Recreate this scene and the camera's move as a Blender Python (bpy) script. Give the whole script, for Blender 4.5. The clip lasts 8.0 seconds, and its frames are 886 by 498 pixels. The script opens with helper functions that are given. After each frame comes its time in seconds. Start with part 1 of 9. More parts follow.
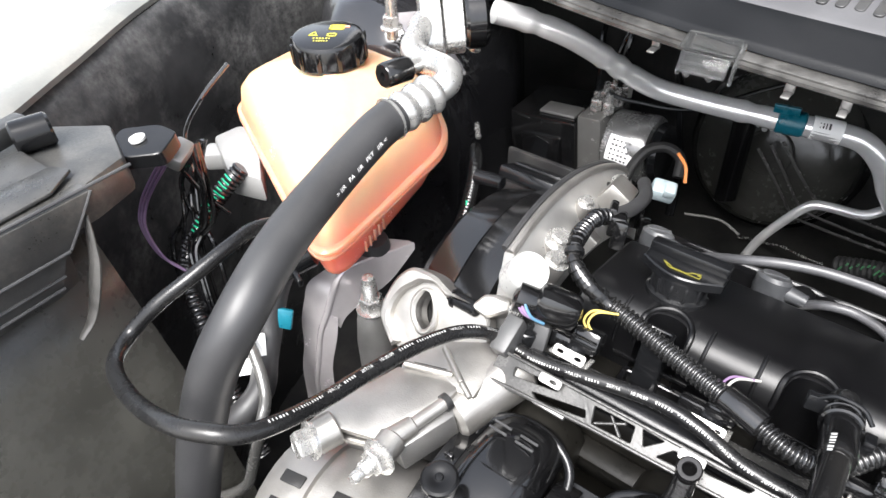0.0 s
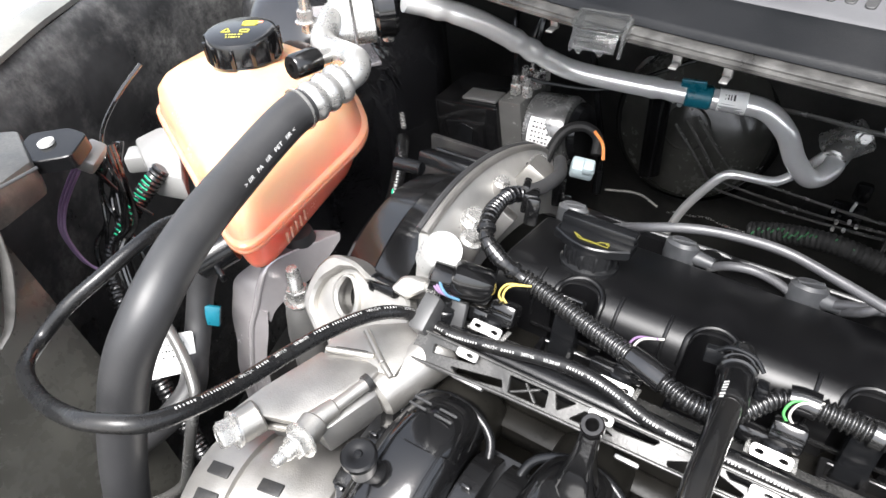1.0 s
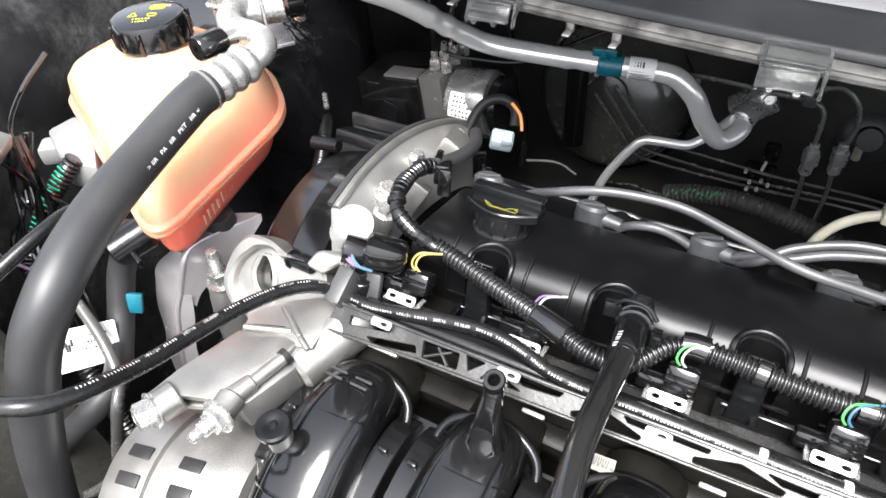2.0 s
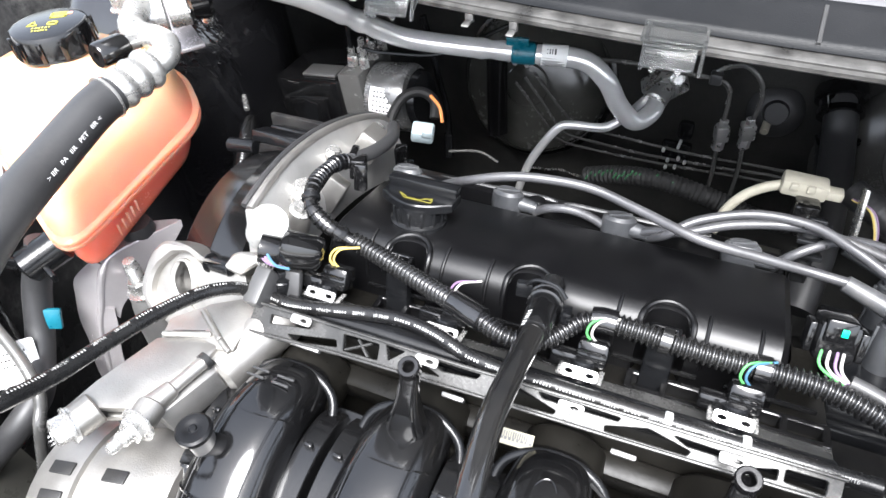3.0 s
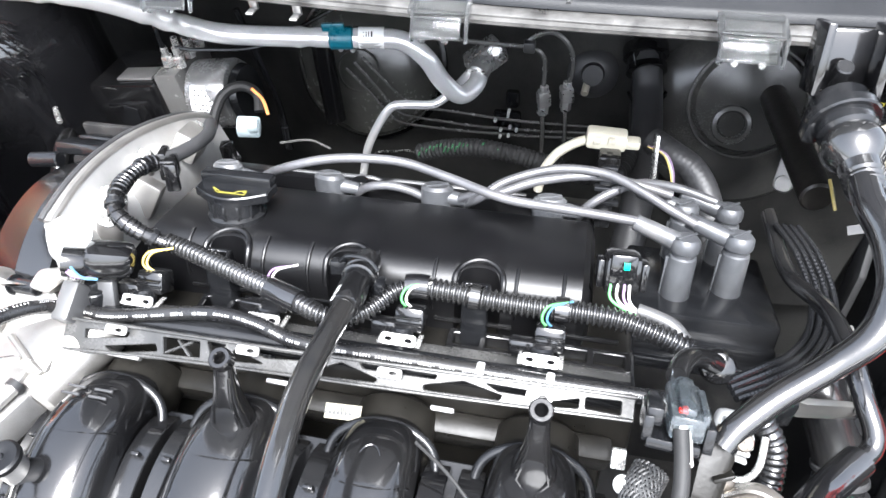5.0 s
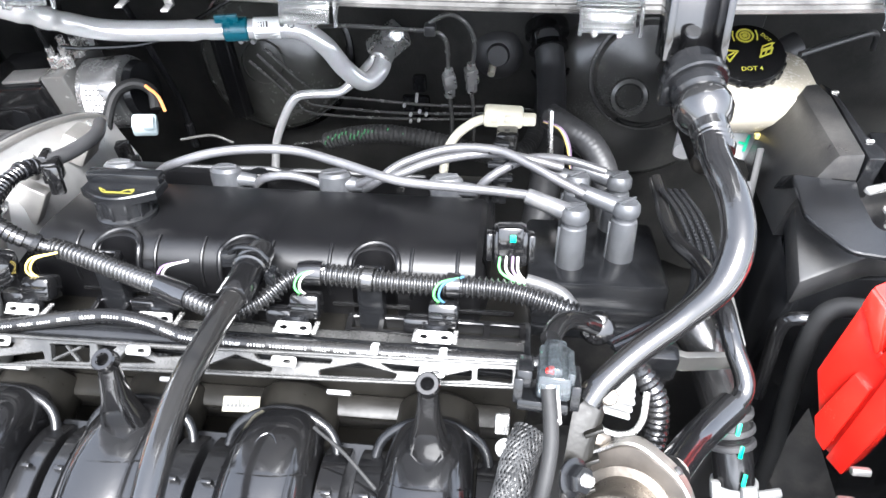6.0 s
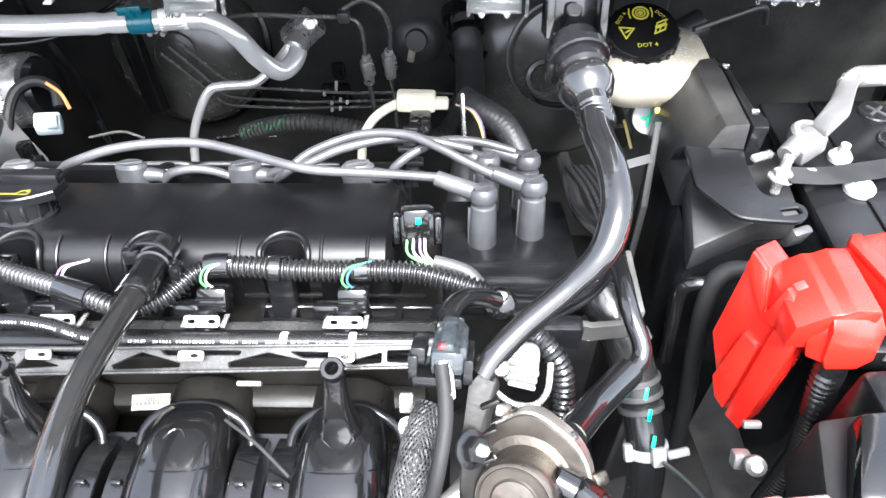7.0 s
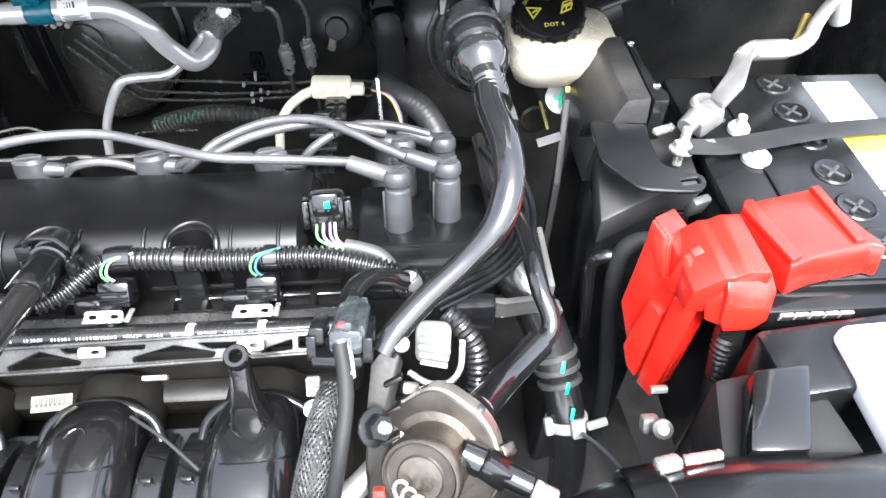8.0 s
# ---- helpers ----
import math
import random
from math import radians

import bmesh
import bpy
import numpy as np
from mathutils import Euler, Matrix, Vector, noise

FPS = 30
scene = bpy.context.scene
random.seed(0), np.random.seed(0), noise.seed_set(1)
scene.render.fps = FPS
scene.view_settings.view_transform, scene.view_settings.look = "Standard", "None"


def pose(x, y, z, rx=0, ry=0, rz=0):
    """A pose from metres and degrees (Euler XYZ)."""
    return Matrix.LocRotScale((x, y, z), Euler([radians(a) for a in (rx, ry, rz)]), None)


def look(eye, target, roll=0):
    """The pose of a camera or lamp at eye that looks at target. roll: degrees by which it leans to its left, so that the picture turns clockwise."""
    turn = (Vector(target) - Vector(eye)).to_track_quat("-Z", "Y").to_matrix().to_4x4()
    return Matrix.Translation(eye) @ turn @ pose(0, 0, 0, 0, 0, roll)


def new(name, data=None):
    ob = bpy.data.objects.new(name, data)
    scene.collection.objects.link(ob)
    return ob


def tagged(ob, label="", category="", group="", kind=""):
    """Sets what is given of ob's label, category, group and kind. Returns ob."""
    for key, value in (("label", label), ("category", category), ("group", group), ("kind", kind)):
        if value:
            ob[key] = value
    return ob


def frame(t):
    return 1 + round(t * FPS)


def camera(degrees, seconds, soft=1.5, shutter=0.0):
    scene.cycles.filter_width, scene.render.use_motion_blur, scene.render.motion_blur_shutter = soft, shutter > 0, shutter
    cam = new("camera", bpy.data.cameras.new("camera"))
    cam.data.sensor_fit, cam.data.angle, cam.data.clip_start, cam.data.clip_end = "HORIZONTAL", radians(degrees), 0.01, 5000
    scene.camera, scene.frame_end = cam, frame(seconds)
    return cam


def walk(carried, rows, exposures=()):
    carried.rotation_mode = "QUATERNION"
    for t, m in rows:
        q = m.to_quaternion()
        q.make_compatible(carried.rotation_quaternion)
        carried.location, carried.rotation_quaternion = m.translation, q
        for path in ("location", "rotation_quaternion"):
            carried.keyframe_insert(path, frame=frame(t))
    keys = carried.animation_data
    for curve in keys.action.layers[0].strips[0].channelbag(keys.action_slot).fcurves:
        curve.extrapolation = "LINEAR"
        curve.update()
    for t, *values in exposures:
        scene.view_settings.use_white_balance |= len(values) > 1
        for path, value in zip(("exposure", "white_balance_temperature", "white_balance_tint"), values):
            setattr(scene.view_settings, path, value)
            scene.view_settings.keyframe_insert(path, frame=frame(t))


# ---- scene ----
cam = camera(67.4, 8.0)
METRES, EYE, TILT, LEAN, TURN = 0.249, 1.20, -41.54, 2.05, 37.70
ROWS = [
    (0.0, 0.0, 0.0, 0.0, 0.0, 0.0, -0.0),
    (0.5, 0.0644, -0.0167, -0.0202, -1.65, 0.05, 1.56),
    (1.0, 0.1245, -0.0392, -0.0466, -3.18, -0.24, 3.55),
    (1.5, 0.1916, -0.0632, -0.0734, -4.74, -1.31, 4.96),
    (3.0, 0.3474, -0.1311, -0.1216, -10.56, -2.8, 10.09),
    (3.5, 0.4026, -0.1567, -0.1255, -12.65, -3.07, 11.7),
    (4.0, 0.4545, -0.1836, -0.1616, -14.94, -3.82, 13.77),
    (4.5, 0.4961, -0.1992, -0.1815, -17.31, -4.71, 15.24),
    (6.0, 0.6606, -0.2889, -0.2751, -24.76, -8.14, 20.34),
    (6.5, 0.7104, -0.3213, -0.3032, -27.21, -9.57, 21.42),
    (7.0, 0.7425, -0.3487, -0.3265, -29.63, -10.9, 22.61),
    (7.5, 0.7756, -0.3744, -0.3488, -32.18, -12.05, 23.52),
    (8.0, 0.8062, -0.3887, -0.3961, -34.72, -13.35, 24.08),
]
walk(cam, [(t, pose(0, 0, EYE, TILT, LEAN, TURN) @ pose(METRES * x, METRES * y, METRES * z, 90 + pitch, roll, yaw)) for t, x, y, z, yaw, pitch, roll in ROWS],
     [(0.0, 1.90, 6450, 10), (1.5, 1.93, 6450, 10), (3.0, 2.28, 6250, 10), (4.5, 2.82, 6150, 10), (6.0, 3.15, 6150, 10), (8.0, 2.98, 6200, 10)])

# ---- world, sun, exposure ----
world = bpy.data.worlds.new("sky")
scene.world = world
world.use_nodes = True
wn = world.node_tree
sky = wn.nodes.new("ShaderNodeTexSky")
sky.sky_type = "NISHITA"
sky.sun_disc = False
sky.sun_elevation = radians(60)
sky.sun_rotation = radians(165)
sky.air_density, sky.dust_density, sky.ozone_density = 1.0, 4.0, 1.0
# a hazy white sky
haze = wn.nodes.new("ShaderNodeHueSaturation")
haze.inputs["Saturation"].default_value = 0.4
wn.links.new(sky.outputs[0], haze.inputs["Color"])
wn.nodes["Background"].inputs["Strength"].default_value = 0.15
wn.links.new(haze.outputs[0], wn.nodes["Background"].inputs["Color"])

sun_data = bpy.data.lights.new("sun", "SUN")
sun_data.energy, sun_data.angle, sun_data.color = 2.8, radians(36), (1.0, 0.99, 0.98)
sun = new("sun", sun_data)
sun.matrix_world = look((0.40, -1.15, 3.5), (0, 0.3, 0.9))

# ---- frames of reference ----
# the engine leans back by 14 degrees; its own frame has x along the head, y to the bulkhead, z along the bores
ENGINE = pose(0, 0.26, 0.867, -14, 0, 0)
BODY = Matrix.Identity(4)
WM = {}


# ---- building helpers ----
def thing(name, label, category, at=(0, 0, 0), fr=BODY, group="", kind=""):
    """An empty at the base of a thing; its parts are given in the frame fr."""
    ob = new(name)
    ob.empty_display_size = 0.02
    m = fr @ Matrix.Translation(at)
    ob.matrix_world = m
    WM[ob] = (m, fr)
    return tagged(ob, label, category, group, kind)


def finish(bm, name, material, sharp=35.0):
    bmesh.ops.recalc_face_normals(bm, faces=bm.faces)
    me = bpy.data.meshes.new(name)
    bm.to_mesh(me)
    bm.free()
    me.polygons.foreach_set("use_smooth", [True] * len(me.polygons))
    me.set_sharp_from_angle(angle=radians(sharp))
    for m in (material if isinstance(material, (list, tuple)) else [material]):
        me.materials.append(m)
    return me


def part(name, bm, material, parent, label="", sharp=35.0):
    """One mesh under a thing or under a part; its coordinates are those of the thing's frame."""
    m, fr = WM[parent]
    bm.transform(m.inverted() @ fr)
    ob = new(name, finish(bm, name, material, sharp))
    ob.parent = parent
    WM[ob] = (m, fr)
    if label:
        ob["label"] = label
    return ob


def solid(name, bm, material, label, category, group="", kind="", fr=BODY, sharp=35.0):
    """A thing that is one mesh."""
    low = min((v.co.z for v in bm.verts), default=0)
    xs = [v.co.x for v in bm.verts]
    ys = [v.co.y for v in bm.verts]
    at = Vector(((min(xs) + max(xs)) / 2, (min(ys) + max(ys)) / 2, low))
    bm.transform(Matrix.Translation(-at))
    ob = new(name, finish(bm, name, material, sharp))
    ob.matrix_world = fr @ Matrix.Translation(at)
    WM[ob] = (fr @ Matrix.Translation(at), fr)
    return tagged(ob, label, category, group, kind)


def merge(bm, other, m=None):
    if m is not None:
        other.transform(m)
    me = bpy.data.meshes.new("tmp")
    other.to_mesh(me)
    other.free()
    bm.from_mesh(me)
    bpy.data.meshes.remove(me)
    return bm


def box(bm, c, s, bevel=0.0, rot=(0, 0, 0), seg=2):
    t = bmesh.new()
    bmesh.ops.create_cube(t, size=1)
    t.transform(Matrix.Diagonal((s[0], s[1], s[2], 1)))
    if bevel:
        bmesh.ops.bevel(t, geom=t.edges[:], offset=min(bevel, min(s) * 0.45), segments=seg, affect="EDGES", profile=0.5)
    return merge(bm, t, pose(c[0], c[1], c[2], *rot))


def axis_pose(p0, p1):
    a, b = Vector(p0), Vector(p1)
    return Matrix.Translation(a) @ (b - a).to_track_quat("Z", "Y").to_matrix().to_4x4()


def lathe(bm, profile, m, seg=24, squash=1.0):
    """profile: (radius, height) from end to end; closed where the radius is nought."""
    rings = []
    for r, h in profile:
        if r < 1e-7:
            rings.append([bm.verts.new(m @ Vector((0, 0, h)))])
        else:
            rings.append([bm.verts.new(m @ Vector((r * math.cos(2 * math.pi * k / seg), squash * r * math.sin(2 * math.pi * k / seg), h))) for k in range(seg)])
    for a, b in zip(rings, rings[1:]):
        for k in range(seg):
            j = (k + 1) % seg
            if len(a) == 1 and len(b) > 1:
                bm.faces.new((a[0], b[k], b[j]))
            elif len(b) == 1 and len(a) > 1:
                bm.faces.new((a[j], a[k], b[0]))
            elif len(a) > 1:
                bm.faces.new((a[k], a[j], b[j], b[k]))
    return bm


def rod(bm, p0, p1, r, r1=None, seg=20, chamfer=None):
    r1 = r if r1 is None else r1
    n = (Vector(p1) - Vector(p0)).length
    c = min(r, r1, n) * 0.15 if chamfer is None else chamfer
    return lathe(bm, [(0, 0), (r - c, 0), (r, c), (r1, n - c), (r1 - c, n), (0, n)], axis_pose(p0, p1), seg)


def hexbolt(bm, p, way, size=0.013, height=0.008, washer=True):
    m = axis_pose(p, Vector(p) + Vector(way))
    if washer:
        lathe(bm, [(0, 0), (size * 0.78, 0), (size * 0.78, 0.0012), (size * 0.6, 0.002), (0, 0.002)], m, 20)
    r = size / 2 / math.cos(math.pi / 6)
    lathe(bm, [(0, 0.001), (r, 0.001), (r, height - 0.001), (r * 0.88, height), (0, height)], m, 6)
    return bm


def spline(pts, step=0.004):
    """Points at even steps along a smooth line through pts."""
    P = [Vector(p) for p in pts]
    P = [P[0] * 2 - P[1], *P, P[-1] * 2 - P[-2]]
    fine = []
    for i in range(1, len(P) - 2):
        a, b, c, d = P[i - 1:i + 3]
        for k in range(24):
            t = k / 24
            fine.append(0.5 * (2 * b + (c - a) * t + (2 * a - 5 * b + 4 * c - d) * t * t + (3 * b - a - 3 * c + d) * t ** 3))
    fine.append(P[-2])
    run = [0.0]
    for a, b in zip(fine, fine[1:]):
        run.append(run[-1] + (b - a).length)
    n = max(2, int(run[-1] / step))
    out, j = [], 0
    for k in range(n + 1):
        s = run[-1] * k / n
        while j < len(run) - 2 and run[j + 1] < s:
            j += 1
        u = (s - run[j]) / max(1e-9, run[j + 1] - run[j])
        out.append(fine[j].lerp(fine[j + 1], u))
    return out, run[-1]


def frames_of(line, up=(0, 0, 1)):
    """Tangent, normal and side along a line, with no twist."""
    tan = [(line[min(i + 1, len(line) - 1)] - line[max(i - 1, 0)]).normalized() for i in range(len(line))]
    n = Vector(up) - tan[0] * Vector(up).dot(tan[0])
    n = n.normalized() if n.length > 1e-3 else tan[0].orthogonal().normalized()
    out = []
    for t in tan:
        n = (n - t * n.dot(t)).normalized()
        out.append((t, n, t.cross(n)))
    return out


def sweep(bm, pts, radius, seg=14, step=0.004, flat=1.0, up=(0, 0, 1), caps=True):
    """A tube along pts; radius is a number or a function of the length run and the whole length."""
    line, total = spline(pts, step)
    rings = []
    for i, (p, (t, n, b)) in enumerate(zip(line, frames_of(line, up))):
        r = radius(total * i / (len(line) - 1), total) if callable(radius) else radius
        rings.append([bm.verts.new(p + n * (r * flat * math.cos(2 * math.pi * k / seg)) + b * (r * math.sin(2 * math.pi * k / seg))) for k in range(seg)])
    for a, b in zip(rings, rings[1:]):
        for k in range(seg):
            bm.faces.new((a[k], a[(k + 1) % seg], b[(k + 1) % seg], b[k]))
    if caps:
        bm.faces.new(rings[0][::-1])
        bm.faces.new(rings[-1])
    return bm


def ribbed(r, pitch, depth):
    """Radius of a corrugated conduit."""
    return lambda s, n: r - depth * (0.5 + 0.5 * math.cos(2 * math.pi * s / pitch)) ** 1.2


def rounded(pts, r, n=5):
    """A flat outline with its corners rounded; r is one radius or one for each corner."""
    out = []
    k = len(pts)
    for i in range(k):
        a, b, c = Vector(pts[i - 1]), Vector(pts[i]), Vector(pts[(i + 1) % k])
        ri = r[i] if isinstance(r, (list, tuple)) else r
        u, v = (a - b), (c - b)
        d = min(ri, u.length * 0.48, v.length * 0.48)
        p, q = b + u.normalized() * d, b + v.normalized() * d
        for j in range(n + 1):
            t = j / n
            out.append((1 - t) ** 2 * p + 2 * t * (1 - t) * b + t * t * q)
    return out


def oval(w, h, n=20):
    return [Vector((w / 2 * math.cos(2 * math.pi * k / n), h / 2 * math.sin(2 * math.pi * k / n))) for k in range(n)]


def plate(bm, outline, thick, m, holes=(), chamfer=0.0008):
    """A plate of the outline (x, y), from z = 0 to thick, with holes through it, placed by m."""
    def area(pp):
        return sum(a[0] * b[1] - b[0] * a[1] for a, b in zip(pp, pp[1:] + pp[:1])) / 2

    def inset(pp, d):
        sgn = 1 if area(pp) > 0 else -1
        out = []
        for i in range(len(pp)):
            a, b, c = Vector(pp[i - 1]), Vector(pp[i]), Vector(pp[(i + 1) % len(pp)])
            e = (b - a).normalized() + (c - b).normalized()
            e = e.normalized() if e.length > 1e-9 else (b - a).normalized()
            out.append(b + Vector((-e.y, e.x)) * d * sgn)
        return out

    loops = [([Vector(p[:2]) for p in outline], 1)] + [([Vector(p[:2]) for p in h], -1) for h in holes]
    t = bmesh.new()
    tops, bots = [], []
    for pp, sgn in loops:
        ins = inset(pp, chamfer * sgn)
        lv = []
        for q, z in ((ins, 0), (pp, chamfer), (pp, thick - chamfer), (ins, thick)):
            lv.append([t.verts.new((p.x, p.y, z)) for p in q])
        n = len(pp)
        for a, b in zip(lv, lv[1:]):
            for k in range(n):
                t.faces.new((a[k], a[(k + 1) % n], b[(k + 1) % n], b[k]))
        bots.append(lv[0])
        tops.append(lv[-1])
    for ls in (bots, tops):
        if len(ls) == 1:
            t.faces.new(ls[0])
        else:
            es = [t.edges.get((v[k], v[(k + 1) % len(v)])) for v in ls for k in range(len(v))]
            bmesh.ops.triangle_fill(t, use_beauty=True, use_dissolve=False, edges=es)
    return merge(bm, t, m)


def loft(bm, rings, caps=True, closed=True):
    vs = [[bm.verts.new(p) for p in r] for r in rings]
    n = len(vs[0])
    for a, b in zip(vs, vs[1:]):
        for k in range(n if closed else n - 1):
            bm.faces.new((a[k], a[(k + 1) % n], b[(k + 1) % n], b[k]))
    if caps and closed:
        bm.faces.new(vs[0][::-1])
        bm.faces.new(vs[-1])
    return bm


def prism(bm, pts, vec, bevel=0.0, seg=2):
    """A flat-sided block: the outline pts, drawn out along vec, with rounded edges."""
    t = bmesh.new()
    a = [t.verts.new(p) for p in pts]
    b = [t.verts.new(Vector(p) + Vector(vec)) for p in pts]
    n = len(a)
    t.faces.new(a)
    t.faces.new(b[::-1])
    for k in range(n):
        t.faces.new((a[k], b[k], b[(k + 1) % n], a[(k + 1) % n]))
    bmesh.ops.recalc_face_normals(t, faces=t.faces)
    if bevel:
        bmesh.ops.bevel(t, geom=t.edges[:], offset=bevel, segments=seg, affect="EDGES", profile=0.5)
    return merge(bm, t)


def letters(text, size):
    """The outline of a text in the built-in font, as a flat bmesh centred on its middle."""
    cu = bpy.data.curves.new("letters", "FONT")
    cu.body, cu.size, cu.align_x, cu.align_y, cu.extrude = text, size, "CENTER", "CENTER", 0.0
    cu.resolution_u = 2
    ob = bpy.data.objects.new("letters", cu)
    scene.collection.objects.link(ob)
    dg = bpy.context.evaluated_depsgraph_get()
    me = ob.evaluated_get(dg).to_mesh()
    bm = bmesh.new()
    bm.from_mesh(me)
    ob.evaluated_get(dg).to_mesh_clear()
    bpy.data.objects.remove(ob)
    bpy.data.curves.remove(cu)
    return bm


def bars(bm, n, w, h, rnd, gap=0.35):
    """A row of plain bars, for writing too small to read."""
    x = -w / 2
    unit = w / n
    for k in range(n):
        ww = unit * (1 - gap) * rnd.uniform(0.6, 1.15)
        hh = h * rnd.uniform(0.75, 1.0)
        vs = [bm.verts.new(p) for p in ((x, -hh / 2, 0), (x + ww, -hh / 2, 0), (x + ww, hh / 2, 0), (x, hh / 2, 0))]
        bm.faces.new(vs)
        x += unit
    return bm


def wrap(bm, line, frs, start, r, angle):
    """Lays a flat bmesh (x along, y across) onto a tube of radius r round a line of even steps."""
    step = (line[1] - line[0]).length
    for v in bm.verts:
        s = (start + v.co.x) / step
        i = max(0, min(len(line) - 2, int(s)))
        u = s - i
        p = line[i].lerp(line[i + 1], u)
        t, n, b = frs[i]
        a = angle + v.co.y / r
        v.co = p + (n * math.cos(a) + b * math.sin(a)) * r
    return bm


# ---- materials ----
def material(name, a, b, rough=0.5, vary=0.1, metal=0.0, scale=30.0, fine=600.0, bump=0.1, coat=0.0, dust=0.0, dust_colour=(0.32, 0.29, 0.25), spec=0.5, per_thing=0.0, stretch=None):
    """Two tones mixed by a broad noise, a fine noise in gloss and relief, and dust or wear in patches."""
    m = bpy.data.materials.new(name)
    m.use_nodes = True
    nt = m.node_tree
    N, L = nt.nodes, nt.links
    bsdf = N["Principled BSDF"]
    tc = N.new("ShaderNodeTexCoord")
    vec = tc.outputs["Object"]
    if stretch:
        mp = N.new("ShaderNodeMapping")
        mp.inputs["Scale"].default_value = stretch
        L.new(vec, mp.inputs["Vector"])
        vec = mp.outputs["Vector"]

    def noise_at(sc, detail=4.0, roughness=0.55):
        n = N.new("ShaderNodeTexNoise")
        n.inputs["Scale"].default_value, n.inputs["Detail"].default_value, n.inputs["Roughness"].default_value = sc, detail, roughness
        L.new(vec, n.inputs["Vector"])
        return n.outputs["Fac"]

    def mapped(src, lo, hi, a0, a1):
        r = N.new("ShaderNodeMapRange")
        r.inputs["From Min"].default_value, r.inputs["From Max"].default_value = lo, hi
        r.inputs["To Min"].default_value, r.inputs["To Max"].default_value = a0, a1
        L.new(src, r.inputs["Value"])
        return r.outputs["Result"]

    broad, grain = noise_at(scale), noise_at(fine, 3.0)
    mix = N.new("ShaderNodeMix")
    mix.data_type = "RGBA"
    mix.inputs["A"].default_value, mix.inputs["B"].default_value = (*a, 1), (*b, 1)
    L.new(mapped(broad, 0.35, 0.65, 0, 1), mix.inputs["Factor"])
    colour = mix.outputs["Result"]
    if dust:
        d = N.new("ShaderNodeMix")
        d.data_type = "RGBA"
        d.inputs["B"].default_value = (*dust_colour, 1)
        L.new(colour, d.inputs["A"])
        prod = N.new("ShaderNodeMath")
        prod.operation = "MULTIPLY"
        L.new(mapped(noise_at(scale * 0.6, 6.0, 0.65), 0.48, 0.72, 0, dust), prod.inputs[0])
        L.new(mapped(noise_at(fine * 0.4, 5.0, 0.7), 0.35, 0.65, 0.2, 1.0), prod.inputs[1])
        L.new(prod.outputs[0], d.inputs["Factor"])
        colour = d.outputs["Result"]
    if per_thing:
        oi = N.new("ShaderNodeObjectInfo")
        hs = N.new("ShaderNodeHueSaturation")
        L.new(mapped(oi.outputs["Random"], 0, 1, 1 - per_thing, 1 + per_thing), hs.inputs["Value"])
        L.new(colour, hs.inputs["Color"])
        colour = hs.outputs["Color"]
    L.new(colour, bsdf.inputs["Base Color"])
    rg = N.new("ShaderNodeMath")
    rg.operation = "ADD"
    L.new(mapped(broad, 0.3, 0.7, rough - vary * 0.6, rough + vary * 0.6), rg.inputs[0])
    L.new(mapped(grain, 0.3, 0.7, -vary * 0.4, vary * 0.4), rg.inputs[1])
    L.new(rg.outputs[0], bsdf.inputs["Roughness"])
    bsdf.inputs["Metallic"].default_value = metal
    bsdf.inputs["Specular IOR Level"].default_value = spec
    bsdf.inputs["Coat Weight"].default_value = coat
    bsdf.inputs["Coat Roughness"].default_value = 0.12
    if bump:
        bp = N.new("ShaderNodeBump")
        bp.inputs["Strength"].default_value = bump
        bp.inputs["Distance"].default_value = 0.0006
        L.new(grain, bp.inputs["Height"])
        L.new(bp.outputs["Normal"], bsdf.inputs["Normal"])
    return m


COVER = material("satin_black_cover", (0.0018, 0.0018, 0.0021), (0.003, 0.003, 0.0033), 0.34, 0.05, fine=2200, bump=0.08, scale=18, dust=0.006, spec=0.32)
GLOSS = material("glossy_black_plastic", (0.003, 0.003, 0.0033), (0.006, 0.006, 0.0062), 0.12, 0.05, fine=420, bump=0.06, scale=25, dust=0.012, spec=0.62)
PLASTIC = material("black_plastic", (0.004, 0.0042, 0.0047), (0.0075, 0.0078, 0.0085), 0.17, 0.08, fine=900, bump=0.12, dust=0.015, spec=0.34)
MATT = material("matt_black_plastic", (0.012, 0.012, 0.0126), (0.020, 0.020, 0.020), 0.38, 0.14, fine=1100, bump=0.2, dust=0.10, spec=0.3)
GREYPLASTIC = material("grey_black_plastic", (0.030, 0.030, 0.0315), (0.046, 0.046, 0.046), 0.38, 0.1, fine=900, bump=0.15, spec=0.4)
RUBBER = material("black_rubber", (0.020, 0.020, 0.021), (0.026, 0.026, 0.027), 0.46, 0.06, fine=500, bump=0.10, dust=0.03)
SHINYHOSE = material("shiny_black_hose", (0.004, 0.004, 0.0045), (0.008, 0.008, 0.008), 0.10, 0.06, fine=110, bump=0.3, dust=0.03, spec=0.85)
PRINTHOSE = material("satin_black_hose", (0.006, 0.006, 0.0065), (0.011, 0.011, 0.011), 0.27, 0.10, fine=350, bump=0.1, dust=0.03, spec=0.35)
CONDUIT = material("black_conduit", (0.006, 0.006, 0.0065), (0.010, 0.010, 0.010), 0.24, 0.05, fine=300, bump=0.03, dust=0.02, spec=0.8)
WIREGREY = material("grey_ignition_lead", (0.036, 0.036, 0.038), (0.052, 0.052, 0.055), 0.36, 0.08, fine=500, bump=0.1, dust=0.08)
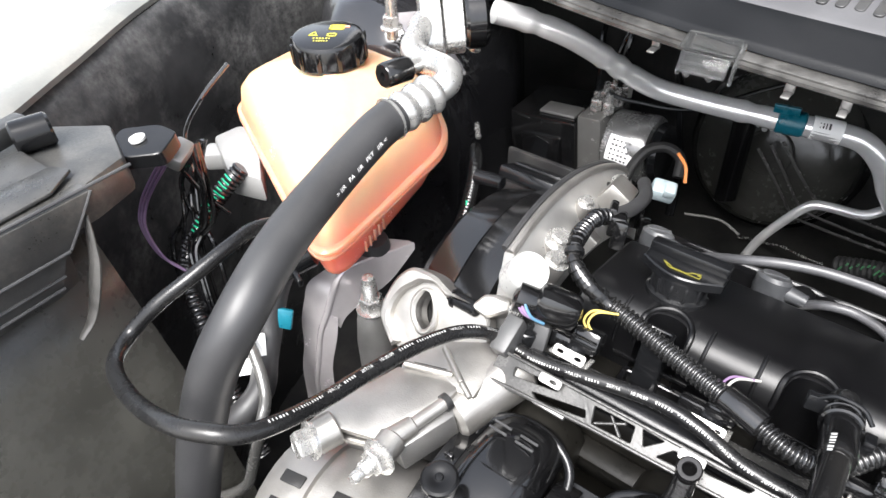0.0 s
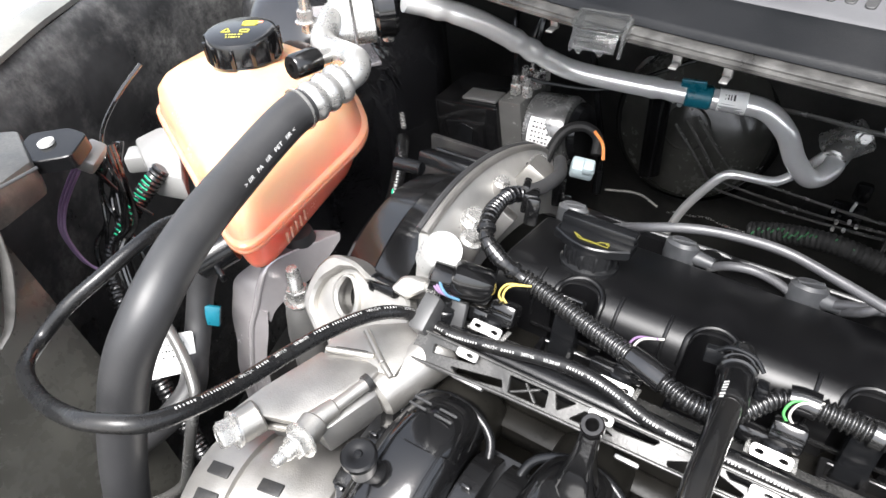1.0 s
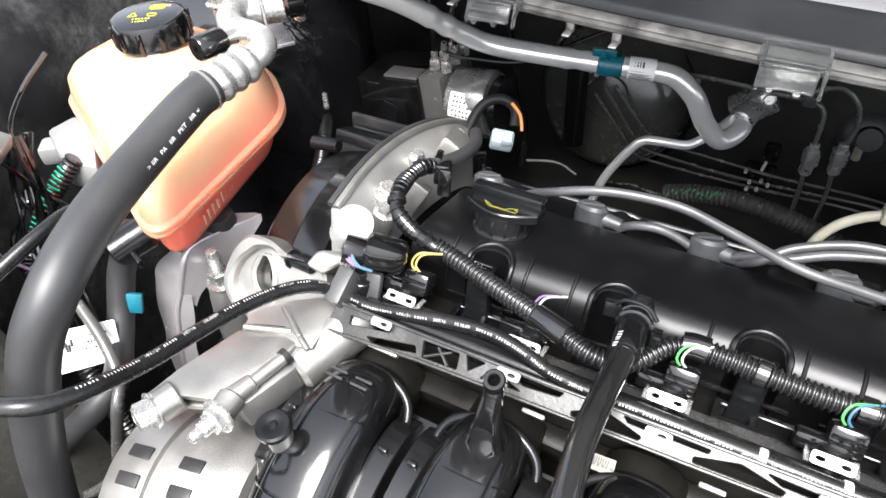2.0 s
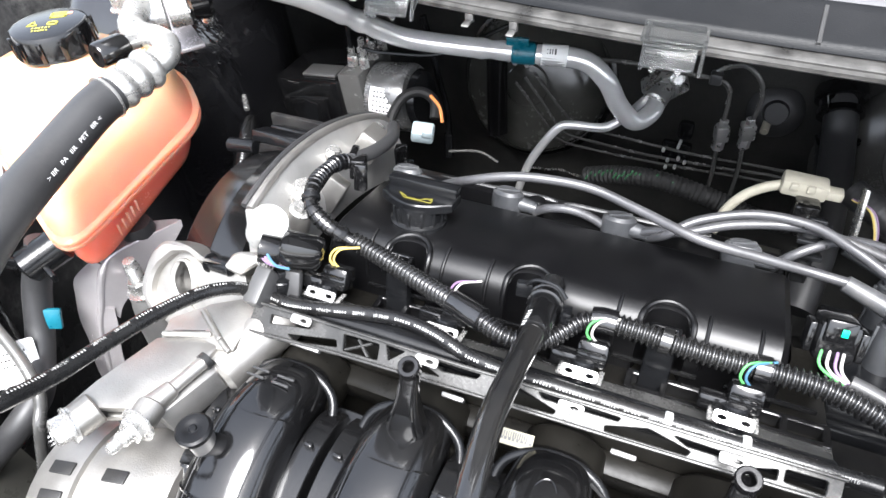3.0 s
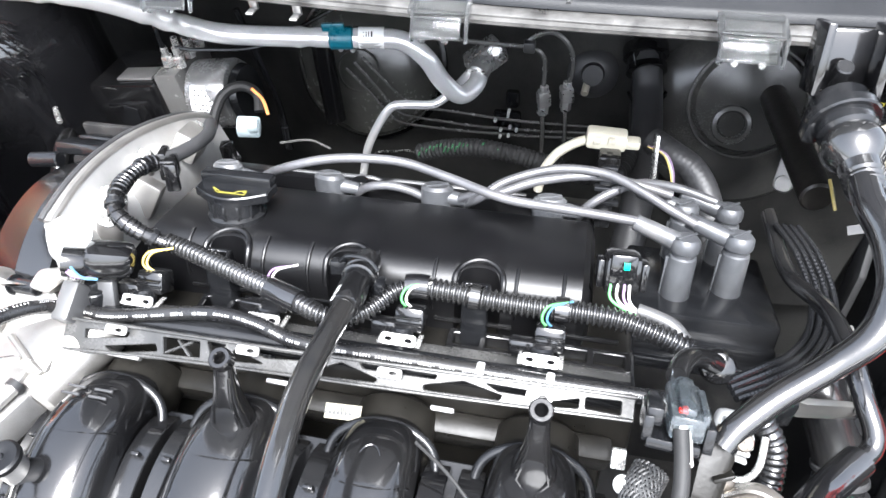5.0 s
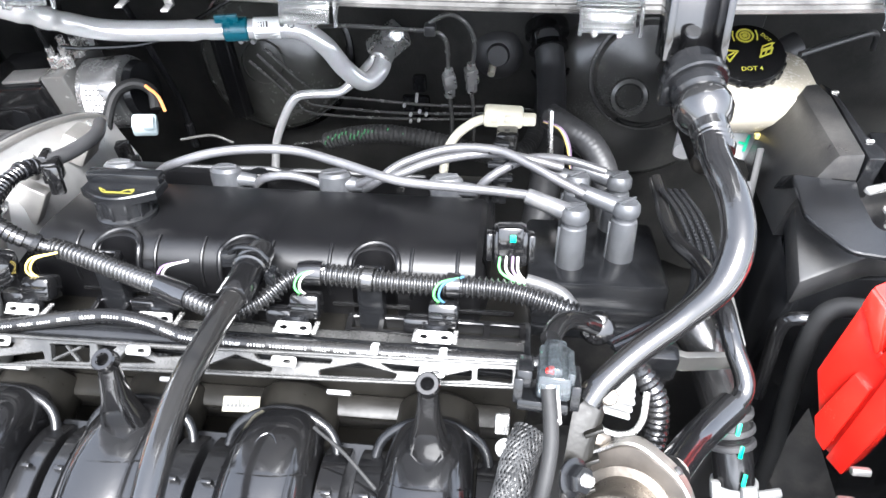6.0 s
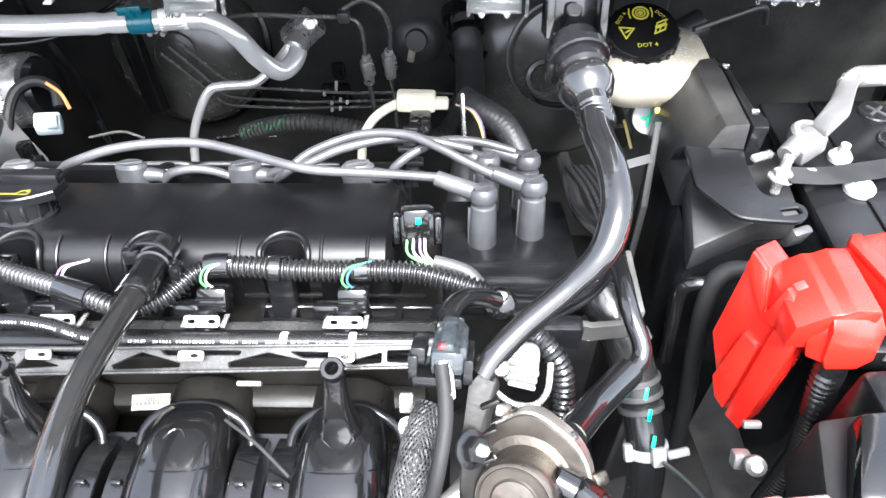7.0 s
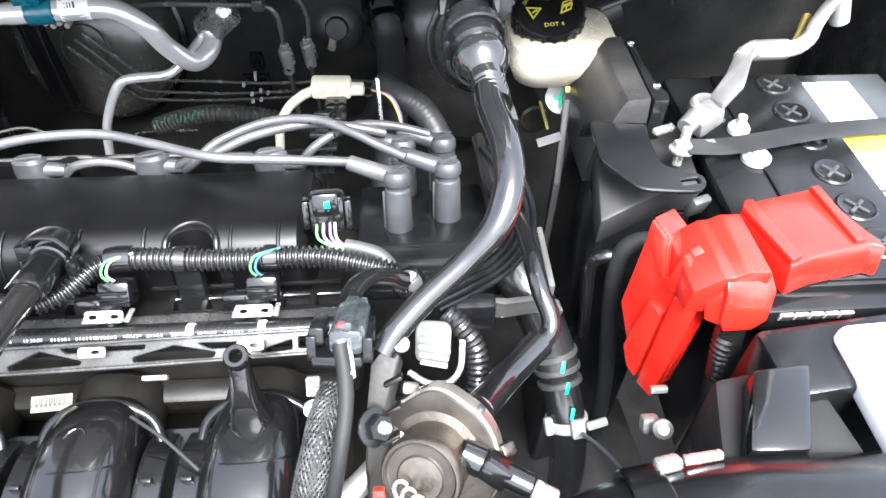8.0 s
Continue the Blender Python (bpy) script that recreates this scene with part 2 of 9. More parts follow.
BOOTGREY = material("grey_rubber_boot", (0.028, 0.029, 0.031), (0.048, 0.050, 0.053), 0.38, 0.14, fine=300, bump=0.25, dust=0.15)
ALU = material("cast_aluminium", (0.30, 0.29, 0.27), (0.39, 0.375, 0.355), 0.40, 0.12, 0.85, fine=900, bump=0.3, scale=35, dust=0.15)
ALUDARK = material("dull_cast_aluminium", (0.24, 0.235, 0.23), (0.32, 0.315, 0.305), 0.38, 0.12, 0.75, fine=800, bump=0.35, scale=30, dust=0.2)
PIPE = material("drawn_aluminium_pipe", (0.84, 0.836, 0.826), (0.88, 0.875, 0.865), 0.20, 0.02, 0.58, fine=260, bump=0.004, scale=60)
CASTBROWN = material("dull_brown_casting", (0.014, 0.013, 0.0115), (0.032, 0.029, 0.0255), 0.42, 0.14, 0.2, fine=400, bump=0.4, scale=50, dust=0.2, dust_colour=(0.08, 0.072, 0.06))
MACHINED = material("machined_aluminium", (0.35, 0.347, 0.335), (0.46, 0.455, 0.44), 0.30, 0.14, 0.75, fine=300, bump=0.4, scale=60)
STEEL = material("zinc_plated_steel", (0.40, 0.395, 0.38), (0.52, 0.51, 0.49), 0.26, 0.15, 0.75, fine=500, bump=0.2, scale=60)
OLDSTEEL = material("brown_tinged_steel", (0.36, 0.335, 0.30), (0.52, 0.49, 0.44), 0.32, 0.12, 0.9, fine=400, bump=0.15, scale=40, stretch=(1, 1, 6))
BROWNSTEEL = material("dark_brown_valve_steel", (0.075, 0.066, 0.055), (0.14, 0.124, 0.105), 0.32, 0.14, 0.9, fine=500, bump=0.25, scale=70, dust=0.1)
BRAKEPIPE = material("dull_coated_pipe", (0.13, 0.128, 0.122), (0.15, 0.148, 0.142), 0.26, 0.03, 0.5, fine=300, bump=0.0, scale=60)
BOOSTER = material("dull_grey_black_paint", (0.040, 0.0395, 0.038), (0.066, 0.065, 0.061), 0.22, 0.12, fine=600, bump=0.1, scale=12, dust=0.3)
VALVEDARK = material("dark_brown_machined_steel", (0.030, 0.026, 0.022), (0.060, 0.052, 0.044), 0.38, 0.12, 0.7, fine=500, bump=0.2, scale=50)
DARKSTEEL = material("near_black_steel", (0.0050, 0.0047, 0.0040), (0.0095, 0.0088, 0.0075), 0.36, 0.12, 0.0, fine=400, bump=0.15, scale=40, spec=0.15)
GREYPAINT = material("grey_painted_steel", (0.42, 0.395, 0.40), (0.50, 0.475, 0.48), 0.22, 0.08, 0.55, fine=700, bump=0.06, scale=30, dust=0.05)
TRAYGREY = material("grey_tray_plastic", (0.028, 0.028, 0.027), (0.050, 0.049, 0.047), 0.26, 0.12, 0.2, fine=500, bump=0.2, scale=40, dust=0.3, dust_colour=(0.012, 0.012, 0.012), spec=0.4)
CREAM = material("cream_plastic", (0.38, 0.36, 0.29), (0.45, 0.425, 0.35), 0.4, 0.1, fine=500, bump=0.1)
DULL = material("dull_black_rubber", (0.010, 0.010, 0.010), (0.016, 0.016, 0.016), 0.6, 0.1, fine=700, bump=0.2, spec=0.2)
PAPER = material("yellowed_paper", (0.12, 0.11, 0.075), (0.16, 0.15, 0.105), 0.5, 0.1, fine=900, bump=0.05)
WHITE = material("white_plastic", (0.38, 0.38, 0.37), (0.45, 0.45, 0.44), 0.35, 0.1, fine=500, bump=0.1)
PALEBLUE = material("pale_blue_plastic", (0.32, 0.39, 0.41), (0.40, 0.46, 0.48), 0.35, 0.1, fine=500, bump=0.1)
LABEL = material("white_paper_label", (0.72, 0.72, 0.70), (0.80, 0.80, 0.78), 0.55, 0.1, fine=900, bump=0.05)
INK = material("black_ink", (0.02, 0.02, 0.02), (0.035, 0.035, 0.035), 0.5, 0.05, bump=0)
PRINT = material("white_print", (0.34, 0.34, 0.33), (0.44, 0.44, 0.43), 0.5, 0.1, fine=2500, bump=0)
YELLOW = material("yellow_print", (0.34, 0.31, 0.03), (0.42, 0.38, 0.05), 0.5, 0.1, fine=2500, bump=0)
TEAL = material("teal_tape", (0.004, 0.085, 0.12), (0.008, 0.115, 0.16), 0.32, 0.15, fine=250, bump=0.4, scale=80)
RED = material("red_plastic_cover", (0.46, 0.010, 0.006), (0.52, 0.015, 0.008), 0.24, 0.08, fine=900, bump=0.06, scale=20, spec=0.6)
OLIVEPRINT = material("dim_olive_yellow_print", (0.12, 0.105, 0.015), (0.17, 0.15, 0.02), 0.5, 0.1, fine=2500, bump=0)
GREENWIRE = material("green_wire", (0.05, 0.24, 0.06), (0.08, 0.30, 0.09), 0.4, 0.1, bump=0)
YELLOWWIRE = material("yellow_wire", (0.42, 0.32, 0.08), (0.48, 0.38, 0.12), 0.4, 0.1, bump=0)
PURPLEWIRE = material("purple_wire", (0.12, 0.07, 0.14), (0.17, 0.11, 0.19), 0.4, 0.1, bump=0)
WHITEWIRE = material("white_wire", (0.30, 0.29, 0.27), (0.36, 0.35, 0.33), 0.4, 0.1, bump=0)
BLUEWIRE = material("blue_wire", (0.03, 0.09, 0.15), (0.05, 0.12, 0.18), 0.4, 0.1, bump=0)
ORANGEWIRE = material("orange_wire", (0.75, 0.24, 0.06), (0.8, 0.3, 0.1), 0.4, 0.1, bump=0)
FADEDGREEN = material("faded_green_tape", (0.015, 0.07, 0.03), (0.03, 0.12, 0.05), 0.4, 0.1, bump=0.1)
GREENPAINT = material("green_paint_mark", (0.0, 0.45, 0.22), (0.02, 0.55, 0.3), 0.4, 0.1, bump=0.1)
BODYPAINT = material("black_body_paint", (0.018, 0.0182, 0.019), (0.040, 0.040, 0.041), 0.16, 0.12, fine=220, bump=0.2, scale=12, dust=0.75, dust_colour=(0.17, 0.168, 0.164))
LINER = material("dusty_liner", (0.022, 0.0215, 0.019), (0.052, 0.051, 0.045), 0.28, 0.16, fine=120, bump=0.3, scale=11, dust=0.95, dust_colour=(0.006, 0.006, 0.0056))
SEALER = material("black_seam_sealer", (0.008, 0.008, 0.009), (0.014, 0.014, 0.015), 0.10, 0.06, fine=70, bump=1.0, scale=14, spec=0.8)
FELT = material("black_sound_mat", (0.012, 0.012, 0.0118), (0.028, 0.0278, 0.0262), 0.7, 0.10, fine=500, bump=0.8, scale=16, dust=0.35, dust_colour=(0.06, 0.058, 0.05), spec=0.2)
COWLGREY = material("grey_cowl_plastic", (0.005, 0.0055, 0.0063), (0.009, 0.0095, 0.0106), 0.42, 0.12, fine=900, bump=0.2, scale=12, dust=0.06, dust_colour=(0.09, 0.086, 0.08), spec=0.12)
GRILLEGREY = material("pale_grey_grille_plastic", (0.050, 0.050, 0.053), (0.068, 0.068, 0.072), 0.45, 0.1, fine=700, bump=0.15, scale=15, dust=0.1)
DRUMGREY = material("dusty_olive_grey_steel", (0.030, 0.030, 0.027), (0.058, 0.058, 0.052), 0.22, 0.14, fine=160, bump=0.25, scale=14, dust=0.4, dust_colour=(0.10, 0.10, 0.09))
ARCHMETAL = material("pale_cast_aluminium", (0.46, 0.455, 0.445), (0.56, 0.555, 0.54), 0.36, 0.12, 0.7, fine=800, bump=0.3, scale=30, dust=0.15)
MOTORGREY = material("bare_motor_steel", (0.15, 0.15, 0.148), (0.20, 0.20, 0.197), 0.26, 0.1, 0.6, fine=500, bump=0.05, scale=30)
DUSTYMETAL = material("dusty_grey_lip", (0.020, 0.0195, 0.0185), (0.075, 0.073, 0.069), 0.40, 0.18, 0.2, fine=300, bump=0.5, scale=45, dust=0.85, dust_colour=(0.012, 0.0115, 0.0105))
SEALGREY = material("grey_green_seal", (0.12, 0.122, 0.115), (0.17, 0.172, 0.16), 0.5, 0.12, fine=500, bump=0.2, scale=10, dust=0.4)
WHITEPAINT = material("white_body_paint", (0.78, 0.78, 0.78), (0.82, 0.82, 0.82), 0.2, 0.05, fine=500, bump=0.02, coat=0.6)
LAMPGREY = material("dusty_black_lamp_housing", (0.028, 0.0285, 0.028), (0.045, 0.0455, 0.045), 0.36, 0.15, fine=500, bump=0.2, scale=15, dust=0.3)
CONCRETE = material("pale_concrete", (0.46, 0.45, 0.44), (0.56, 0.55, 0.54), 0.7, 0.15, fine=60, bump=0.3, scale=2, dust=0.2)


def plain_mix(name, colour, rough, transmission=0.0, ior=1.45, sss=0.0):
    m = material(name, colour, tuple(min(1, c * 1.06) for c in colour), rough, 0.08, fine=400, bump=0.06, scale=25)
    b = m.node_tree.nodes["Principled BSDF"]
    b.inputs["Transmission Weight"].default_value = transmission
    b.inputs["IOR"].default_value = ior
    if sss:
        b.inputs["Subsurface Weight"].default_value = sss
        b.inputs["Subsurface Radius"].default_value = (0.05, 0.022, 0.012)
        b.inputs["Subsurface Scale"].default_value = 0.7
    return m


MILKY = plain_mix("milky_plastic", (0.31, 0.31, 0.30), 0.30)
OFFWHITE = plain_mix("off_white_plastic", (0.20, 0.20, 0.195), 0.34)
CLEAR = plain_mix("clear_scuffed_plastic", (0.42, 0.43, 0.43), 0.09, 0.97, 1.22)
SMOKE = plain_mix("smoky_clear_plastic", (0.22, 0.25, 0.27), 0.07, 0.90, 1.45)
RESERVOIR = plain_mix("milky_reservoir_plastic", (0.29, 0.265, 0.215), 0.26)
CORAL = plain_mix("coolant_tinted_plastic", (0.88, 0.30, 0.18), 0.26, sss=0.0)


def tank_plastic():
    """Peach wall; where the coolant stands behind it the wall shows coral, with a soft, uneven level."""
    m = plain_mix("coolant_tank_plastic", (0.54, 0.335, 0.205), 0.22, sss=1.0)
    nt = m.node_tree
    N, L = nt.nodes, nt.links
    b = N["Principled BSDF"]
    old = b.inputs["Base Color"].links[0].from_socket
    tc, sx, mr, mix, ns = (N.new(k) for k in ("ShaderNodeTexCoord", "ShaderNodeSeparateXYZ", "ShaderNodeMapRange", "ShaderNodeMix", "ShaderNodeTexNoise"))
    ns.inputs["Scale"].default_value = 14
    L.new(tc.outputs["Object"], ns.inputs["Vector"])
    L.new(tc.outputs["Object"], sx.inputs[0])
    ad = N.new("ShaderNodeMath")
    ad.operation = "MULTIPLY_ADD"
    ad.inputs[1].default_value = 0.02
    L.new(ns.outputs["Fac"], ad.inputs[0])
    L.new(sx.outputs["Z"], ad.inputs[2])
    mr.inputs["From Min"].default_value, mr.inputs["From Max"].default_value = 0.040, 0.074
    mr.inputs["To Min"].default_value, mr.inputs["To Max"].default_value = 1, 0
    L.new(ad.outputs[0], mr.inputs["Value"])
    mix.data_type = "RGBA"
    mix.inputs["B"].default_value = (0.86, 0.20, 0.135, 1)
    L.new(old, mix.inputs["A"])
    L.new(mr.outputs["Result"], mix.inputs["Factor"])
    L.new(mix.outputs["Result"], b.inputs["Base Color"])
    return m


TANK = tank_plastic()

# ---- large structure ----
g = bmesh.new()
box(g, (0, 0, -0.05), (400, 400, 0.1))
solid("ground", g, CONCRETE, "pale concrete floor in bright daylight", "ground", kind="structure")


def sheet(path, profile, thick=0.012):
    """A thick skin: profile offsets (out, z) along a plan path of (x, y, nx, ny)."""
    bm = bmesh.new()
    rows = []
    for x, y, nx, ny in path:
        front = [Vector((x + nx * o, y + ny * o, z)) for o, z in profile]
        back = [Vector((x + nx * (o + thick), y + ny * (o + thick), z - (thick if k == 0 else 0))) for k, (o, z) in enumerate(profile)]
        rows.append(front + back[::-1])
    return loft(bm, rows)


# inner wings and the seal along the wing's edge
wing_left = [(-0.47, -0.25, -1, 0.1), (-0.49, -0.05, -1, 0.15), (-0.53, 0.08, -0.9, 0.3), (-0.60, 0.2, -0.85, 0.4), (-0.68, 0.35, -0.9, 0.35), (-0.74, 0.55, -1, 0.2), (-0.76, 0.95, -1, 0)]
solid("wall_left", sheet(wing_left, [(0.045, 0.925), (0.03, 0.915), (0.0, 0.87), (-0.005, 0.8), (0.0, 0.6), (-0.02, 0.45), (-0.02, 0.25)]), BODYPAINT, "black painted inner wing with dust and splash marks", "inner wing", kind="structure")
g = bmesh.new()
sweep(g, [(x + nx * 0.062, y + ny * 0.062, 0.926) for x, y, nx, ny in wing_left], 0.020, 10, 0.02, flat=0.45)
solid("trim", g, SEALGREY, "grey-green rubber seal along the wing edge", "seal", kind="structure")
wing_right = [(0.80, 0.95, 1, 0), (0.78, 0.6, 1, 0), (0.74, 0.35, 1, -0.1), (0.68, 0.1, 1, -0.2), (0.62, -0.1, 1, -0.2), (0.60, -0.25, 1, 0)]
solid("wall_right", sheet(wing_right, [(0.045, 0.925), (0.03, 0.915), (0.0, 0.87), (-0.005, 0.8), (0.0, 0.6), (-0.02, 0.45), (-0.02, 0.25)]), BODYPAINT, "black painted inner wing beside the battery", "inner wing", kind="structure")

# white outer wings beyond the seals
for nm, path in (("left", wing_left), ("right", wing_right)):
    g = bmesh.new()
    rows = []
    for x, y, nx, ny in path:
        skin = [(0.088, 0.918), (0.10, 0.926), (0.16, 0.918), (0.24, 0.880), (0.30, 0.80), (0.33, 0.66), (0.33, 0.42)]
        rows.append([Vector((x + nx * o, y + ny * o, z)) for o, z in skin] + [Vector((x + nx * (o - 0.012), y + ny * (o - 0.012), z - 0.012)) for o, z in skin[::-1]])
    loft(g, rows)
    solid("wing_" + nm, g, WHITEPAINT, "glossy white painted outer wing of the car", "wing", kind="structure")

# bulkhead with a sound mat, floor of the bay, front panel
g = bmesh.new()
box(g, (0.02, 0.80, 0.62), (1.58, 0.03, 0.80), 0.004)
solid("wall_north", g, FELT, "black bulkhead with a dull sound mat", "bulkhead", kind="structure")
g = bmesh.new()
nx = 40
rows = []
for j in range(13):
    z = 0.42 + 0.045 * j
    rows.append([Vector((-0.72 + 1.48 * i / nx, 0.752 + 0.012 * math.sin(i * 0.9 + j * 0.5) * math.sin(j * 0.8 + i * 0.23) + 0.006 * math.sin(i * 2.1), z)) for i in range(nx + 1)])
for j in range(13):
    rows[j] = rows[j] + [p + Vector((0, 0.03, 0)) for p in rows[j][::-1]]
loft(g, rows)
solid("trim", g, FELT, "black padded sound mat on the bulkhead", "sound mat", kind="structure")
g = bmesh.new()
box(g, (0.06, 0.3, 0.24), (1.9, 1.4, 0.02), 0.003)
solid("floor", g, MATT, "black plastic undertray below the engine", "undertray", kind="structure")
g = bmesh.new()
box(g, (0.06, -0.25, 0.55), (1.14, 0.03, 0.6), 0.006)
solid("wall_south", g, MATT, "black front panel of the engine bay", "front panel", kind="structure")

# ---- cowl below the windscreen ----
LIP = [(-0.74, 0.62), (-0.60, 0.555), (-0.45, 0.50), (-0.30, 0.45), (-0.15, 0.415), (0.0, 0.398), (0.15, 0.39), (0.30, 0.392), (0.45, 0.405), (0.60, 0.44), (0.78, 0.50)]


def cowl_row(x, y, prof):
    return [Vector((x, y + dy, dz)) for dy, dz in prof]


def smooth_plan(pts, step):
    line, _ = spline([(x, y, 0) for x, y in pts], step)
    return [(p.x, p.y) for p in line]


plan = smooth_plan(LIP, 0.03)
g = bmesh.new()
loft(g, [cowl_row(x, y, [(0.004, 1.0070), (-0.004, 1.0078), (-0.0065, 1.0095), (-0.0065, 1.0118), (-0.0040, 1.0128), (-0.0040, 1.0140), (-0.0010, 1.0158), (0.0040, 1.0162), (0.020, 1.0180), (0.020, 1.010), (0.012, 1.005)]) for x, y in plan])
solid("cowl_lip", g, DUSTYMETAL, "dusty grey metal lip along the cowl's front edge", "cowl lip", kind="structure")
g = bmesh.new()
loft(g, [cowl_row(x, y, [(0.0030, 1.0170), (0.0045, 1.0205), (0.0070, 1.0222), (0.0310, 1.0290), (0.0340, 1.0310), (0.0365, 1.0312), (0.0380, 1.0298), (0.060, 1.030), (0.060, 1.020), (0.012, 1.0160)]) for x, y in plan])
cowl = solid("cowl_panel", g, COWLGREY, "dusty dark grey plastic cowl panel", "cowl panel", kind="structure")
g = bmesh.new()
loft(g, [cowl_row(x, y, [(0.0382, 1.0305), (0.0420, 1.0330), (0.1350, 1.0605), (0.150, 1.0600), (0.150, 1.050), (0.060, 1.0285), (0.040, 1.0250)]) for x, y in plan])
grille = solid("cowl_grille", g, GRILLEGREY, "pale grey slotted grille panel below the windscreen", "grille", kind="structure")
g = bmesh.new()
loft(g, [cowl_row(x, y, [(0.014, 1.0155), (0.03, 1.002), (0.16, 0.990), (0.40, 0.985), (0.40, 1.10), (0.215, 1.075), (0.16, 1.045), (0.12, 1.012)]) for x, y in plan])
solid("cowl_box", g, MATT, "black plenum box under the cowl grille", "plenum", kind="structure")

# ---- engine block and head below everything, shade put into a near-black colour ----
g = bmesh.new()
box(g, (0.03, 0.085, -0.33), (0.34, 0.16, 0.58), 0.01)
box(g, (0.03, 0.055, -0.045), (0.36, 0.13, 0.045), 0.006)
eb0 = thing("engine_block", "engine block and head, coloured near-black for shade, below the valve cover", "engine block", (0.03, 0.085, -0.6), ENGINE)
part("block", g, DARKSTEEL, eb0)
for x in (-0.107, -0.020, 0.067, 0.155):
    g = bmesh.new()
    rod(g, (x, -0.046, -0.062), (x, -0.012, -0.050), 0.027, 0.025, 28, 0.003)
    part("port_boss", g, DARKSTEEL, eb0, "cast intake port coloured near-black for shade")
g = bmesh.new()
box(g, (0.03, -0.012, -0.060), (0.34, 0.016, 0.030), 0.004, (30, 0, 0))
part("port_rail", g, DARKSTEEL, eb0, "cast rail along the ports, coloured near-black for shade")
# aluminium gearbox in matt black, which stands in for the shade down there
g = bmesh.new()
box(g, (0.34, 0.12, -0.44), (0.28, 0.22, 0.30), 0.04)
solid("gearbox", g, MATT, "aluminium gearbox coloured black for shade, deep beside the engine", "gearbox", fr=ENGINE)

# ---- valve cover ----
vc = thing("valve_cover", "satin black ribbed valve cover on the engine head", "valve cover", (0.03, 0.09, -0.03), ENGINE)
prof = [(0.0400, -0.028), (0.0390, -0.006), (0.0382, 0.002), (0.0390, 0.0095), (0.0425, 0.0160), (0.0480, 0.0208), (0.0545, 0.0236), (0.0640, 0.0248), (0.122, 0.0265), (0.126, 0.025), (0.1275, 0.010), (0.150, 0.008), (0.1525, 0.019), (0.157, 0.0205), (0.176, 0.0185), (0.182, 0.012), (0.184, -0.028)]


def cover_row(x, f=0.0):
    """One section of the cover; f lets its end slope in."""
    n = max([0.0] + [math.sqrt(max(0.0, 0.0145 ** 2 - (x - p) ** 2)) for p in (-0.070, 0.018, 0.106)])
    u = n / 0.0145
    rows = []
    for k, (y, z) in enumerate(prof):
        if 2 < k < 6:
            z += (0.0234 - z) * min(1.0, 1.6 * u) * (0.86 + 0.07 * (k - 3))
        y += (0.02 * f if k < 6 else -0.01 * f if k > 13 else 0) + (n if k < 6 else 0.62 * n if k == 6 else 0.1 * n if k == 7 else 0)
        rows.append(Vector((x, y, z - 0.020 * f if z > -0.02 else z)))
    return rows


g = bmesh.new()
xs = [(-0.136, 0.5), (-0.133, 0.15), (-0.130, 0.0)] + [(-0.13 + 0.0016 * k, 0) for k in range(1, 188)] + [(0.1715, 0.0), (0.1755, 0.15), (0.179, 0.7), (0.180, 1.4)]
loft(g, [cover_row(x, f) for x, f in xs])
body = part("cover_body", g, COVER, vc)
for x in (-0.0998, -0.0433, -0.011, 0.036, 0.076, 0.130, 0.160):
    g = bmesh.new()
    ridge = [(x, y - 0.0002, z + 0.0002) for y, z in prof[1:7]]
    sweep(g, ridge, 0.0013, 8, 0.003)
    part("rib", g, COVER, vc)
g = bmesh.new()
loft(g, [[Vector((x, 0.150, 0.012)), Vector((x, 0.150, 0.0235)), Vector((x, 0.1545, 0.0245)), Vector((x, 0.1555, 0.012))] for x in (-0.128, -0.04, 0.05, 0.12, 0.172)])
part("rear_ridge", g, COVER, vc)
for x in (-0.01, 0.055):
    g = bmesh.new()
    lathe(g, [(0, 0.012), (0.008, 0.012), (0.008, 0.024), (0.0065, 0.026), (0, 0.026)], pose(x, 0.153, 0), 16)
    part("rail_boss", g, COVER, vc)
for x in (-0.005, 0.10):
    g = bmesh.new()
    hexbolt(g, (x, 0.1345, 0.010), (0, 0, 1), 0.009, 0.007)
    part("bolt", g, STEEL, vc)
POSTS = (-0.070, 0.018, 0.106)
for x in POSTS:
    g = bmesh.new()
    arch = [(x - 0.0158, 0.0375, 0.002), (x - 0.0158, 0.0385, 0.011)] + [(x - 0.0158 * math.cos(a), 0.0415 + 0.0160 * math.sin(a), 0.0185 + 0.006 * math.sin(a)) for a in (0.1, 0.5, 0.9, 1.3, 1.57, 1.84, 2.24, 2.64, 3.04)] + [(x + 0.0158, 0.0385, 0.011), (x + 0.0158, 0.0375, 0.002)]
    sweep(g, arch, 0.0021, 10, 0.002)
    part("arch", g, COVER, vc)
g = bmesh.new()
box(g, (0.03, 0.022, -0.026), (0.36, 0.045, 0.007), 0.002)
for k in range(9):
    box(g, (-0.12 + 0.037 * k, 0.002, -0.026), (0.022, 0.004, 0.006), 0.001)
part("front_flange", g, PLASTIC, vc)
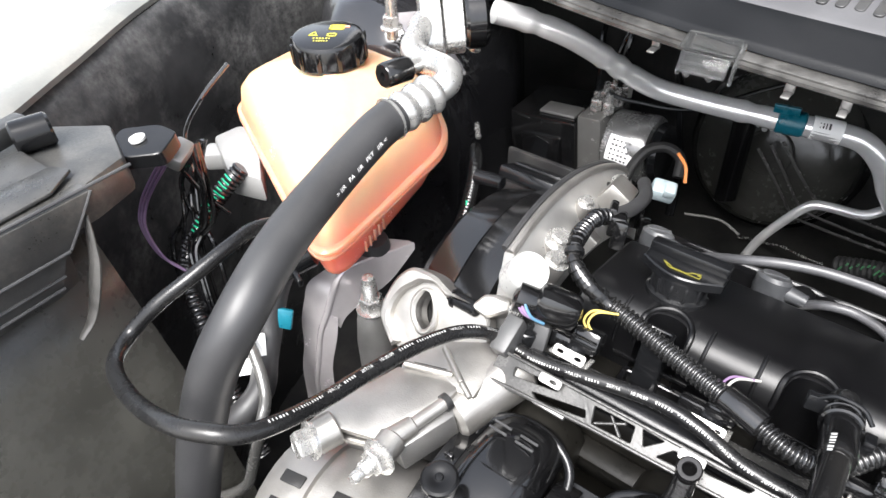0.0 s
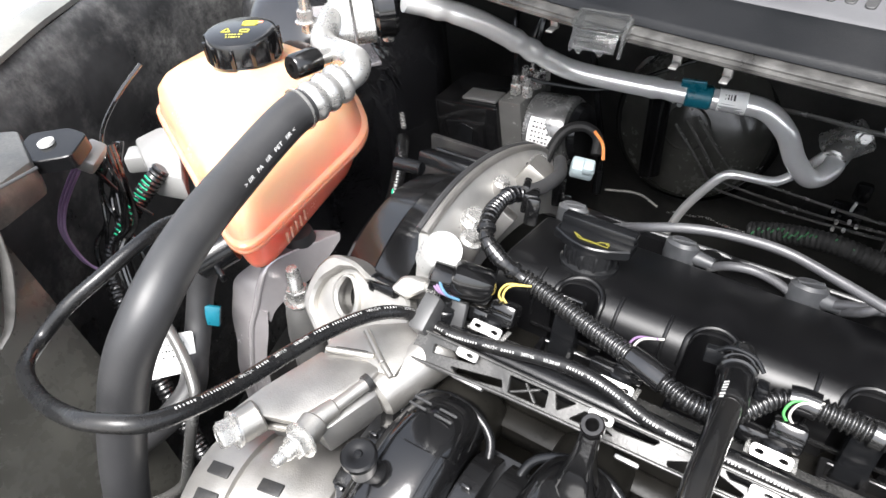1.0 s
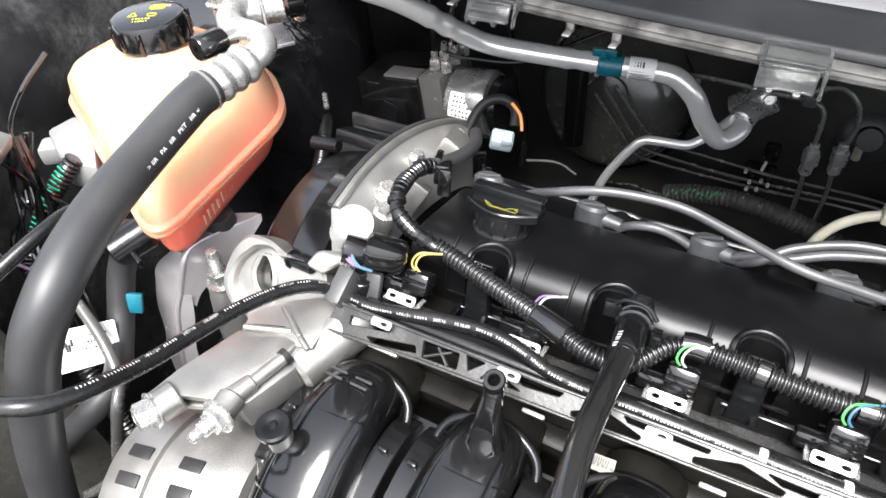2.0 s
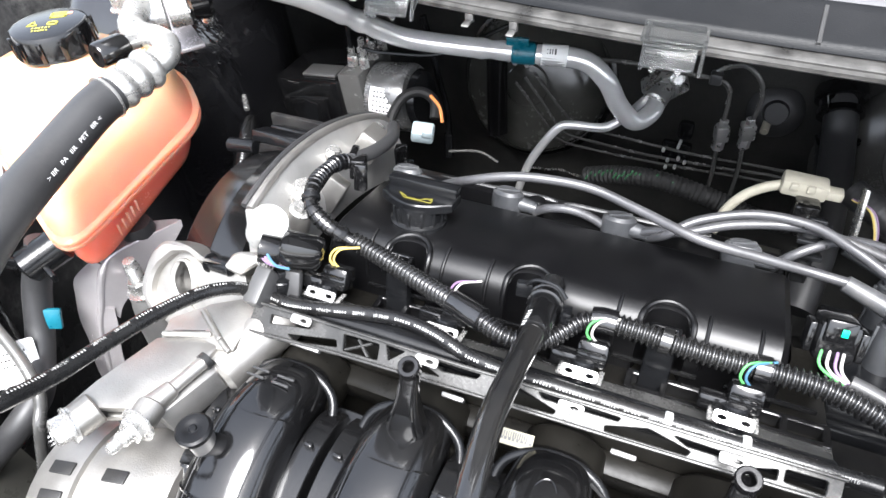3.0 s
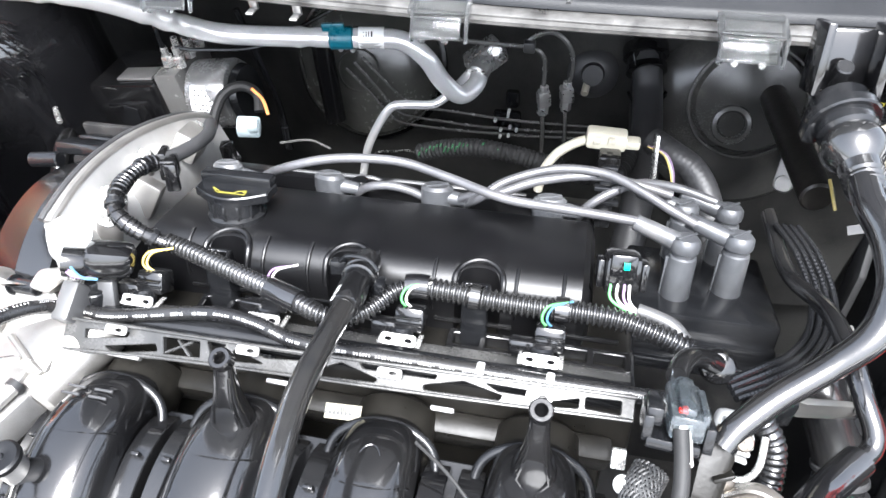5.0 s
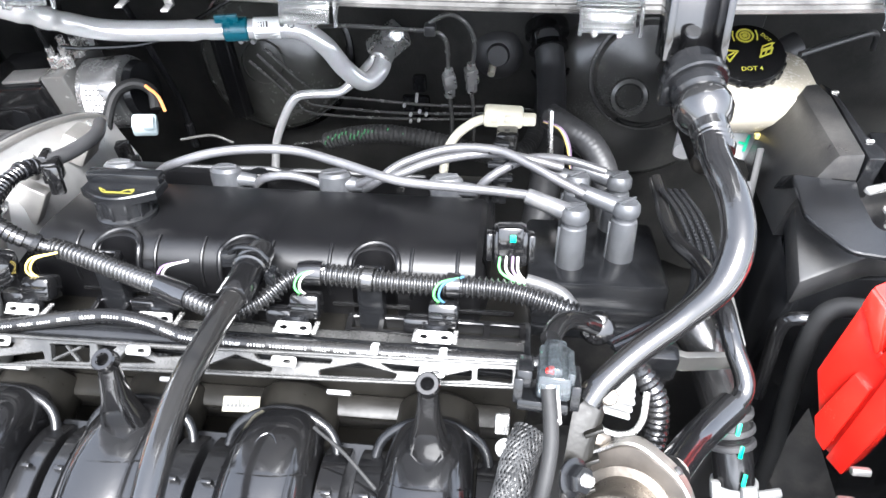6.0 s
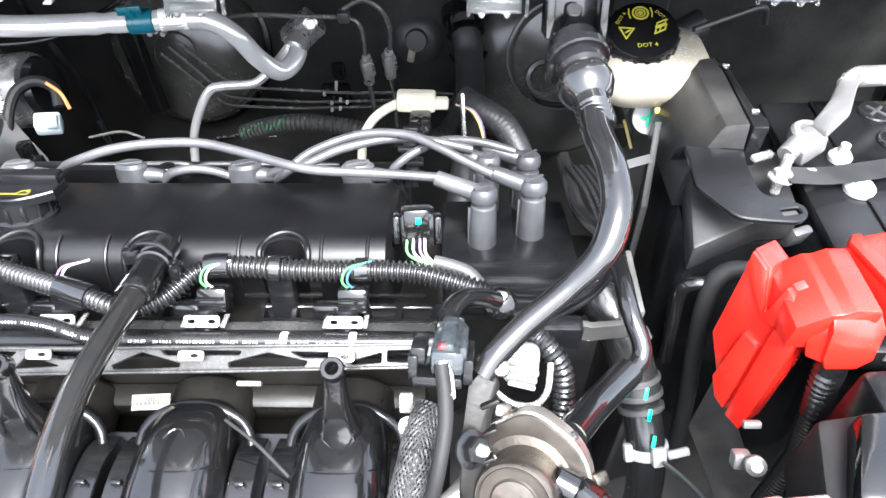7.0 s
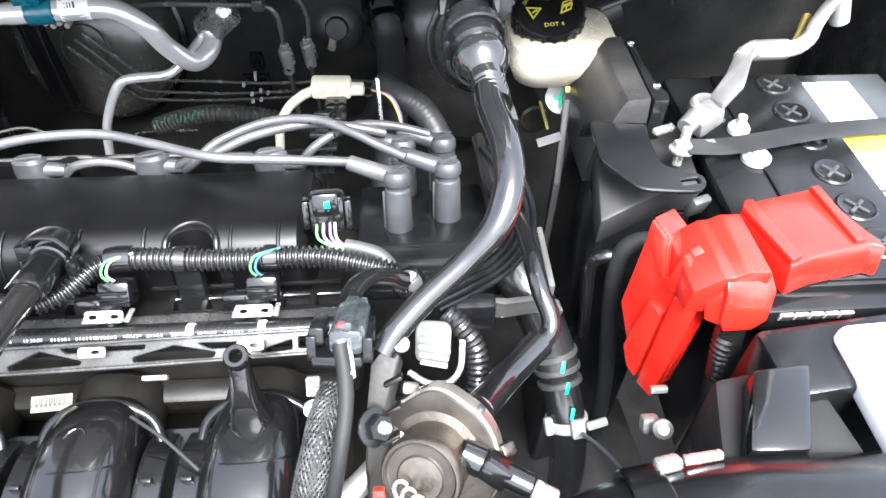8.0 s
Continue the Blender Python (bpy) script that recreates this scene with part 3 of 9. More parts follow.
for x in (-0.067, 0.021, 0.108, 0.176):
    g = bmesh.new()
    plate(g, rounded([(-0.024, -0.008), (0.024, -0.008), (0.024, 0.008), (-0.024, 0.008)], 0.002, 2), 0.010, pose(x + 0.006, 0.0235, -0.0235, 10, 0, 0), [rounded([(-0.020, -0.0045), (-0.003, -0.0045), (-0.003, 0.0045), (-0.020, 0.0045)], 0.001, 2), rounded([(0.001, -0.0045), (0.020, -0.0045), (0.020, 0.0045), (0.001, 0.0045)], 0.001, 2)], 0.0006)
    part("pocket_frame", g, GLOSS, vc)
    g = bmesh.new()
    box(g, (x + 0.004, 0.0120, -0.0200), (0.030, 0.004, 0.0035), 0.0008)
    box(g, (x - 0.004, 0.0350, -0.0100), (0.052, 0.003, 0.003), 0.0008)
    part("ledge", g, GLOSS, vc)
# posts in the arches
for i, x in enumerate(POSTS):
    if i == 1:
        continue
    post = thing("bolt_post", "black plastic bolt post in an arch of the valve cover", "post", (x, 0.022, -0.05), ENGINE, group="bolt posts of the valve cover")
    g = bmesh.new()
    box(g, (x, 0.0315, -0.018), (0.0175, 0.015, 0.066), 0.003)
    part("shaft", g, PLASTIC, post)
    g = bmesh.new()
    head = rounded([(-0.0095, -0.0062), (0.0095, -0.0062), (0.0095, 0.0062), (-0.0095, 0.0062)], 0.0015, 2)
    plate(g, head, 0.007, pose(x, 0.0290, 0.0155, 14, 0, 0), [rounded([(-0.0066, -0.0034), (0.0066, -0.0034), (0.0066, 0.0034), (-0.0066, 0.0034)], 0.0008, 2)], 0.0007)
    part("head", g, GLOSS, post)
    g = bmesh.new()
    box(g, (x, 0.0285, 0.0185), (0.0105, 0.0022, 0.004), 0.0006, (14, 0, 0))
    part("clip", g, GREYPLASTIC, post)

# ---- oil filler cap ----
CAPF = ENGINE @ Matrix.Translation((-0.0785, 0.078, 0.0255)) @ Matrix.Scale(0.77, 4) @ Matrix.Translation((0.079, -0.085, -0.026))
cap = thing("oil_filler_cap", "black plastic oil filler cap with a yellow oil-can mark", "oil cap", (-0.0785, 0.078, 0.026), ENGINE)
WM[cap] = (WM[cap][0], CAPF)
g = bmesh.new()
lathe(g, [(0, 0.024), (0.027, 0.024), (0.027, 0.029), (0.0235, 0.031), (0.0235, 0.046), (0, 0.046)], pose(-0.079, 0.085, 0), 32)
part("neck", g, PLASTIC, cap)
for k in range(12):
    a = 2 * math.pi * k / 12
    g = bmesh.new()
    box(g, (-0.079 + 0.0238 * math.cos(a), 0.085 + 0.0238 * math.sin(a), 0.037), (0.003, 0.003, 0.014), 0.0008, (0, 0, math.degrees(a)))
    part("grip_rib", g, PLASTIC, cap)
top = [(-0.0355, 0.016), (-0.0355, -0.004)] + [(-0.0355 + 0.071 * k / 10, -0.006 - 0.0155 * math.sin(math.pi * k / 10)) for k in range(11)] + [(0.0355, -0.004), (0.0355, 0.016)]
g = bmesh.new()
plate(g, top, 0.0095, pose(-0.079, 0.085, 0.0445, 4, 0, 0), chamfer=0.0012)
part("handle", g, PLASTIC, cap)
g = bmesh.new()
box(g, (-0.079, 0.0955, 0.0585), (0.0700, 0.0130, 0.0105), 0.0018, (4, 0, 0))
part("grip_ridge", g, PLASTIC, cap)
g = bmesh.new()
can = [(-0.017, 0.0035), (-0.010, -0.0005), (-0.008, -0.0025), (0.006, -0.0025), (0.0085, 0.001), (0.0155, 0.0035), (0.014, 0.0005), (0.0165, 0.001), (0.0165, -0.0035), (0.008, -0.0035), (-0.009, -0.0038), (-0.012, -0.002), (-0.017, 0.0035)]
m = pose(-0.079, 0.0755, 0.0541, 4, 0, 0)
for a, b in zip(can, can[1:]):
    d = Vector(b) - Vector(a)
    box(g, m @ Vector(((a[0] + b[0]) / 2, (a[1] + b[1]) / 2, 0.0)), (d.length + 0.0008, 0.0010, 0.0005), 0, (4, 0, math.degrees(math.atan2(d.y, d.x))))
part("oil_mark", g, OLIVEPRINT, cap, "yellow oil-can mark")

# ---- ignition leads ----
for x, turn in ((-0.117, 0), (-0.030, -6), (0.057, 6), (0.143, 4)):
    boot = thing("plug_boot", "grey rubber spark plug boot sunk in the valve cover", "plug boot", (x, 0.139, 0.008), ENGINE, group="spark plug boots")
    g = bmesh.new()
    lathe(g, [(0, 0.004), (0.010, 0.004), (0.010, 0.018), (0.0122, 0.0185), (0.0130, 0.024), (0.0125, 0.0330), (0.0095, 0.0355), (0, 0.0355)], pose(x, 0.139, 0, 0, 0, turn), 20, 0.7)
    box(g, (x, 0.139, 0.0355), (0.018, 0.003, 0.002), 0.0006, (0, 0, 20 + turn))
    part("cap", g, BOOTGREY, boot)
    g = bmesh.new()
    rod(g, (x + 0.008, 0.139, 0.026), (x + 0.024, 0.140, 0.024), 0.0062, 0.0048, 16)
    part("outlet", g, BOOTGREY, boot)
LEADS = [
    [(-0.094, 0.139, 0.021), (-0.075, 0.125, 0.036), (-0.055, 0.109, 0.05), (-0.025, 0.109, 0.060), (0.003, 0.115, 0.062), (0.036, 0.120, 0.060), (0.071, 0.113, 0.055), (0.113, 0.100, 0.050), (0.152, 0.104, 0.045), (0.183, 0.108, 0.041), (0.208, 0.106, 0.040)],
    [(-0.008, 0.140, 0.021), (0.004, 0.134, 0.030), (0.020, 0.134, 0.033), (0.036, 0.137, 0.029), (0.060, 0.139, 0.020), (0.082, 0.136, 0.030), (0.104, 0.130, 0.038), (0.134, 0.138, 0.048), (0.172, 0.145, 0.053), (0.200, 0.146, 0.050), (0.229, 0.145, 0.044)],
    [(0.079, 0.140, 0.021), (0.092, 0.128, 0.034), (0.110, 0.136, 0.046), (0.145, 0.144, 0.056), (0.180, 0.140, 0.058), (0.205, 0.128, 0.053), (0.225, 0.119, 0.046), (0.243, 0.112, 0.040)],
    [(0.165, 0.140, 0.021), (0.172, 0.134, 0.035), (0.188, 0.140, 0.045), (0.208, 0.152, 0.048), (0.235, 0.158, 0.044), (0.262, 0.154, 0.038)],
]
for pts in LEADS:
    g = bmesh.new()
    sweep(g, pts, 0.0034, 14, 0.004)
    solid("ignition_lead", g, WIREGREY, "grey rubber ignition lead over the valve cover", "cable", group="ignition leads", fr=ENGINE)
# thin rail along the rear edge of the cover
g = bmesh.new()
sweep(g, [(-0.10, 0.170, 0.017), (-0.031, 0.170, 0.019), (-0.008, 0.170, 0.0195), (0.000, 0.170, 0.0185), (0.006, 0.170, 0.016), (0.014, 0.170, 0.0185), (0.03, 0.170, 0.019), (0.123, 0.170, 0.018)], 0.0024, 10, 0.003)
solid("thin_rail", g, GREYPLASTIC, "thin dark rail behind the valve cover", "rail", fr=ENGINE)
# comb that holds the leads, with the cream sensor plug behind it
comb = thing("lead_comb", "black plastic comb that holds the ignition leads", "lead holder", (0.183, 0.145, 0.02), ENGINE)
g = bmesh.new()
box(g, (0.183, 0.148, 0.036), (0.012, 0.006, 0.05), 0.0015)
part("stem", g, PLASTIC, comb)
for k in range(4):
    g = bmesh.new()
    box(g, (0.183, 0.143, 0.024 + 0.011 * k), (0.019, 0.010, 0.0035), 0.001)
    part("tooth", g, PLASTIC, comb)

# ---- coil pack ----
coil = thing("coil_pack", "black coil pack with four grey tower boots", "coil pack", (0.255, 0.115, -0.05), ENGINE)
g = bmesh.new()
box(g, (0.255, 0.118, -0.028), (0.098, 0.090, 0.038), 0.004)
part("coil_base", g, PLASTIC, coil)
g = bmesh.new()
box(g, (0.255, 0.070, -0.032), (0.094, 0.014, 0.018), 0.003)
part("front_step", g, PLASTIC, coil)
g = bmesh.new()
box(g, (0.250, 0.058, -0.037), (0.115, 0.010, 0.010), 0.002)
part("foot", g, PLASTIC, coil)
for x, y, ax in ((0.2365, 0.098, -1), (0.2725, 0.110, -1), (0.272, 0.152, -1), (0.241, 0.150, -1)):
    g = bmesh.new()
    lathe(g, [(0, -0.014), (0.0090, -0.014), (0.0102, -0.011), (0.0098, 0.004), (0.0094, 0.020), (0.0090, 0.0225), (0.0078, 0.0235), (0.0076, 0.026), (0.0096, 0.0275), (0.0100, 0.030), (0.0096, 0.0345), (0.0075, 0.037), (0, 0.0375)], pose(x, y, 0), 28)
    tower = part("tower_boot", g, BOOTGREY, coil, "grey rubber tower boot")
    g = bmesh.new()
    box(g, (x, y, 0.0378), (0.017, 0.0020, 0.0016), 0.0005, (0, 0, 38))
    box(g, (x - 0.0098, y - 0.0005, 0.003), (0.0022, 0.0022, 0.036), 0.0006)
    part("seam", g, BOOTGREY, tower)
    g = bmesh.new()
    rod(g, (x - 0.004, y + 0.002, 0.031), (x - 0.034, y + 0.010, 0.039), 0.0066, 0.0056, 18)
    part("elbow", g, BOOTGREY, tower)


# ---- open bonnet over the rear of the bay ----
bonnet = thing("bonnet", "open white car bonnet with a black underside", "bonnet", (0, 0.72, 1.10))
BM = pose(0, 0.72, 1.10, 104)
g = bmesh.new()
plate(g, rounded([(-0.70, 0.0), (0.70, 0.0), (0.66, 0.55), (0.52, 0.92), (-0.52, 0.92), (-0.66, 0.55)], 0.08, 5), 0.004, BM @ pose(0, 0, -0.030), chamfer=0.001)
part("outer_skin", g, WHITEPAINT, bonnet)
g = bmesh.new()
plate(g, rounded([(-0.66, 0.03), (0.66, 0.03), (0.62, 0.54), (0.49, 0.88), (-0.49, 0.88), (-0.62, 0.54)], 0.08, 5), 0.020, BM @ pose(0, 0, -0.022), chamfer=0.006)
part("inner_panel", g, BODYPAINT, bonnet)
for x0, x1 in ((-0.50, -0.18), (0.50, 0.18)):
    g = bmesh.new()
    d = Vector((x1 - x0, 0.74))
    box(g, (0, 0, 0), (d.length, 0.09, 0.022), 0.009, (0, 0, math.degrees(math.atan2(d.y, d.x))))
    g.transform(BM @ pose((x0 + x1) / 2, 0.46, 0.004))
    part("stiffening_rib", g, BODYPAINT, bonnet)


# ---- fuel rail, injectors and the grey cable tray in front of the head ----
rail = thing("fuel_rail", "black fuel rail tube in front of the head", "fuel rail", (0.03, -0.004, -0.02), ENGINE)
g = bmesh.new()
rod(g, (-0.135, -0.010, -0.013), (0.205, -0.010, -0.013), 0.0085)
part("tube", g, PLASTIC, rail)
g = bmesh.new()
box(g, (0.035, 0.004, -0.0125), (0.34, 0.010, 0.003), 0.001)
for x in (-0.065, 0.022, 0.108):
    box(g, (x, 0.003, -0.0120), (0.026, 0.012, 0.004), 0.0015)
part("bracket_strip", g, TRAYGREY, rail, "dull grey bracket strip")

INJECTORS = ((-0.111, YELLOWWIRE, YELLOWWIRE), (-0.023, PURPLEWIRE, WHITEWIRE), (0.065, GREENWIRE, WHITEWIRE), (0.151, GREENWIRE, BLUEWIRE))
for x, wa, wb in INJECTORS:
    inj = thing("fuel_injector", "black fuel injector plug with a bright steel clip", "injector", (x, 0.0, -0.02), ENGINE, group="fuel injectors")
    g = bmesh.new()
    rod(g, (x, -0.006, -0.03), (x, 0.004, 0.004), 0.008, 0.0075, 16)
    part("body", g, PLASTIC, inj)
    g = bmesh.new()
    box(g, (x + 0.004, 0.011, 0.006), (0.019, 0.016, 0.016), 0.003, (-20, 0, 0))
    box(g, (x - 0.012, 0.006, 0.001), (0.016, 0.010, 0.010), 0.002, (-10, 0, 0))
    for k in range(3):
        box(g, (x + 0.004, 0.0025, 0.003 + 0.004 * k), (0.017, 0.002, 0.0014), 0.0003)
    plug = part("plug", g, GLOSS, inj)
    g = bmesh.new()
    out = rounded([(-0.0110, -0.0037), (0.0110, -0.0037), (0.0110, 0.0037), (-0.0110, 0.0037)], 0.0022, 3)
    hs = [[Vector(p) + Vector((dx, 0)) for p in oval(0.0048, 0.0026, 10)] for dx in (-0.0062, 0.0062)]
    plate(g, out, 0.0014, pose(x, -0.0055, 0.0005, 52, 0, 0), hs, 0.0003)
    box(g, (x - 0.012, -0.001, -0.0025), (0.003, 0.012, 0.0014), 0.0003)
    box(g, (x + 0.012, -0.001, -0.0025), (0.003, 0.012, 0.0014), 0.0003)
    part("retaining_clip", g, STEEL, inj, "bright steel retaining clip")
    g = bmesh.new()
    plate(g, rounded([(-0.0075, -0.0030), (0.0075, -0.0030), (0.0075, 0.0030), (-0.0075, 0.0030)], 0.002, 3), 0.0014, pose(x + 0.002, -0.0322, -0.0026, 50, 0, 0), [[Vector(p) + Vector((0.002, 0)) for p in oval(0.0048, 0.0022, 10)]], 0.0003)
    part("lower_clip", g, ALUDARK, inj, "dull steel lower clip")
    for k, w in enumerate((wa, wb)):
        g = bmesh.new()
        dx = 0.003 * k
        sweep(g, [(x + 0.003 + dx, 0.011, 0.012), (x - 0.002 + dx, 0.010, 0.019), (x + 0.001 + dx, 0.014, 0.026), (x + 0.012 + dx, 0.019 + 0.002 * k, 0.027)], 0.0008, 8, 0.0015)
        part("wire", g, w, inj)

tray = thing("cable_tray", "grey plastic truss tray along the intake side", "cable tray", (0.03, -0.025, -0.03), ENGINE)
# the tray lies in a plane tipped towards the front; its own flat outline is (along, down)
TM = pose(0, -0.0260, -0.0035, 50, 0, 0)


def truss(bm, a, b, w=0.0035, t=0.008):
    a, b = Vector(a), Vector(b)
    d = b - a
    tt = bmesh.new()
    box(tt, ((a.x + b.x) / 2, (a.y + b.y) / 2, 0), (d.length + w * 0.6, w, t), 0.0006, (0, 0, math.degrees(math.atan2(d.y, d.x))), 1)
    merge(bm, tt, TM)


WINDOWS = (
    [(-0.1340, -0.0060), (-0.1030, -0.0040), (-0.1040, -0.0070), (-0.1330, -0.0115)],
    [(-0.1180, -0.0145), (-0.0840, -0.0085), (-0.0820, -0.0125), (-0.1120, -0.0180)],
    [(-0.0800, -0.0035), (-0.0550, -0.0028), (-0.0535, -0.0125), (-0.0775, -0.0135)],
    [(-0.0505, -0.0018), (-0.0375, -0.0022), (-0.0465, -0.0105)],
    [(-0.0310, -0.0040), (-0.0120, -0.0100), (-0.0380, -0.0118)],
    [(-0.0220, -0.0018), (0.0120, -0.0015), (0.0100, -0.0045), (-0.0120, -0.0065)],
    [(0.0190, -0.0095), (0.0360, -0.0018), (0.0590, -0.0080), (0.0580, -0.0102), (0.0200, -0.0118)],
    [(0.0470, -0.0005), (0.0940, -0.0005), (0.0930, -0.0028), (0.0500, -0.0035)],
    [(0.0868, -0.0072), (0.1095, -0.0015), (0.1325, -0.0062), (0.1310, -0.0090), (0.0870, -0.0100)],
    [(0.1225, -0.0008), (0.1500, -0.0012), (0.1480, -0.0040), (0.1300, -0.0042)],
    [(0.1575, -0.0060), (0.1750, -0.0010), (0.1750, -0.0065), (0.1580, -0.0080)],
    [(0.1785, 0.0002), (0.1980, 0.0010), (0.1980, -0.0065), (0.1785, -0.0060)],
)
g = bmesh.new()
plate(g, [(-0.148, -0.0215), (-0.137, -0.0215), (-0.078, -0.0175), (0.0, -0.0150), (0.09, -0.0130), (0.14, -0.0115), (0.205, -0.0095), (0.205, 0.0050), (0.10, 0.0030), (0.0, 0.0008), (-0.148, 0.0002)], 0.005, TM @ pose(0, 0, -0.004), [[Vector(p) for p in rounded(w, 0.0009, 2)] for w in WINDOWS], 0.0005)
part("windowed_web", g, TRAYGREY, tray)
for name, pts in (("upper_rail", [(-0.146, -0.0006), (0.0, 0.0002), (0.10, 0.0024), (0.205, 0.0044)]), ("lower_rail", [(-0.146, -0.0200), (-0.078, -0.0160), (0.0, -0.0138), (0.09, -0.0118), (0.14, -0.0104), (0.204, -0.0084)])):
    g = bmesh.new()
    for a, b in zip(pts, pts[1:]):
        truss(g, a, b, 0.0020, 0.010)
    part(name, g, TRAYGREY, tray)
for x, e in ((-0.0760, -0.0600), (-0.0600, -0.0690)):
    g = bmesh.new()
    truss(g, (x, -0.0125), (e, -0.0040), 0.0018, 0.004)
    part("brace", g, TRAYGREY, tray)
g = bmesh.new()
box(g, (-0.1475, -0.016, -0.002), (0.012, 0.026, 0.030), 0.002, (40, 0, 0))
part("end_block", g, GREYPLASTIC, tray)
g = bmesh.new()
box(g, (-0.134, -0.004, 0.001), (0.012, 0.007, 0.020), 0.002, (-14, 0, 8))
part("clip_post", g, GREYPLASTIC, tray)
g = bmesh.new()
box(g, (-0.104, -0.0375, -0.0185), (0.022, 0.003, 0.005), 0.001, (40, 0, 0))
part("bright_strip", g, ALUDARK, tray, "bright steel strip")
for x in (0.0, 0.10):
    g = bmesh.new()
    box(g, (x, -0.040, -0.0165), (0.014, 0.003, 0.005), 0.001, (40, 0, 0))
    part("bright_strip", g, ALUDARK, tray, "bright steel strip")
# small printed label tucked behind the tray
lab = thing("paper_label", "small yellowed paper label with bar marks", "label", (0.03, -0.047, -0.036), ENGINE)
g = bmesh.new()
LM = pose(0.040, -0.041, -0.031, 42, 0, 4)
plate(g, [(-0.011, -0.0045), (0.011, -0.0045), (0.011, 0.0045), (-0.011, 0.0045)], 0.0006, LM, chamfer=0.0001)
part("paper", g, PAPER, lab)
g = bmesh.new()
rnd = random.Random(3)
t = bars(bmesh.new(), 12, 0.016, 0.004, rnd, 0.5)
merge(g, t, LM @ pose(0, 0.0015, 0.0010))
t = bars(bmesh.new(), 9, 0.022, 0.0018, rnd, 0.3)
merge(g, t, LM @ pose(0, -0.001, 0.0010))
part("print", g, INK, lab)

# printed hose that crosses from the wing and lies along the tray
HOSE = [(-0.150, -0.018, -0.004), (-0.128, -0.017, -0.006), (-0.103, -0.015, -0.003), (-0.072, -0.012, 0.002), (-0.047, -0.011, 0.0045), (-0.023, -0.013, 0.0025), (-0.002, -0.018, -0.001), (0.017, -0.020, -0.002), (0.039, -0.020, -0.002), (0.107, -0.020, -0.002), (0.171, -0.020, -0.002), (0.222, -0.019, -0.002)]
HOSE_LEFT = [(-0.294, 0.205, 0.925), (-0.297, 0.178, 0.937), (-0.294, 0.155, 0.940), (-0.297, 0.127, 0.934), (-0.305, 0.105, 0.924), (-0.312, 0.085, 0.910), (-0.294, 0.066, 0.914), (-0.251, 0.056, 0.930), (-0.211, 0.055, 0.946), (-0.190, 0.062, 0.949), (-0.180, 0.072, 0.945), (-0.176, 0.090, 0.937), (-0.178, 0.118, 0.922), (-0.178, 0.151, 0.911), (-0.175, 0.180, 0.903), (-0.168, 0.210, 0.893), (-0.158, 0.228, 0.884)]
inv = ENGINE.inverted()
path = [inv @ Vector(p) for p in HOSE_LEFT] + [Vector(p) for p in HOSE]
hose = thing("printed_hose", "thin black rubber hose with white printing", "hose", (0.0, -0.018, -0.02), ENGINE)
g = bmesh.new()
R_HOSE = 0.0046
sweep(g, path, R_HOSE, 16, 0.003)
part("tube", g, PRINTHOSE, hose)
line, total = spline(path, 0.003)
frs = frames_of(line)
g = bmesh.new()
rnd = random.Random(8)


def facing(i, eye):
    """The angle round the tube, at step i, that faces the point eye."""
    t, n, b = frs[i]
    w = eye - line[i]
    return math.atan2(w.dot(b), w.dot(n))


toward = inv @ Vector((0.12, 0.02, 1.19))
s = 0.30
TOKENS = (6, 12, ">PA12<", 5, "207/16", "10:30:09")
j = 0
while s < total - 0.02:
    tok = TOKENS[j % len(TOKENS)]
    j += 1
    n = tok if isinstance(tok, int) else len(tok)
    w = n * 0.0019
    i = min(len(line) - 2, int((s + w / 2) / 0.003))
    if isinstance(tok, int):
        t = bars(bmesh.new(), n, w, 0.0017, rnd, 0.5)
    else:
        t = letters(tok, 0.0030)
        bmesh.ops.scale(t, vec=(1.05, -1.0, 1.0), verts=t.verts)
    wrap(t, line, frs, s + w / 2, R_HOSE + 0.00022, facing(i, toward) + (0.15 if s > 0.46 else -0.75))
    merge(g, t)
    s += w + 0.0022
part("printing", g, PRINT, hose, "white printed marks")
for x in (0.118, 0.158):
    g = bmesh.new()
    rod(g, (x - 0.0022, -0.020, -0.002), (x + 0.0022, -0.020, -0.002), R_HOSE + 0.0012, None, 18)
    part("band", g, WHITE, hose, "white band")

# ---- wiring harness in ribbed conduit along the head ----
harness = thing("wiring_harness", "black ribbed conduit wiring harness along the head", "wiring harness", (0.03, 0.01, 0.0), ENGINE)
RUNS = [
    ([(-0.107, 0.029, 0.026), (-0.088, 0.027, 0.022), (-0.051, 0.016, 0.018), (-0.018, 0.003, 0.018)], 0.0068),
    ([(0.000, -0.004, 0.017), (0.018, -0.011, 0.016), (0.030, -0.009, 0.014)], 0.0062),
    ([(0.030, -0.009, 0.012), (0.044, 0.002, 0.014), (0.056, 0.017, 0.019), (0.066, 0.022, 0.021)], 0.0062),
    ([(0.072, 0.0225, 0.022), (0.095, 0.0215, 0.0215), (0.112, 0.020, 0.021), (0.140, 0.020, 0.020), (0.160, 0.021, 0.020)], 0.0072),
    ([(0.160, 0.021, 0.020), (0.192, 0.019, 0.020), (0.218, 0.014, 0.016), (0.236, 0.012, 0.010)], 0.0072),
]
for pts, r in RUNS:
    g = bmesh.new()
    sweep(g, pts, ribbed(r, 0.0035, 0.0021), 16, 0.0005)
    part("conduit", g, CONDUIT, harness, sharp=179)
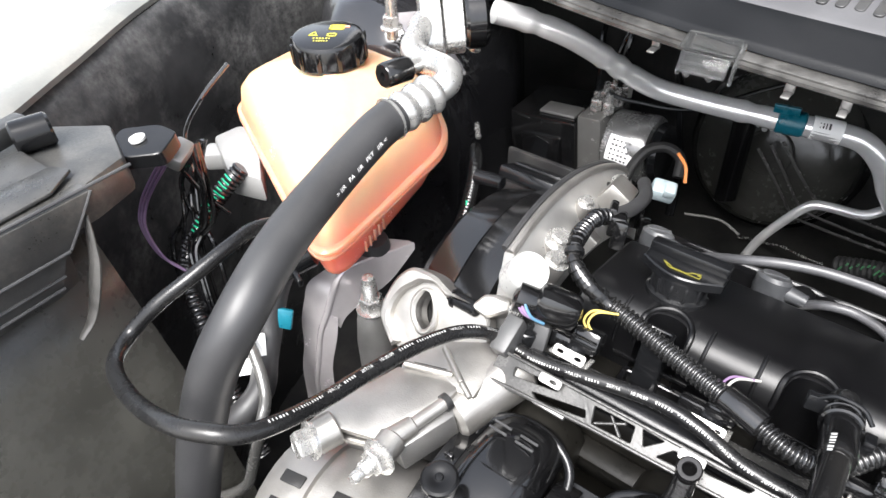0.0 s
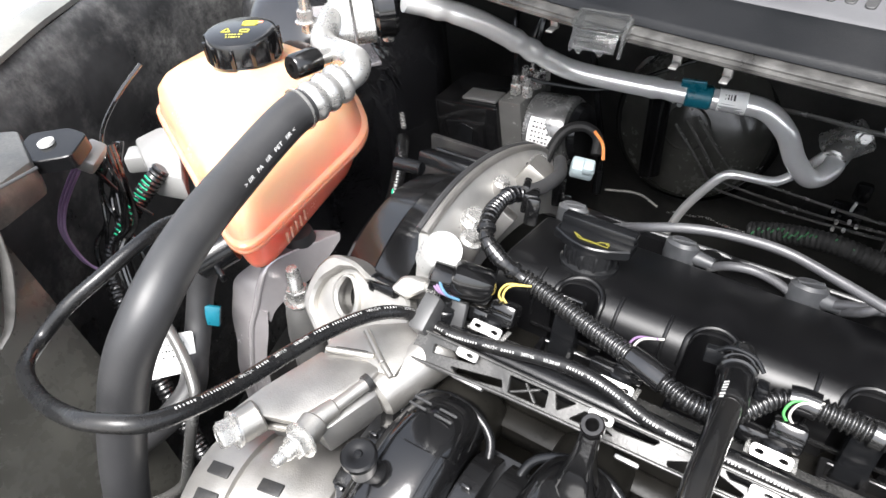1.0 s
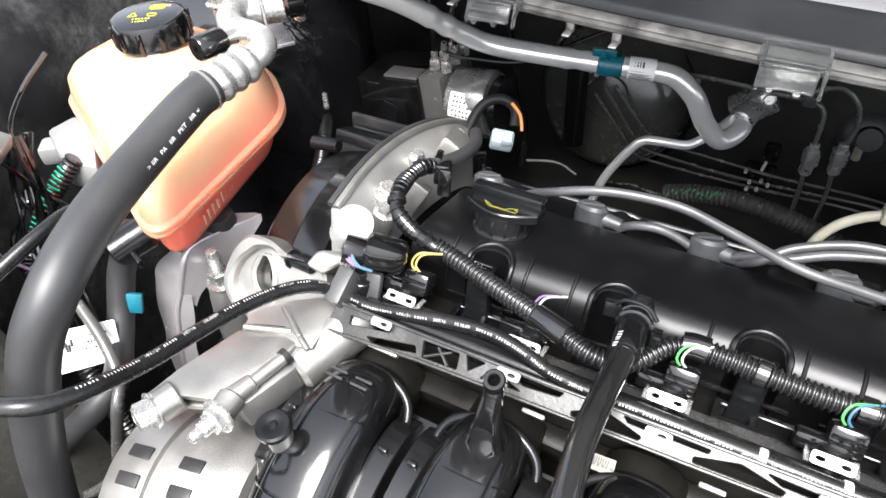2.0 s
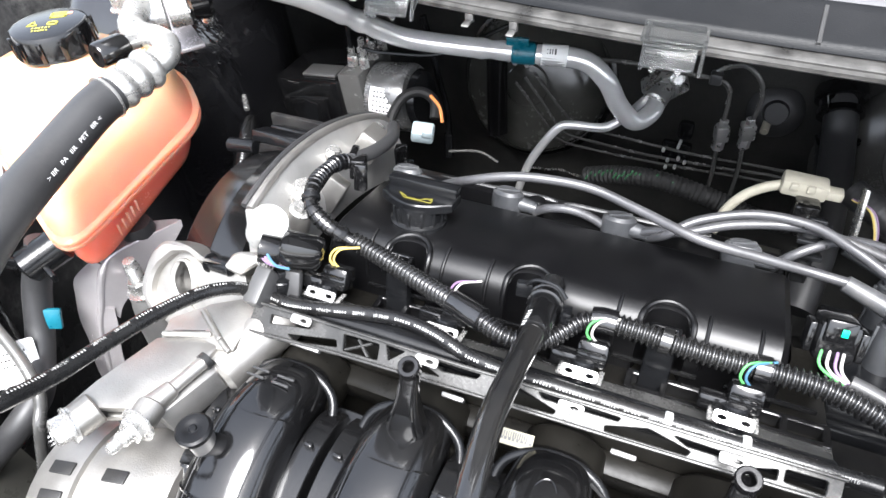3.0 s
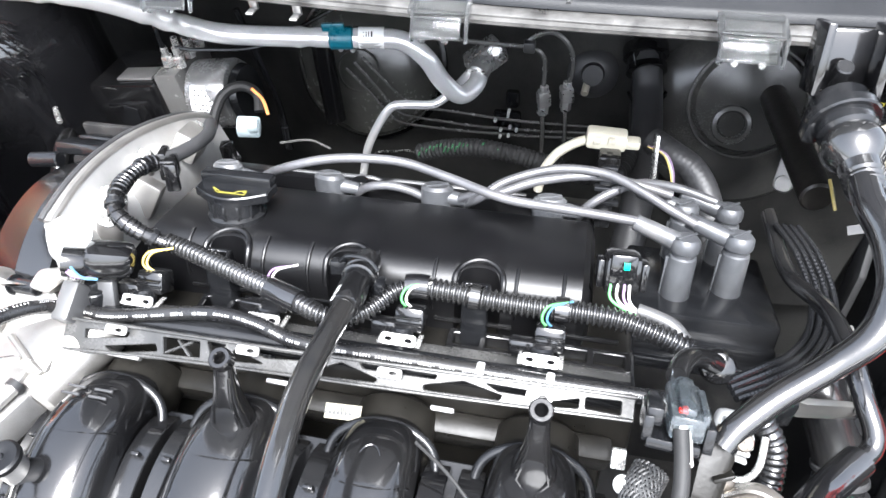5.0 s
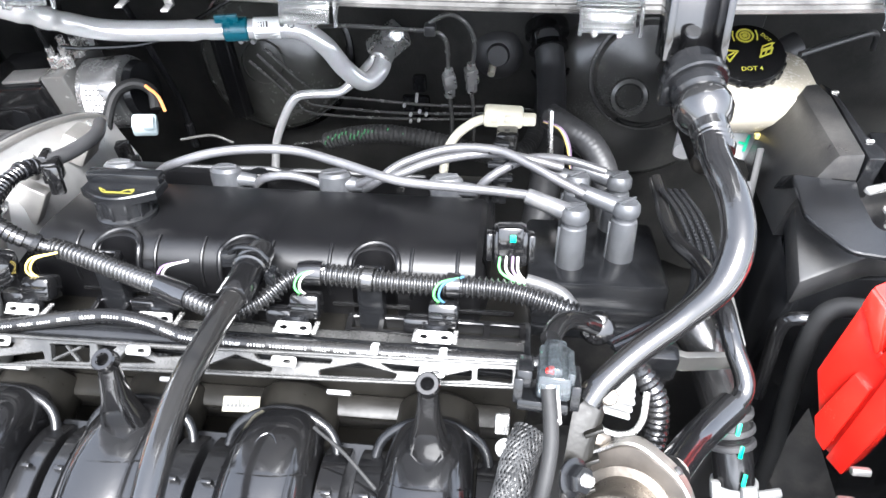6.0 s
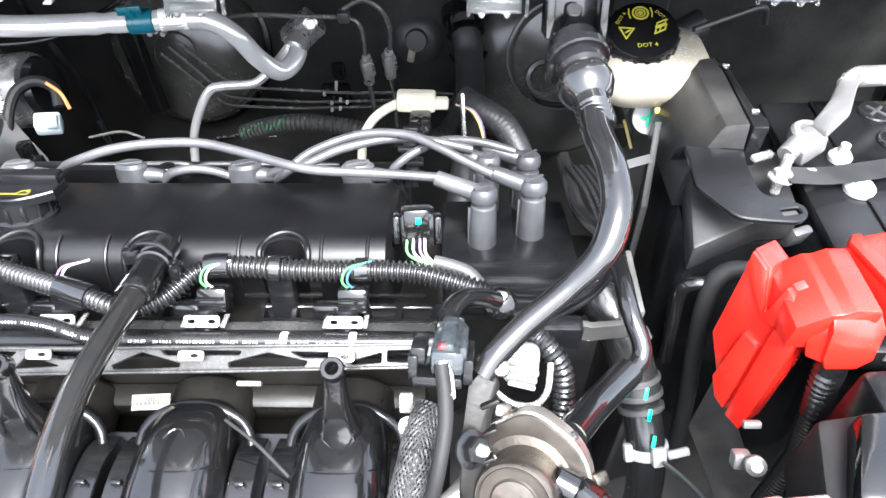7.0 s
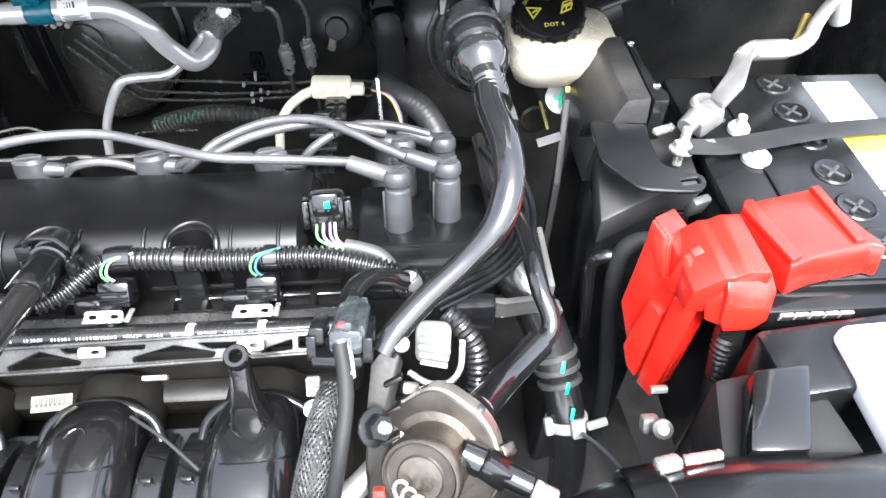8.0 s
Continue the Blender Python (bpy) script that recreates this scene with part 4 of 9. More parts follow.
for pts, r in (([(-0.020, 0.004, 0.018), (-0.010, 0.000, 0.018), (0.002, -0.004, 0.017)], 0.0078), ([(0.064, 0.022, 0.021), (0.070, 0.0225, 0.022), (0.078, 0.0225, 0.022)], 0.0080), ([(0.104, 0.0205, 0.0215), (0.110, 0.0205, 0.021)], 0.0082), ([(0.156, 0.021, 0.020), (0.164, 0.021, 0.020)], 0.0080)):
    g = bmesh.new()
    sweep(g, pts, r, 14, 0.0015)
    part("tape_wrap", g, SHINYHOSE, harness)
# branch that climbs to the cam cover on the belt side
def lumpy_tape(q, n):
    """Radius of a hand-wound tape sleeve: overlapping turns of uneven height."""
    return 0.0050 + 0.0009 * ((q / 0.0042 + 0.25 * math.sin(q * 310)) % 1.0) + 0.0005 * math.sin(q * 170 + 1.0)


g = bmesh.new()
sweep(g, [(-0.1400, 0.0830, 0.0570), (-0.1440, 0.0710, 0.0585), (-0.1425, 0.0470, 0.0575), (-0.1380, 0.0290, 0.0535), (-0.1320, 0.0215, 0.0470), (-0.1200, 0.0210, 0.0375), (-0.1060, 0.0270, 0.0265)], lumpy_tape, 16, 0.0006)
part("taped_branch", g, GLOSS, harness, "glossy hand-wound tape")
for c, d in (((-0.1440, 0.0710, 0.0585), (0.0002, 0.0060, -0.0003)), ((-0.1365, 0.0265, 0.0525), (-0.0030, 0.0040, 0.0030)), ((-0.1120, 0.0240, 0.0315), (-0.0040, -0.0015, 0.0040))):
    g = bmesh.new()
    rod(g, Vector(c) - Vector(d) * 0.35, Vector(c) + Vector(d) * 0.35, 0.0066, None, 16)
    part("tie_band", g, PLASTIC, harness)
g = bmesh.new()
sweep(g, [(-0.1400, 0.0830, 0.0570), (-0.1350, 0.1130, 0.0545), (-0.1380, 0.1500, 0.0520), (-0.1500, 0.1780, 0.0510)], 0.0054, 14, 0.003)
part("taped_branch", g, RUBBER, harness)
for c, s, r in (((-0.134, 0.088, 0.052), (0.012, 0.016, 0.016), (0, 0, 20)), ((-0.128, 0.080, 0.048), (0.010, 0.006, 0.022), (0, 0, 15)), ((-0.141, 0.094, 0.060), (0.006, 0.018, 0.006), (0, 10, 20))):
    g = bmesh.new()
    box(g, c, s, 0.002, r)
    part("clip", g, GLOSS, harness)

# ---- cam sensor plug at the far end ----
cs = thing("cam_sensor_plug", "black cam sensor plug with green and white wires", "sensor plug", (0.194, 0.045, 0.02), ENGINE)
g = bmesh.new()
box(g, (0.193, 0.047, 0.036), (0.022, 0.022, 0.025), 0.004, (-12, 0, 4))
box(g, (0.193, 0.039, 0.045), (0.016, 0.006, 0.015), 0.002, (-12, 0, 4))
box(g, (0.206, 0.045, 0.036), (0.004, 0.012, 0.018), 0.001, (-12, 0, 4))
box(g, (0.180, 0.045, 0.036), (0.004, 0.012, 0.018), 0.001, (-12, 0, 4))
part("body", g, GLOSS, cs)
g = bmesh.new()
box(g, (0.1945, 0.0352, 0.047), (0.0035, 0.001, 0.0045), 0.0003, (-12, 0, 4))
part("lock_tab", g, GREENPAINT, cs, "green lock tab")
for k, (w, dx) in enumerate(((GREENWIRE, -0.006), (WHITEWIRE, -0.002), (PURPLEWIRE, 0.002), (WHITEWIRE, 0.005))):
    g = bmesh.new()
    sweep(g, [(0.193 + dx, 0.036, 0.034), (0.194 + dx, 0.030, 0.026), (0.204 + dx * 0.5, 0.026, 0.021), (0.216, 0.024, 0.020)], 0.0009, 8, 0.002)
    part("wire", g, w, cs)
g = bmesh.new()
sweep(g, [(0.204, 0.027, 0.0225), (0.214, 0.025, 0.021), (0.225, 0.022, 0.018), (0.232, 0.016, 0.013)], 0.0045, 12, 0.003)
part("sleeve", g, GREYPLASTIC, cs)
# cam plug by the belt side
cb = thing("cam_sensor_plug", "black plug with purple and teal wires beside the timing cover", "sensor plug", (-0.135, -0.002, 0.02), ENGINE)
g = bmesh.new()
box(g, (-0.128, 0.000, 0.027), (0.030, 0.022, 0.020), 0.006, (0, 12, 24))
lathe(g, [(0, 0), (0.009, 0), (0.010, 0.002), (0.010, 0.014), (0, 0.016)], axis_pose((-0.140, -0.006, 0.026), (-0.152, -0.012, 0.029)), 18)
part("body", g, GLOSS, cb)
for k, w in enumerate((PURPLEWIRE, PURPLEWIRE, BLUEWIRE)):
    g = bmesh.new()
    sweep(g, [(-0.150 + 0.002 * k, -0.011, 0.034), (-0.149 + 0.003 * k, -0.017, 0.030), (-0.142 + 0.003 * k, -0.019, 0.024), (-0.133 + 0.002 * k, -0.014, 0.020)], 0.0010, 8, 0.0015)
    part("wire", g, w, cb)
g = bmesh.new()
rod(g, (-0.143, -0.004, -0.02), (-0.143, -0.004, 0.004), 0.009)
hexbolt(g, (-0.143, -0.004, 0.004), (0, 0, 1), 0.011, 0.006)
part("bolt", g, PLASTIC, cb)

# ---- intake manifold ----
man = thing("intake_manifold", "glossy black plastic intake manifold with four runners", "intake manifold", (0.03, -0.13, -0.25), ENGINE)


def rrect(w, h, r, n=4):
    return rounded([(-w / 2, -h / 2), (w / 2, -h / 2), (w / 2, h / 2), (-w / 2, h / 2)], r, n)


RUNNER = [(-0.034, -0.062, 0.94), (-0.050, -0.050, 0.97), (-0.068, -0.046, 1.0), (-0.092, -0.052, 1.02), (-0.118, -0.070, 1.03), (-0.142, -0.100, 1.03), (-0.158, -0.140, 1.0), (-0.165, -0.19, 1.0), (-0.165, -0.26, 1.0)]


def runner(x):
    line, total = spline([(x, y, z) for y, z, _ in RUNNER], 0.006)
    fr2 = frames_of(line, (0, 0, 1))
    bm = bmesh.new()
    rings = []
    for i, (p, (t, n, b)) in enumerate(zip(line, fr2)):
        k = i / (len(line) - 1)
        w = 0.046 + 0.010 * min(1, k * 3)
        ring = []
        for a in [2 * math.pi * j / 32 for j in range(32)]:
            c, v = math.cos(a), math.sin(a)
            ring.append(p + b * (w / 2 * math.copysign(abs(c) ** 0.72, c)) + n * (0.0225 * math.copysign(abs(v) ** 0.85, v)))
        rings.append(ring)
    return loft(bm, rings), line, fr2


for i, x in enumerate((-0.107, -0.020, 0.067, 0.155)):
    g, line, fr2 = runner(x)
    rn = part("runner", g, GLOSS, man)
    # web along both sides where the two halves are welded
    for sgn in (-1, 1):
        g = bmesh.new()
        a = []
        for p, (t, n, b) in list(zip(line, fr2))[3:-4]:
            q = p + b * sgn * 0.0335 - n * 0.007
            a.append([q + b * 0.0075 + n * 0.005, q + b * 0.0068 + n * 0.0058, q - b * 0.0068 + n * 0.0058, q - b * 0.0075 + n * 0.005, q - b * 0.0075 - n * 0.012, q + b * 0.0075 - n * 0.012])
        loft(g, a)
        part("weld_flange", g, GLOSS, rn)
    # narrow raised seams along the crown, and short ribs on the webs
    for sgn in (-1, 1):
        g = bmesh.new()
        sweep(g, [p + b * sgn * 0.0165 + n * 0.0196 for p, (t, n, b) in list(zip(line, fr2))[7:26:3]], 0.0007, 6, 0.003)
        part("seam_line", g, GLOSS, rn)
    # seams across the crown, bowed towards the plenum
    for k0, bow in ((8, 0.010), (16, 0.003), (21, 0.0)):
        p, (t, n, b) = line[k0], fr2[k0]
        w = 0.046 + 0.010 * min(1, 3 * k0 / (len(line) - 1))
        arc = []
        for a in [radians(28 + 124 * j / 16) for j in range(17)]:
            c, v = math.cos(a), math.sin(a)
            arc.append(p + t * bow * (1 - c * c) + b * (w / 2 * math.copysign(abs(c) ** 0.72, c)) + n * (0.0226 * v ** 0.85 - (0.0016 if bow > 0.005 else 0.0004) * v))
        g = bmesh.new()
        sweep(g, arc, 0.0010, 6, 0.002)
        part("cross_seam", g, GLOSS, rn)
    for sgn in (-1, 1):
        for k0 in (9, 15, 21):
            p, (t, n, b) = line[k0], fr2[k0]
            g = bmesh.new()
            c = p + b * sgn * 0.0335 - n * 0.002
            merge(g, box(bmesh.new(), (0, 0, 0), (0.006, 0.003, 0.010), 0.0008), Matrix.Translation(c) @ Matrix((b, t, n)).transposed().to_4x4())
            part("web_rib", g, GLOSS, rn)
    # loop of the port flange
    g = bmesh.new()
    sweep(g, [(x - 0.034, -0.066, -0.064), (x - 0.031, -0.051, -0.045), (x - 0.019, -0.045, -0.035), (x, -0.043, -0.031), (x + 0.019, -0.045, -0.035), (x + 0.031, -0.051, -0.045), (x + 0.034, -0.066, -0.064)], 0.0030, 14, 0.003)
    part("port_rim", g, PLASTIC, rn)
    if i in (0,):
        g = bmesh.new()
        for dx in (-0.012, 0.006):
            for dy in (0, 0.006):
                box(g, (x + dx, -0.064 - dy, -0.0225 - 0.001 * dy), (0.012, 0.0014, 0.0016), 0.0004, (8, 0, 0))
        part("raised_mark", g, GREYPLASTIC, rn)
    if i in (2,):
        g = bmesh.new()
        pts = [Vector((x + 0.007 * math.cos(a), -0.080 + 0.012 * math.sin(a), -0.0262 + 0.0035 * math.sin(a) - 0.0002)) for a in [2 * math.pi * k / 16 for k in range(17)]]
        sweep(g, pts, 0.0005, 6, 0.002)
        part("raised_oval", g, GLOSS, rn)
    if i == 3:
        g = bmesh.new()
        for dy in (0, 0.005):
            box(g, (x - 0.004, -0.092 - dy, -0.0305 - 0.45 * dy), (0.008, 0.0012, 0.001), 0.0003, (20, 0, 0))
        part("raised_mark", g, GLOSS, rn)
    # bolt boss on a leg above every second runner
    if i in (1, 3):
        xb = x + (0.002 if i == 1 else 0.0)
        g = bmesh.new()
        lathe(g, [(0.0030, 0.0), (0.0030, 0.0062), (0.0036, 0.0070), (0.0056, 0.0070), (0.0064, 0.0060), (0.0064, 0.0), (0.0030, 0.0)], pose(xb, -0.0620, 0.0150, 34), 28)
        boss = part("bolt_boss", g, GLOSS, rn)
        g = bmesh.new()
        rings = []
        for z, w, d, yy in ((0.0165, 0.0106, 0.0066, -0.0628), (0.0100, 0.0112, 0.0084, -0.0634), (0.0020, 0.0122, 0.0104, -0.0640), (-0.0060, 0.0142, 0.0128, -0.0650), (-0.0130, 0.0175, 0.0135, -0.0652), (-0.0200, 0.0220, 0.0140, -0.0648), (-0.0260, 0.0250, 0.0140, -0.0640), (-0.0340, 0.0265, 0.0140, -0.0630)):
            rings.append([Vector((xb + q.x, yy + q.y, z)) for q in rrect(w, d, 0.0046 if w > 0.012 else 0.0032, 4)])
        loft(g, rings)
        part("boss_leg", g, GLOSS, rn)
        for sgn in (-1, 1):
            g = bmesh.new()
            sweep(g, [(xb + sgn * 0.0040, -0.0668, 0.008), (xb + sgn * 0.0046, -0.0700, -0.005), (xb + sgn * 0.0066, -0.0722, -0.014), (xb + sgn * 0.0090, -0.0722, -0.026)], 0.0011, 8, 0.003)
            part("fin", g, GLOSS, rn)
# gussets between runners and the dark plenum in front
for xa in (-0.064, 0.023, 0.111):
    g = bmesh.new()
    plate(g, rounded([(-0.014, -0.06), (0.014, -0.06), (0.014, 0.05), (-0.014, 0.05)], 0.003), 0.006, pose(xa, -0.085, -0.082, 28, 0, 0))
    part("gusset", g, PLASTIC, man)
g = bmesh.new()
sweep(g, [(0.088, -0.055, -0.030), (0.108, -0.068, -0.034), (0.128, -0.082, -0.044)], 0.0011, 8, 0.004)
part("stay", g, DULL, man)
g = bmesh.new()
rod(g, (-0.16, -0.16, -0.24), (0.22, -0.16, -0.24), 0.055, None, 28)
part("plenum", g, GLOSS, man)

# ---- breather pipe from the cover's middle arch to the front ----
pcv = thing("breather_pipe", "shiny black breather pipe from the valve cover", "pipe", (0.035, 0.0, 0.02), ENGINE)
PCV = [(0.034, 0.026, 0.026), (0.036, 0.010, 0.029), (0.037, -0.020, 0.030), (0.0365, -0.055, 0.029), (0.037, -0.09, 0.026), (0.041, -0.125, 0.019), (0.045, -0.155, 0.006), (0.047, -0.185, -0.02), (0.048, -0.205, -0.06)]
g = bmesh.new()
sweep(g, PCV[2:], 0.0070, 20, 0.004)
part("tube", g, SHINYHOSE, pcv)
g = bmesh.new()
line, total = spline(PCV[:4], 0.001)
lathe(g, [(0, -0.004), (0.0088, -0.004), (0.0094, 0.0), (0.0094, 0.012), (0.0110, 0.0125), (0.0110, 0.0155), (0.0096, 0.016), (0.0096, 0.0185), (0.0110, 0.019), (0.0110, 0.022), (0.0096, 0.0225), (0.0094, 0.040), (0.0090, 0.052), (0.0080, 0.054), (0, 0.054)], axis_pose((0.0335, 0.034, 0.0265), (0.0372, -0.02, 0.0305)), 24)
part("connector", g, GLOSS, pcv)
g = bmesh.new()
box(g, (0.020, 0.020, 0.031), (0.010, 0.006, 0.010), 0.001, (0, 0, 10))
box(g, (0.049, 0.012, 0.026), (0.006, 0.010, 0.008), 0.001)
sweep(g, [(0.0215, 0.018, 0.036), (0.028, 0.017, 0.0415), (0.040, 0.016, 0.0415), (0.047, 0.015, 0.035)], 0.0014, 8, 0.002)
part("clip", g, PLASTIC, pcv)
g = bmesh.new()
rnd = random.Random(5)
line, total = spline(PCV[:4], 0.002)
frs2 = frames_of(line)
t = bars(bmesh.new(), 6, 0.016, 0.003, rnd, 0.35)
wrap(t, line, frs2, 0.044, 0.0097, 0.55)
merge(g, t)
part("printing", g, PRINT, pcv)


# ---- timing side: aluminium arch, black belt cover ----
arch_t = thing("timing_cover", "cast aluminium timing cover arch with bolts and a bright round plug", "timing cover", (-0.17, 0.09, -0.05), ENGINE)
# crest of the arch: x, y, z
CREST = [(-0.1685, 0.004, 0.0445), (-0.169, 0.010, 0.047), (-0.173, 0.040, 0.055), (-0.177, 0.073, 0.059), (-0.182, 0.115, 0.058), (-0.187, 0.160, 0.052), (-0.190, 0.203, 0.043), (-0.188, 0.228, 0.035), (-0.184, 0.245, 0.024)]
cl, _ = spline(CREST, 0.006)
g = bmesh.new()
rows = []
for p in cl:
    rows.append([p + Vector((-0.006, 0, -0.001)), p + Vector((-0.0035, 0, 0.0015)), p + Vector((0.0005, 0, 0.001)), p + Vector((0.002, 0.0, -0.002)), p + Vector((0.0035, 0.0, -0.006)), p + Vector((0.0175, 0.002, -0.036)), p + Vector((0.020, 0.002, -0.06)), p + Vector((-0.006, 0, -0.06))])
loft(g, rows)
part("arch_wall", g, ARCHMETAL, arch_t)
g = bmesh.new()
sweep(g, [Vector(p) + Vector((-0.0015, 0, 0.001)) for p in CREST], 0.0034, 10, 0.005)
part("rim", g, ALU, arch_t)
g = bmesh.new()
sweep(g, [p + Vector((-0.0065, 0, 0.0025)) for p in [Vector(q) for q in CREST]], 0.0026, 8, 0.005)
part("gasket", g, RUBBER, arch_t, "black rubber gasket")
g = bmesh.new()
way = Vector((0.55, -0.42, 0.72)).normalized()
lathe(g, [(0, -0.022), (0.0125, -0.022), (0.0132, -0.003), (0.0132, 0.0008), (0.0126, 0.0022), (0.0115, 0.0016), (0, 0.0020)], axis_pose(Vector((-0.152, -0.001, 0.042)), Vector((-0.152, -0.001, 0.042)) + way), 32)
part("round_plug", g, MILKY, arch_t, "pale round plug")
for (x, y, z), s in (((-0.160, 0.052, 0.040), 0.017), ((-0.150, 0.034, 0.036), 0.014), ((-0.168, 0.108, 0.048), 0.011), ((-0.176, 0.196, 0.036), 0.013)):
    g = bmesh.new()
    lathe(g, [(0, -0.03), (s * 0.62, -0.03), (s * 0.62, -0.001), (s * 0.56, 0.001), (0, 0.001)], axis_pose((x, y, z), (x + 0.35, y - 0.2, z + 0.9)), 20)
    part("bolt_pillar", g, ALU, arch_t)
    g = bmesh.new()
    hexbolt(g, (x, y, z), (0.35, -0.2, 0.9), s * 0.8, s * 0.5)
    part("bolt", g, STEEL, arch_t)
g = bmesh.new()
box(g, (-0.166, 0.168, 0.036), (0.022, 0.030, 0.024), 0.003, (0, 30, 8))
part("cast_block", g, ALU, arch_t)
g = bmesh.new()
box(g, (-0.158, 0.086, 0.026), (0.020, 0.012, 0.030), 0.002, (0, 30, 8))
part("cast_block", g, ALU, arch_t)

belt = thing("belt_cover", "shiny black plastic timing belt cover with stepped ribs", "belt cover", (-0.22, 0.09, -0.1), ENGINE)


def drum(x0, x1, r0, r1, cy=0.085, cz=-0.060, a0=-0.15, a1=2.4, inner=0.05, n=30):
    bm = bmesh.new()
    ring = []
    for k in range(n + 1):
        a = math.pi - (a0 + (a1 - a0) * k / n)
        c, s = math.cos(a), math.sin(a)
        ring.append([Vector((x0, cy + c * r0, cz + s * r0)), Vector((x1, cy + c * r1, cz + s * r1)), Vector((x1, cy + c * inner, cz + s * inner)), Vector((x0, cy + c * inner, cz + s * inner))])
    return loft(bm, ring)


part("drum", drum(-0.206, -0.178, 0.108, 0.111), GLOSS, belt)
part("drum_step", drum(-0.236, -0.208, 0.098, 0.106), GLOSS, belt)
part("drum_face", drum(-0.246, -0.237, 0.086, 0.096), PLASTIC, belt)
g = bmesh.new()
for k, (y, w) in enumerate(((0.118, 0.055), (0.146, 0.060))):
    box(g, (-0.220, y, 0.046 - 0.007 * k), (w, 0.020, 0.010), 0.002, (-10 - 8 * k, 0, 0))
part("rib", g, PLASTIC, belt)
g = bmesh.new()
rod(g, (-0.262, 0.098, 0.040), (-0.236, 0.098, 0.043), 0.006)
part("lug", g, PLASTIC, belt)
g = bmesh.new()
box(g, (-0.232, 0.192, 0.012), (0.105, 0.006, 0.050), 0.002, (12, 0, 0))
box(g, (-0.232, 0.175, 0.006), (0.10, 0.034, 0.012), 0.003, (-14, 0, 0))
part("rear_panel", g, MATT, belt)
g = bmesh.new()
rod(g, (-0.196, -0.012, 0.004), (-0.176, -0.015, 0.006), 0.0052, None, 14)
hexbolt(g, (-0.196, -0.012, 0.004), (-1, 0.1, -0.1), 0.009, 0.005)
part("bolt", g, PLASTIC, belt)

# ---- engine mount casting ----
mount = thing("engine_mount", "bright cast aluminium engine mount arm with an oval hole", "engine mount", (-0.2, 0.22, 0.80))
MP = Matrix.Translation((-0.2, 0.2405, 0.87)) @ Euler((radians(48), 0, 0)).to_matrix().to_4x4()


def onto(x, z):
    """Plan of the arm: world x and z to its own plane."""
    return (x + 0.2, (z - 0.87) / math.sin(radians(48)))


def strip(bm, pts, w, z0, z1, m, chamfer=0.0012):
    """A wall of width w along a flat line, from z0 to z1."""
    P = [Vector(p) for p in pts]
    left, right = [], []
    for i, p in enumerate(P):
        d = (P[min(i + 1, len(P) - 1)] - P[max(i - 1, 0)]).normalized()
        n = Vector((-d.y, d.x)) * (w / 2)
        left.append(p + n)
        right.append(p - n)
    return plate(bm, left + right[::-1], z1 - z0, m @ pose(0, 0, z0), chamfer=chamfer)


hole = rounded([(-0.0209, -0.004), (-0.0185, 0.0048), (-0.0134, 0.0043), (-0.0061, -0.0074), (-0.0049, -0.0167), (-0.0086, -0.0218), (-0.0172, -0.0166), (-0.0209, -0.0096)], 0.004, 3)
ring = rounded([(-0.0268, -0.0057), (-0.0224, 0.005), (-0.0145, 0.0079), (-0.0070, 0.0015), (-0.0012, -0.0110), (-0.0010, -0.0190), (-0.0044, -0.0245), (-0.0114, -0.0255), (-0.022, -0.0174)], 0.005, 3)
EDGE = rounded([(-0.0254, -0.0415), (-0.0366, -0.034), (-0.0449, -0.0257), (-0.046, -0.0138), (-0.043, 0.0041), (-0.0343, 0.0163), (-0.0143, 0.0175), (0.0017, 0.0115), (0.0198, 0.0117), (0.0315, 0.0074), (0.041, -0.0141), (0.0337, -0.0373), (-0.0155, -0.0475)], 0.007, 3)
g = bmesh.new()
plate(g, EDGE, 0.014, MP @ pose(0, 0, -0.018), [hole], 0.0012)
part("arm_plate", g, ALU, mount)
g = bmesh.new()
inner = rounded([(-0.0250, -0.0350), (-0.0330, -0.0285), (-0.0370, -0.0225), (-0.0375, -0.0130), (-0.0345, -0.0030), (-0.0262, 0.0060), (-0.0240, 0.0085), (-0.0125, 0.0120), (0.0008, 0.0068), (0.0190, 0.0075)], 0.004, 3)
wall = [Vector(p) for p in rounded([(-0.0254, -0.0415), (-0.0366, -0.034), (-0.0449, -0.0257), (-0.046, -0.0138), (-0.043, 0.0041), (-0.0343, 0.0163), (-0.0143, 0.0175), (0.0017, 0.0115), (0.0198, 0.0117)], 0.007, 4)[5:-5]]
plate(g, [Vector((-0.0254, -0.0415))] + wall + [Vector((0.0198, 0.0117))] + [Vector(p) for p in inner[6:-6]][::-1] + [Vector((-0.0225, -0.0365))], 0.016, MP @ pose(0, 0, -0.012), chamfer=0.0022)
part("outer_band", g, ALU, mount)
g = bmesh.new()
plate(g, ring, 0.013, MP @ pose(0, 0, -0.0115), [hole], 0.0018)
part("window_ring", g, ALU, mount)
g = bmesh.new()
plate(g, rounded([(-0.006, 0.006), (0.0017, 0.0092), (0.0198, 0.0095), (0.0320, 0.0074), (0.0406, -0.0142), (0.0000, -0.0172)], 0.0015, 2), 0.007, MP @ pose(0, 0, -0.0115), chamfer=0.0012)
part("upper_web", g, ALU, mount)
g = bmesh.new()
strip(g, [(-0.0075, -0.0250), (0.004, -0.0315), (0.0176, -0.0368), (0.0337, -0.0373)], 0.0045, -0.012, -0.001, MP)
part("lower_rib", g, ALU, mount)
g = bmesh.new()
strip(g, [(-0.0235, -0.0400), (-0.0155, -0.0465), (0.0199, -0.0440), (0.0337, -0.0385)], 0.0035, -0.014, -0.004, MP)
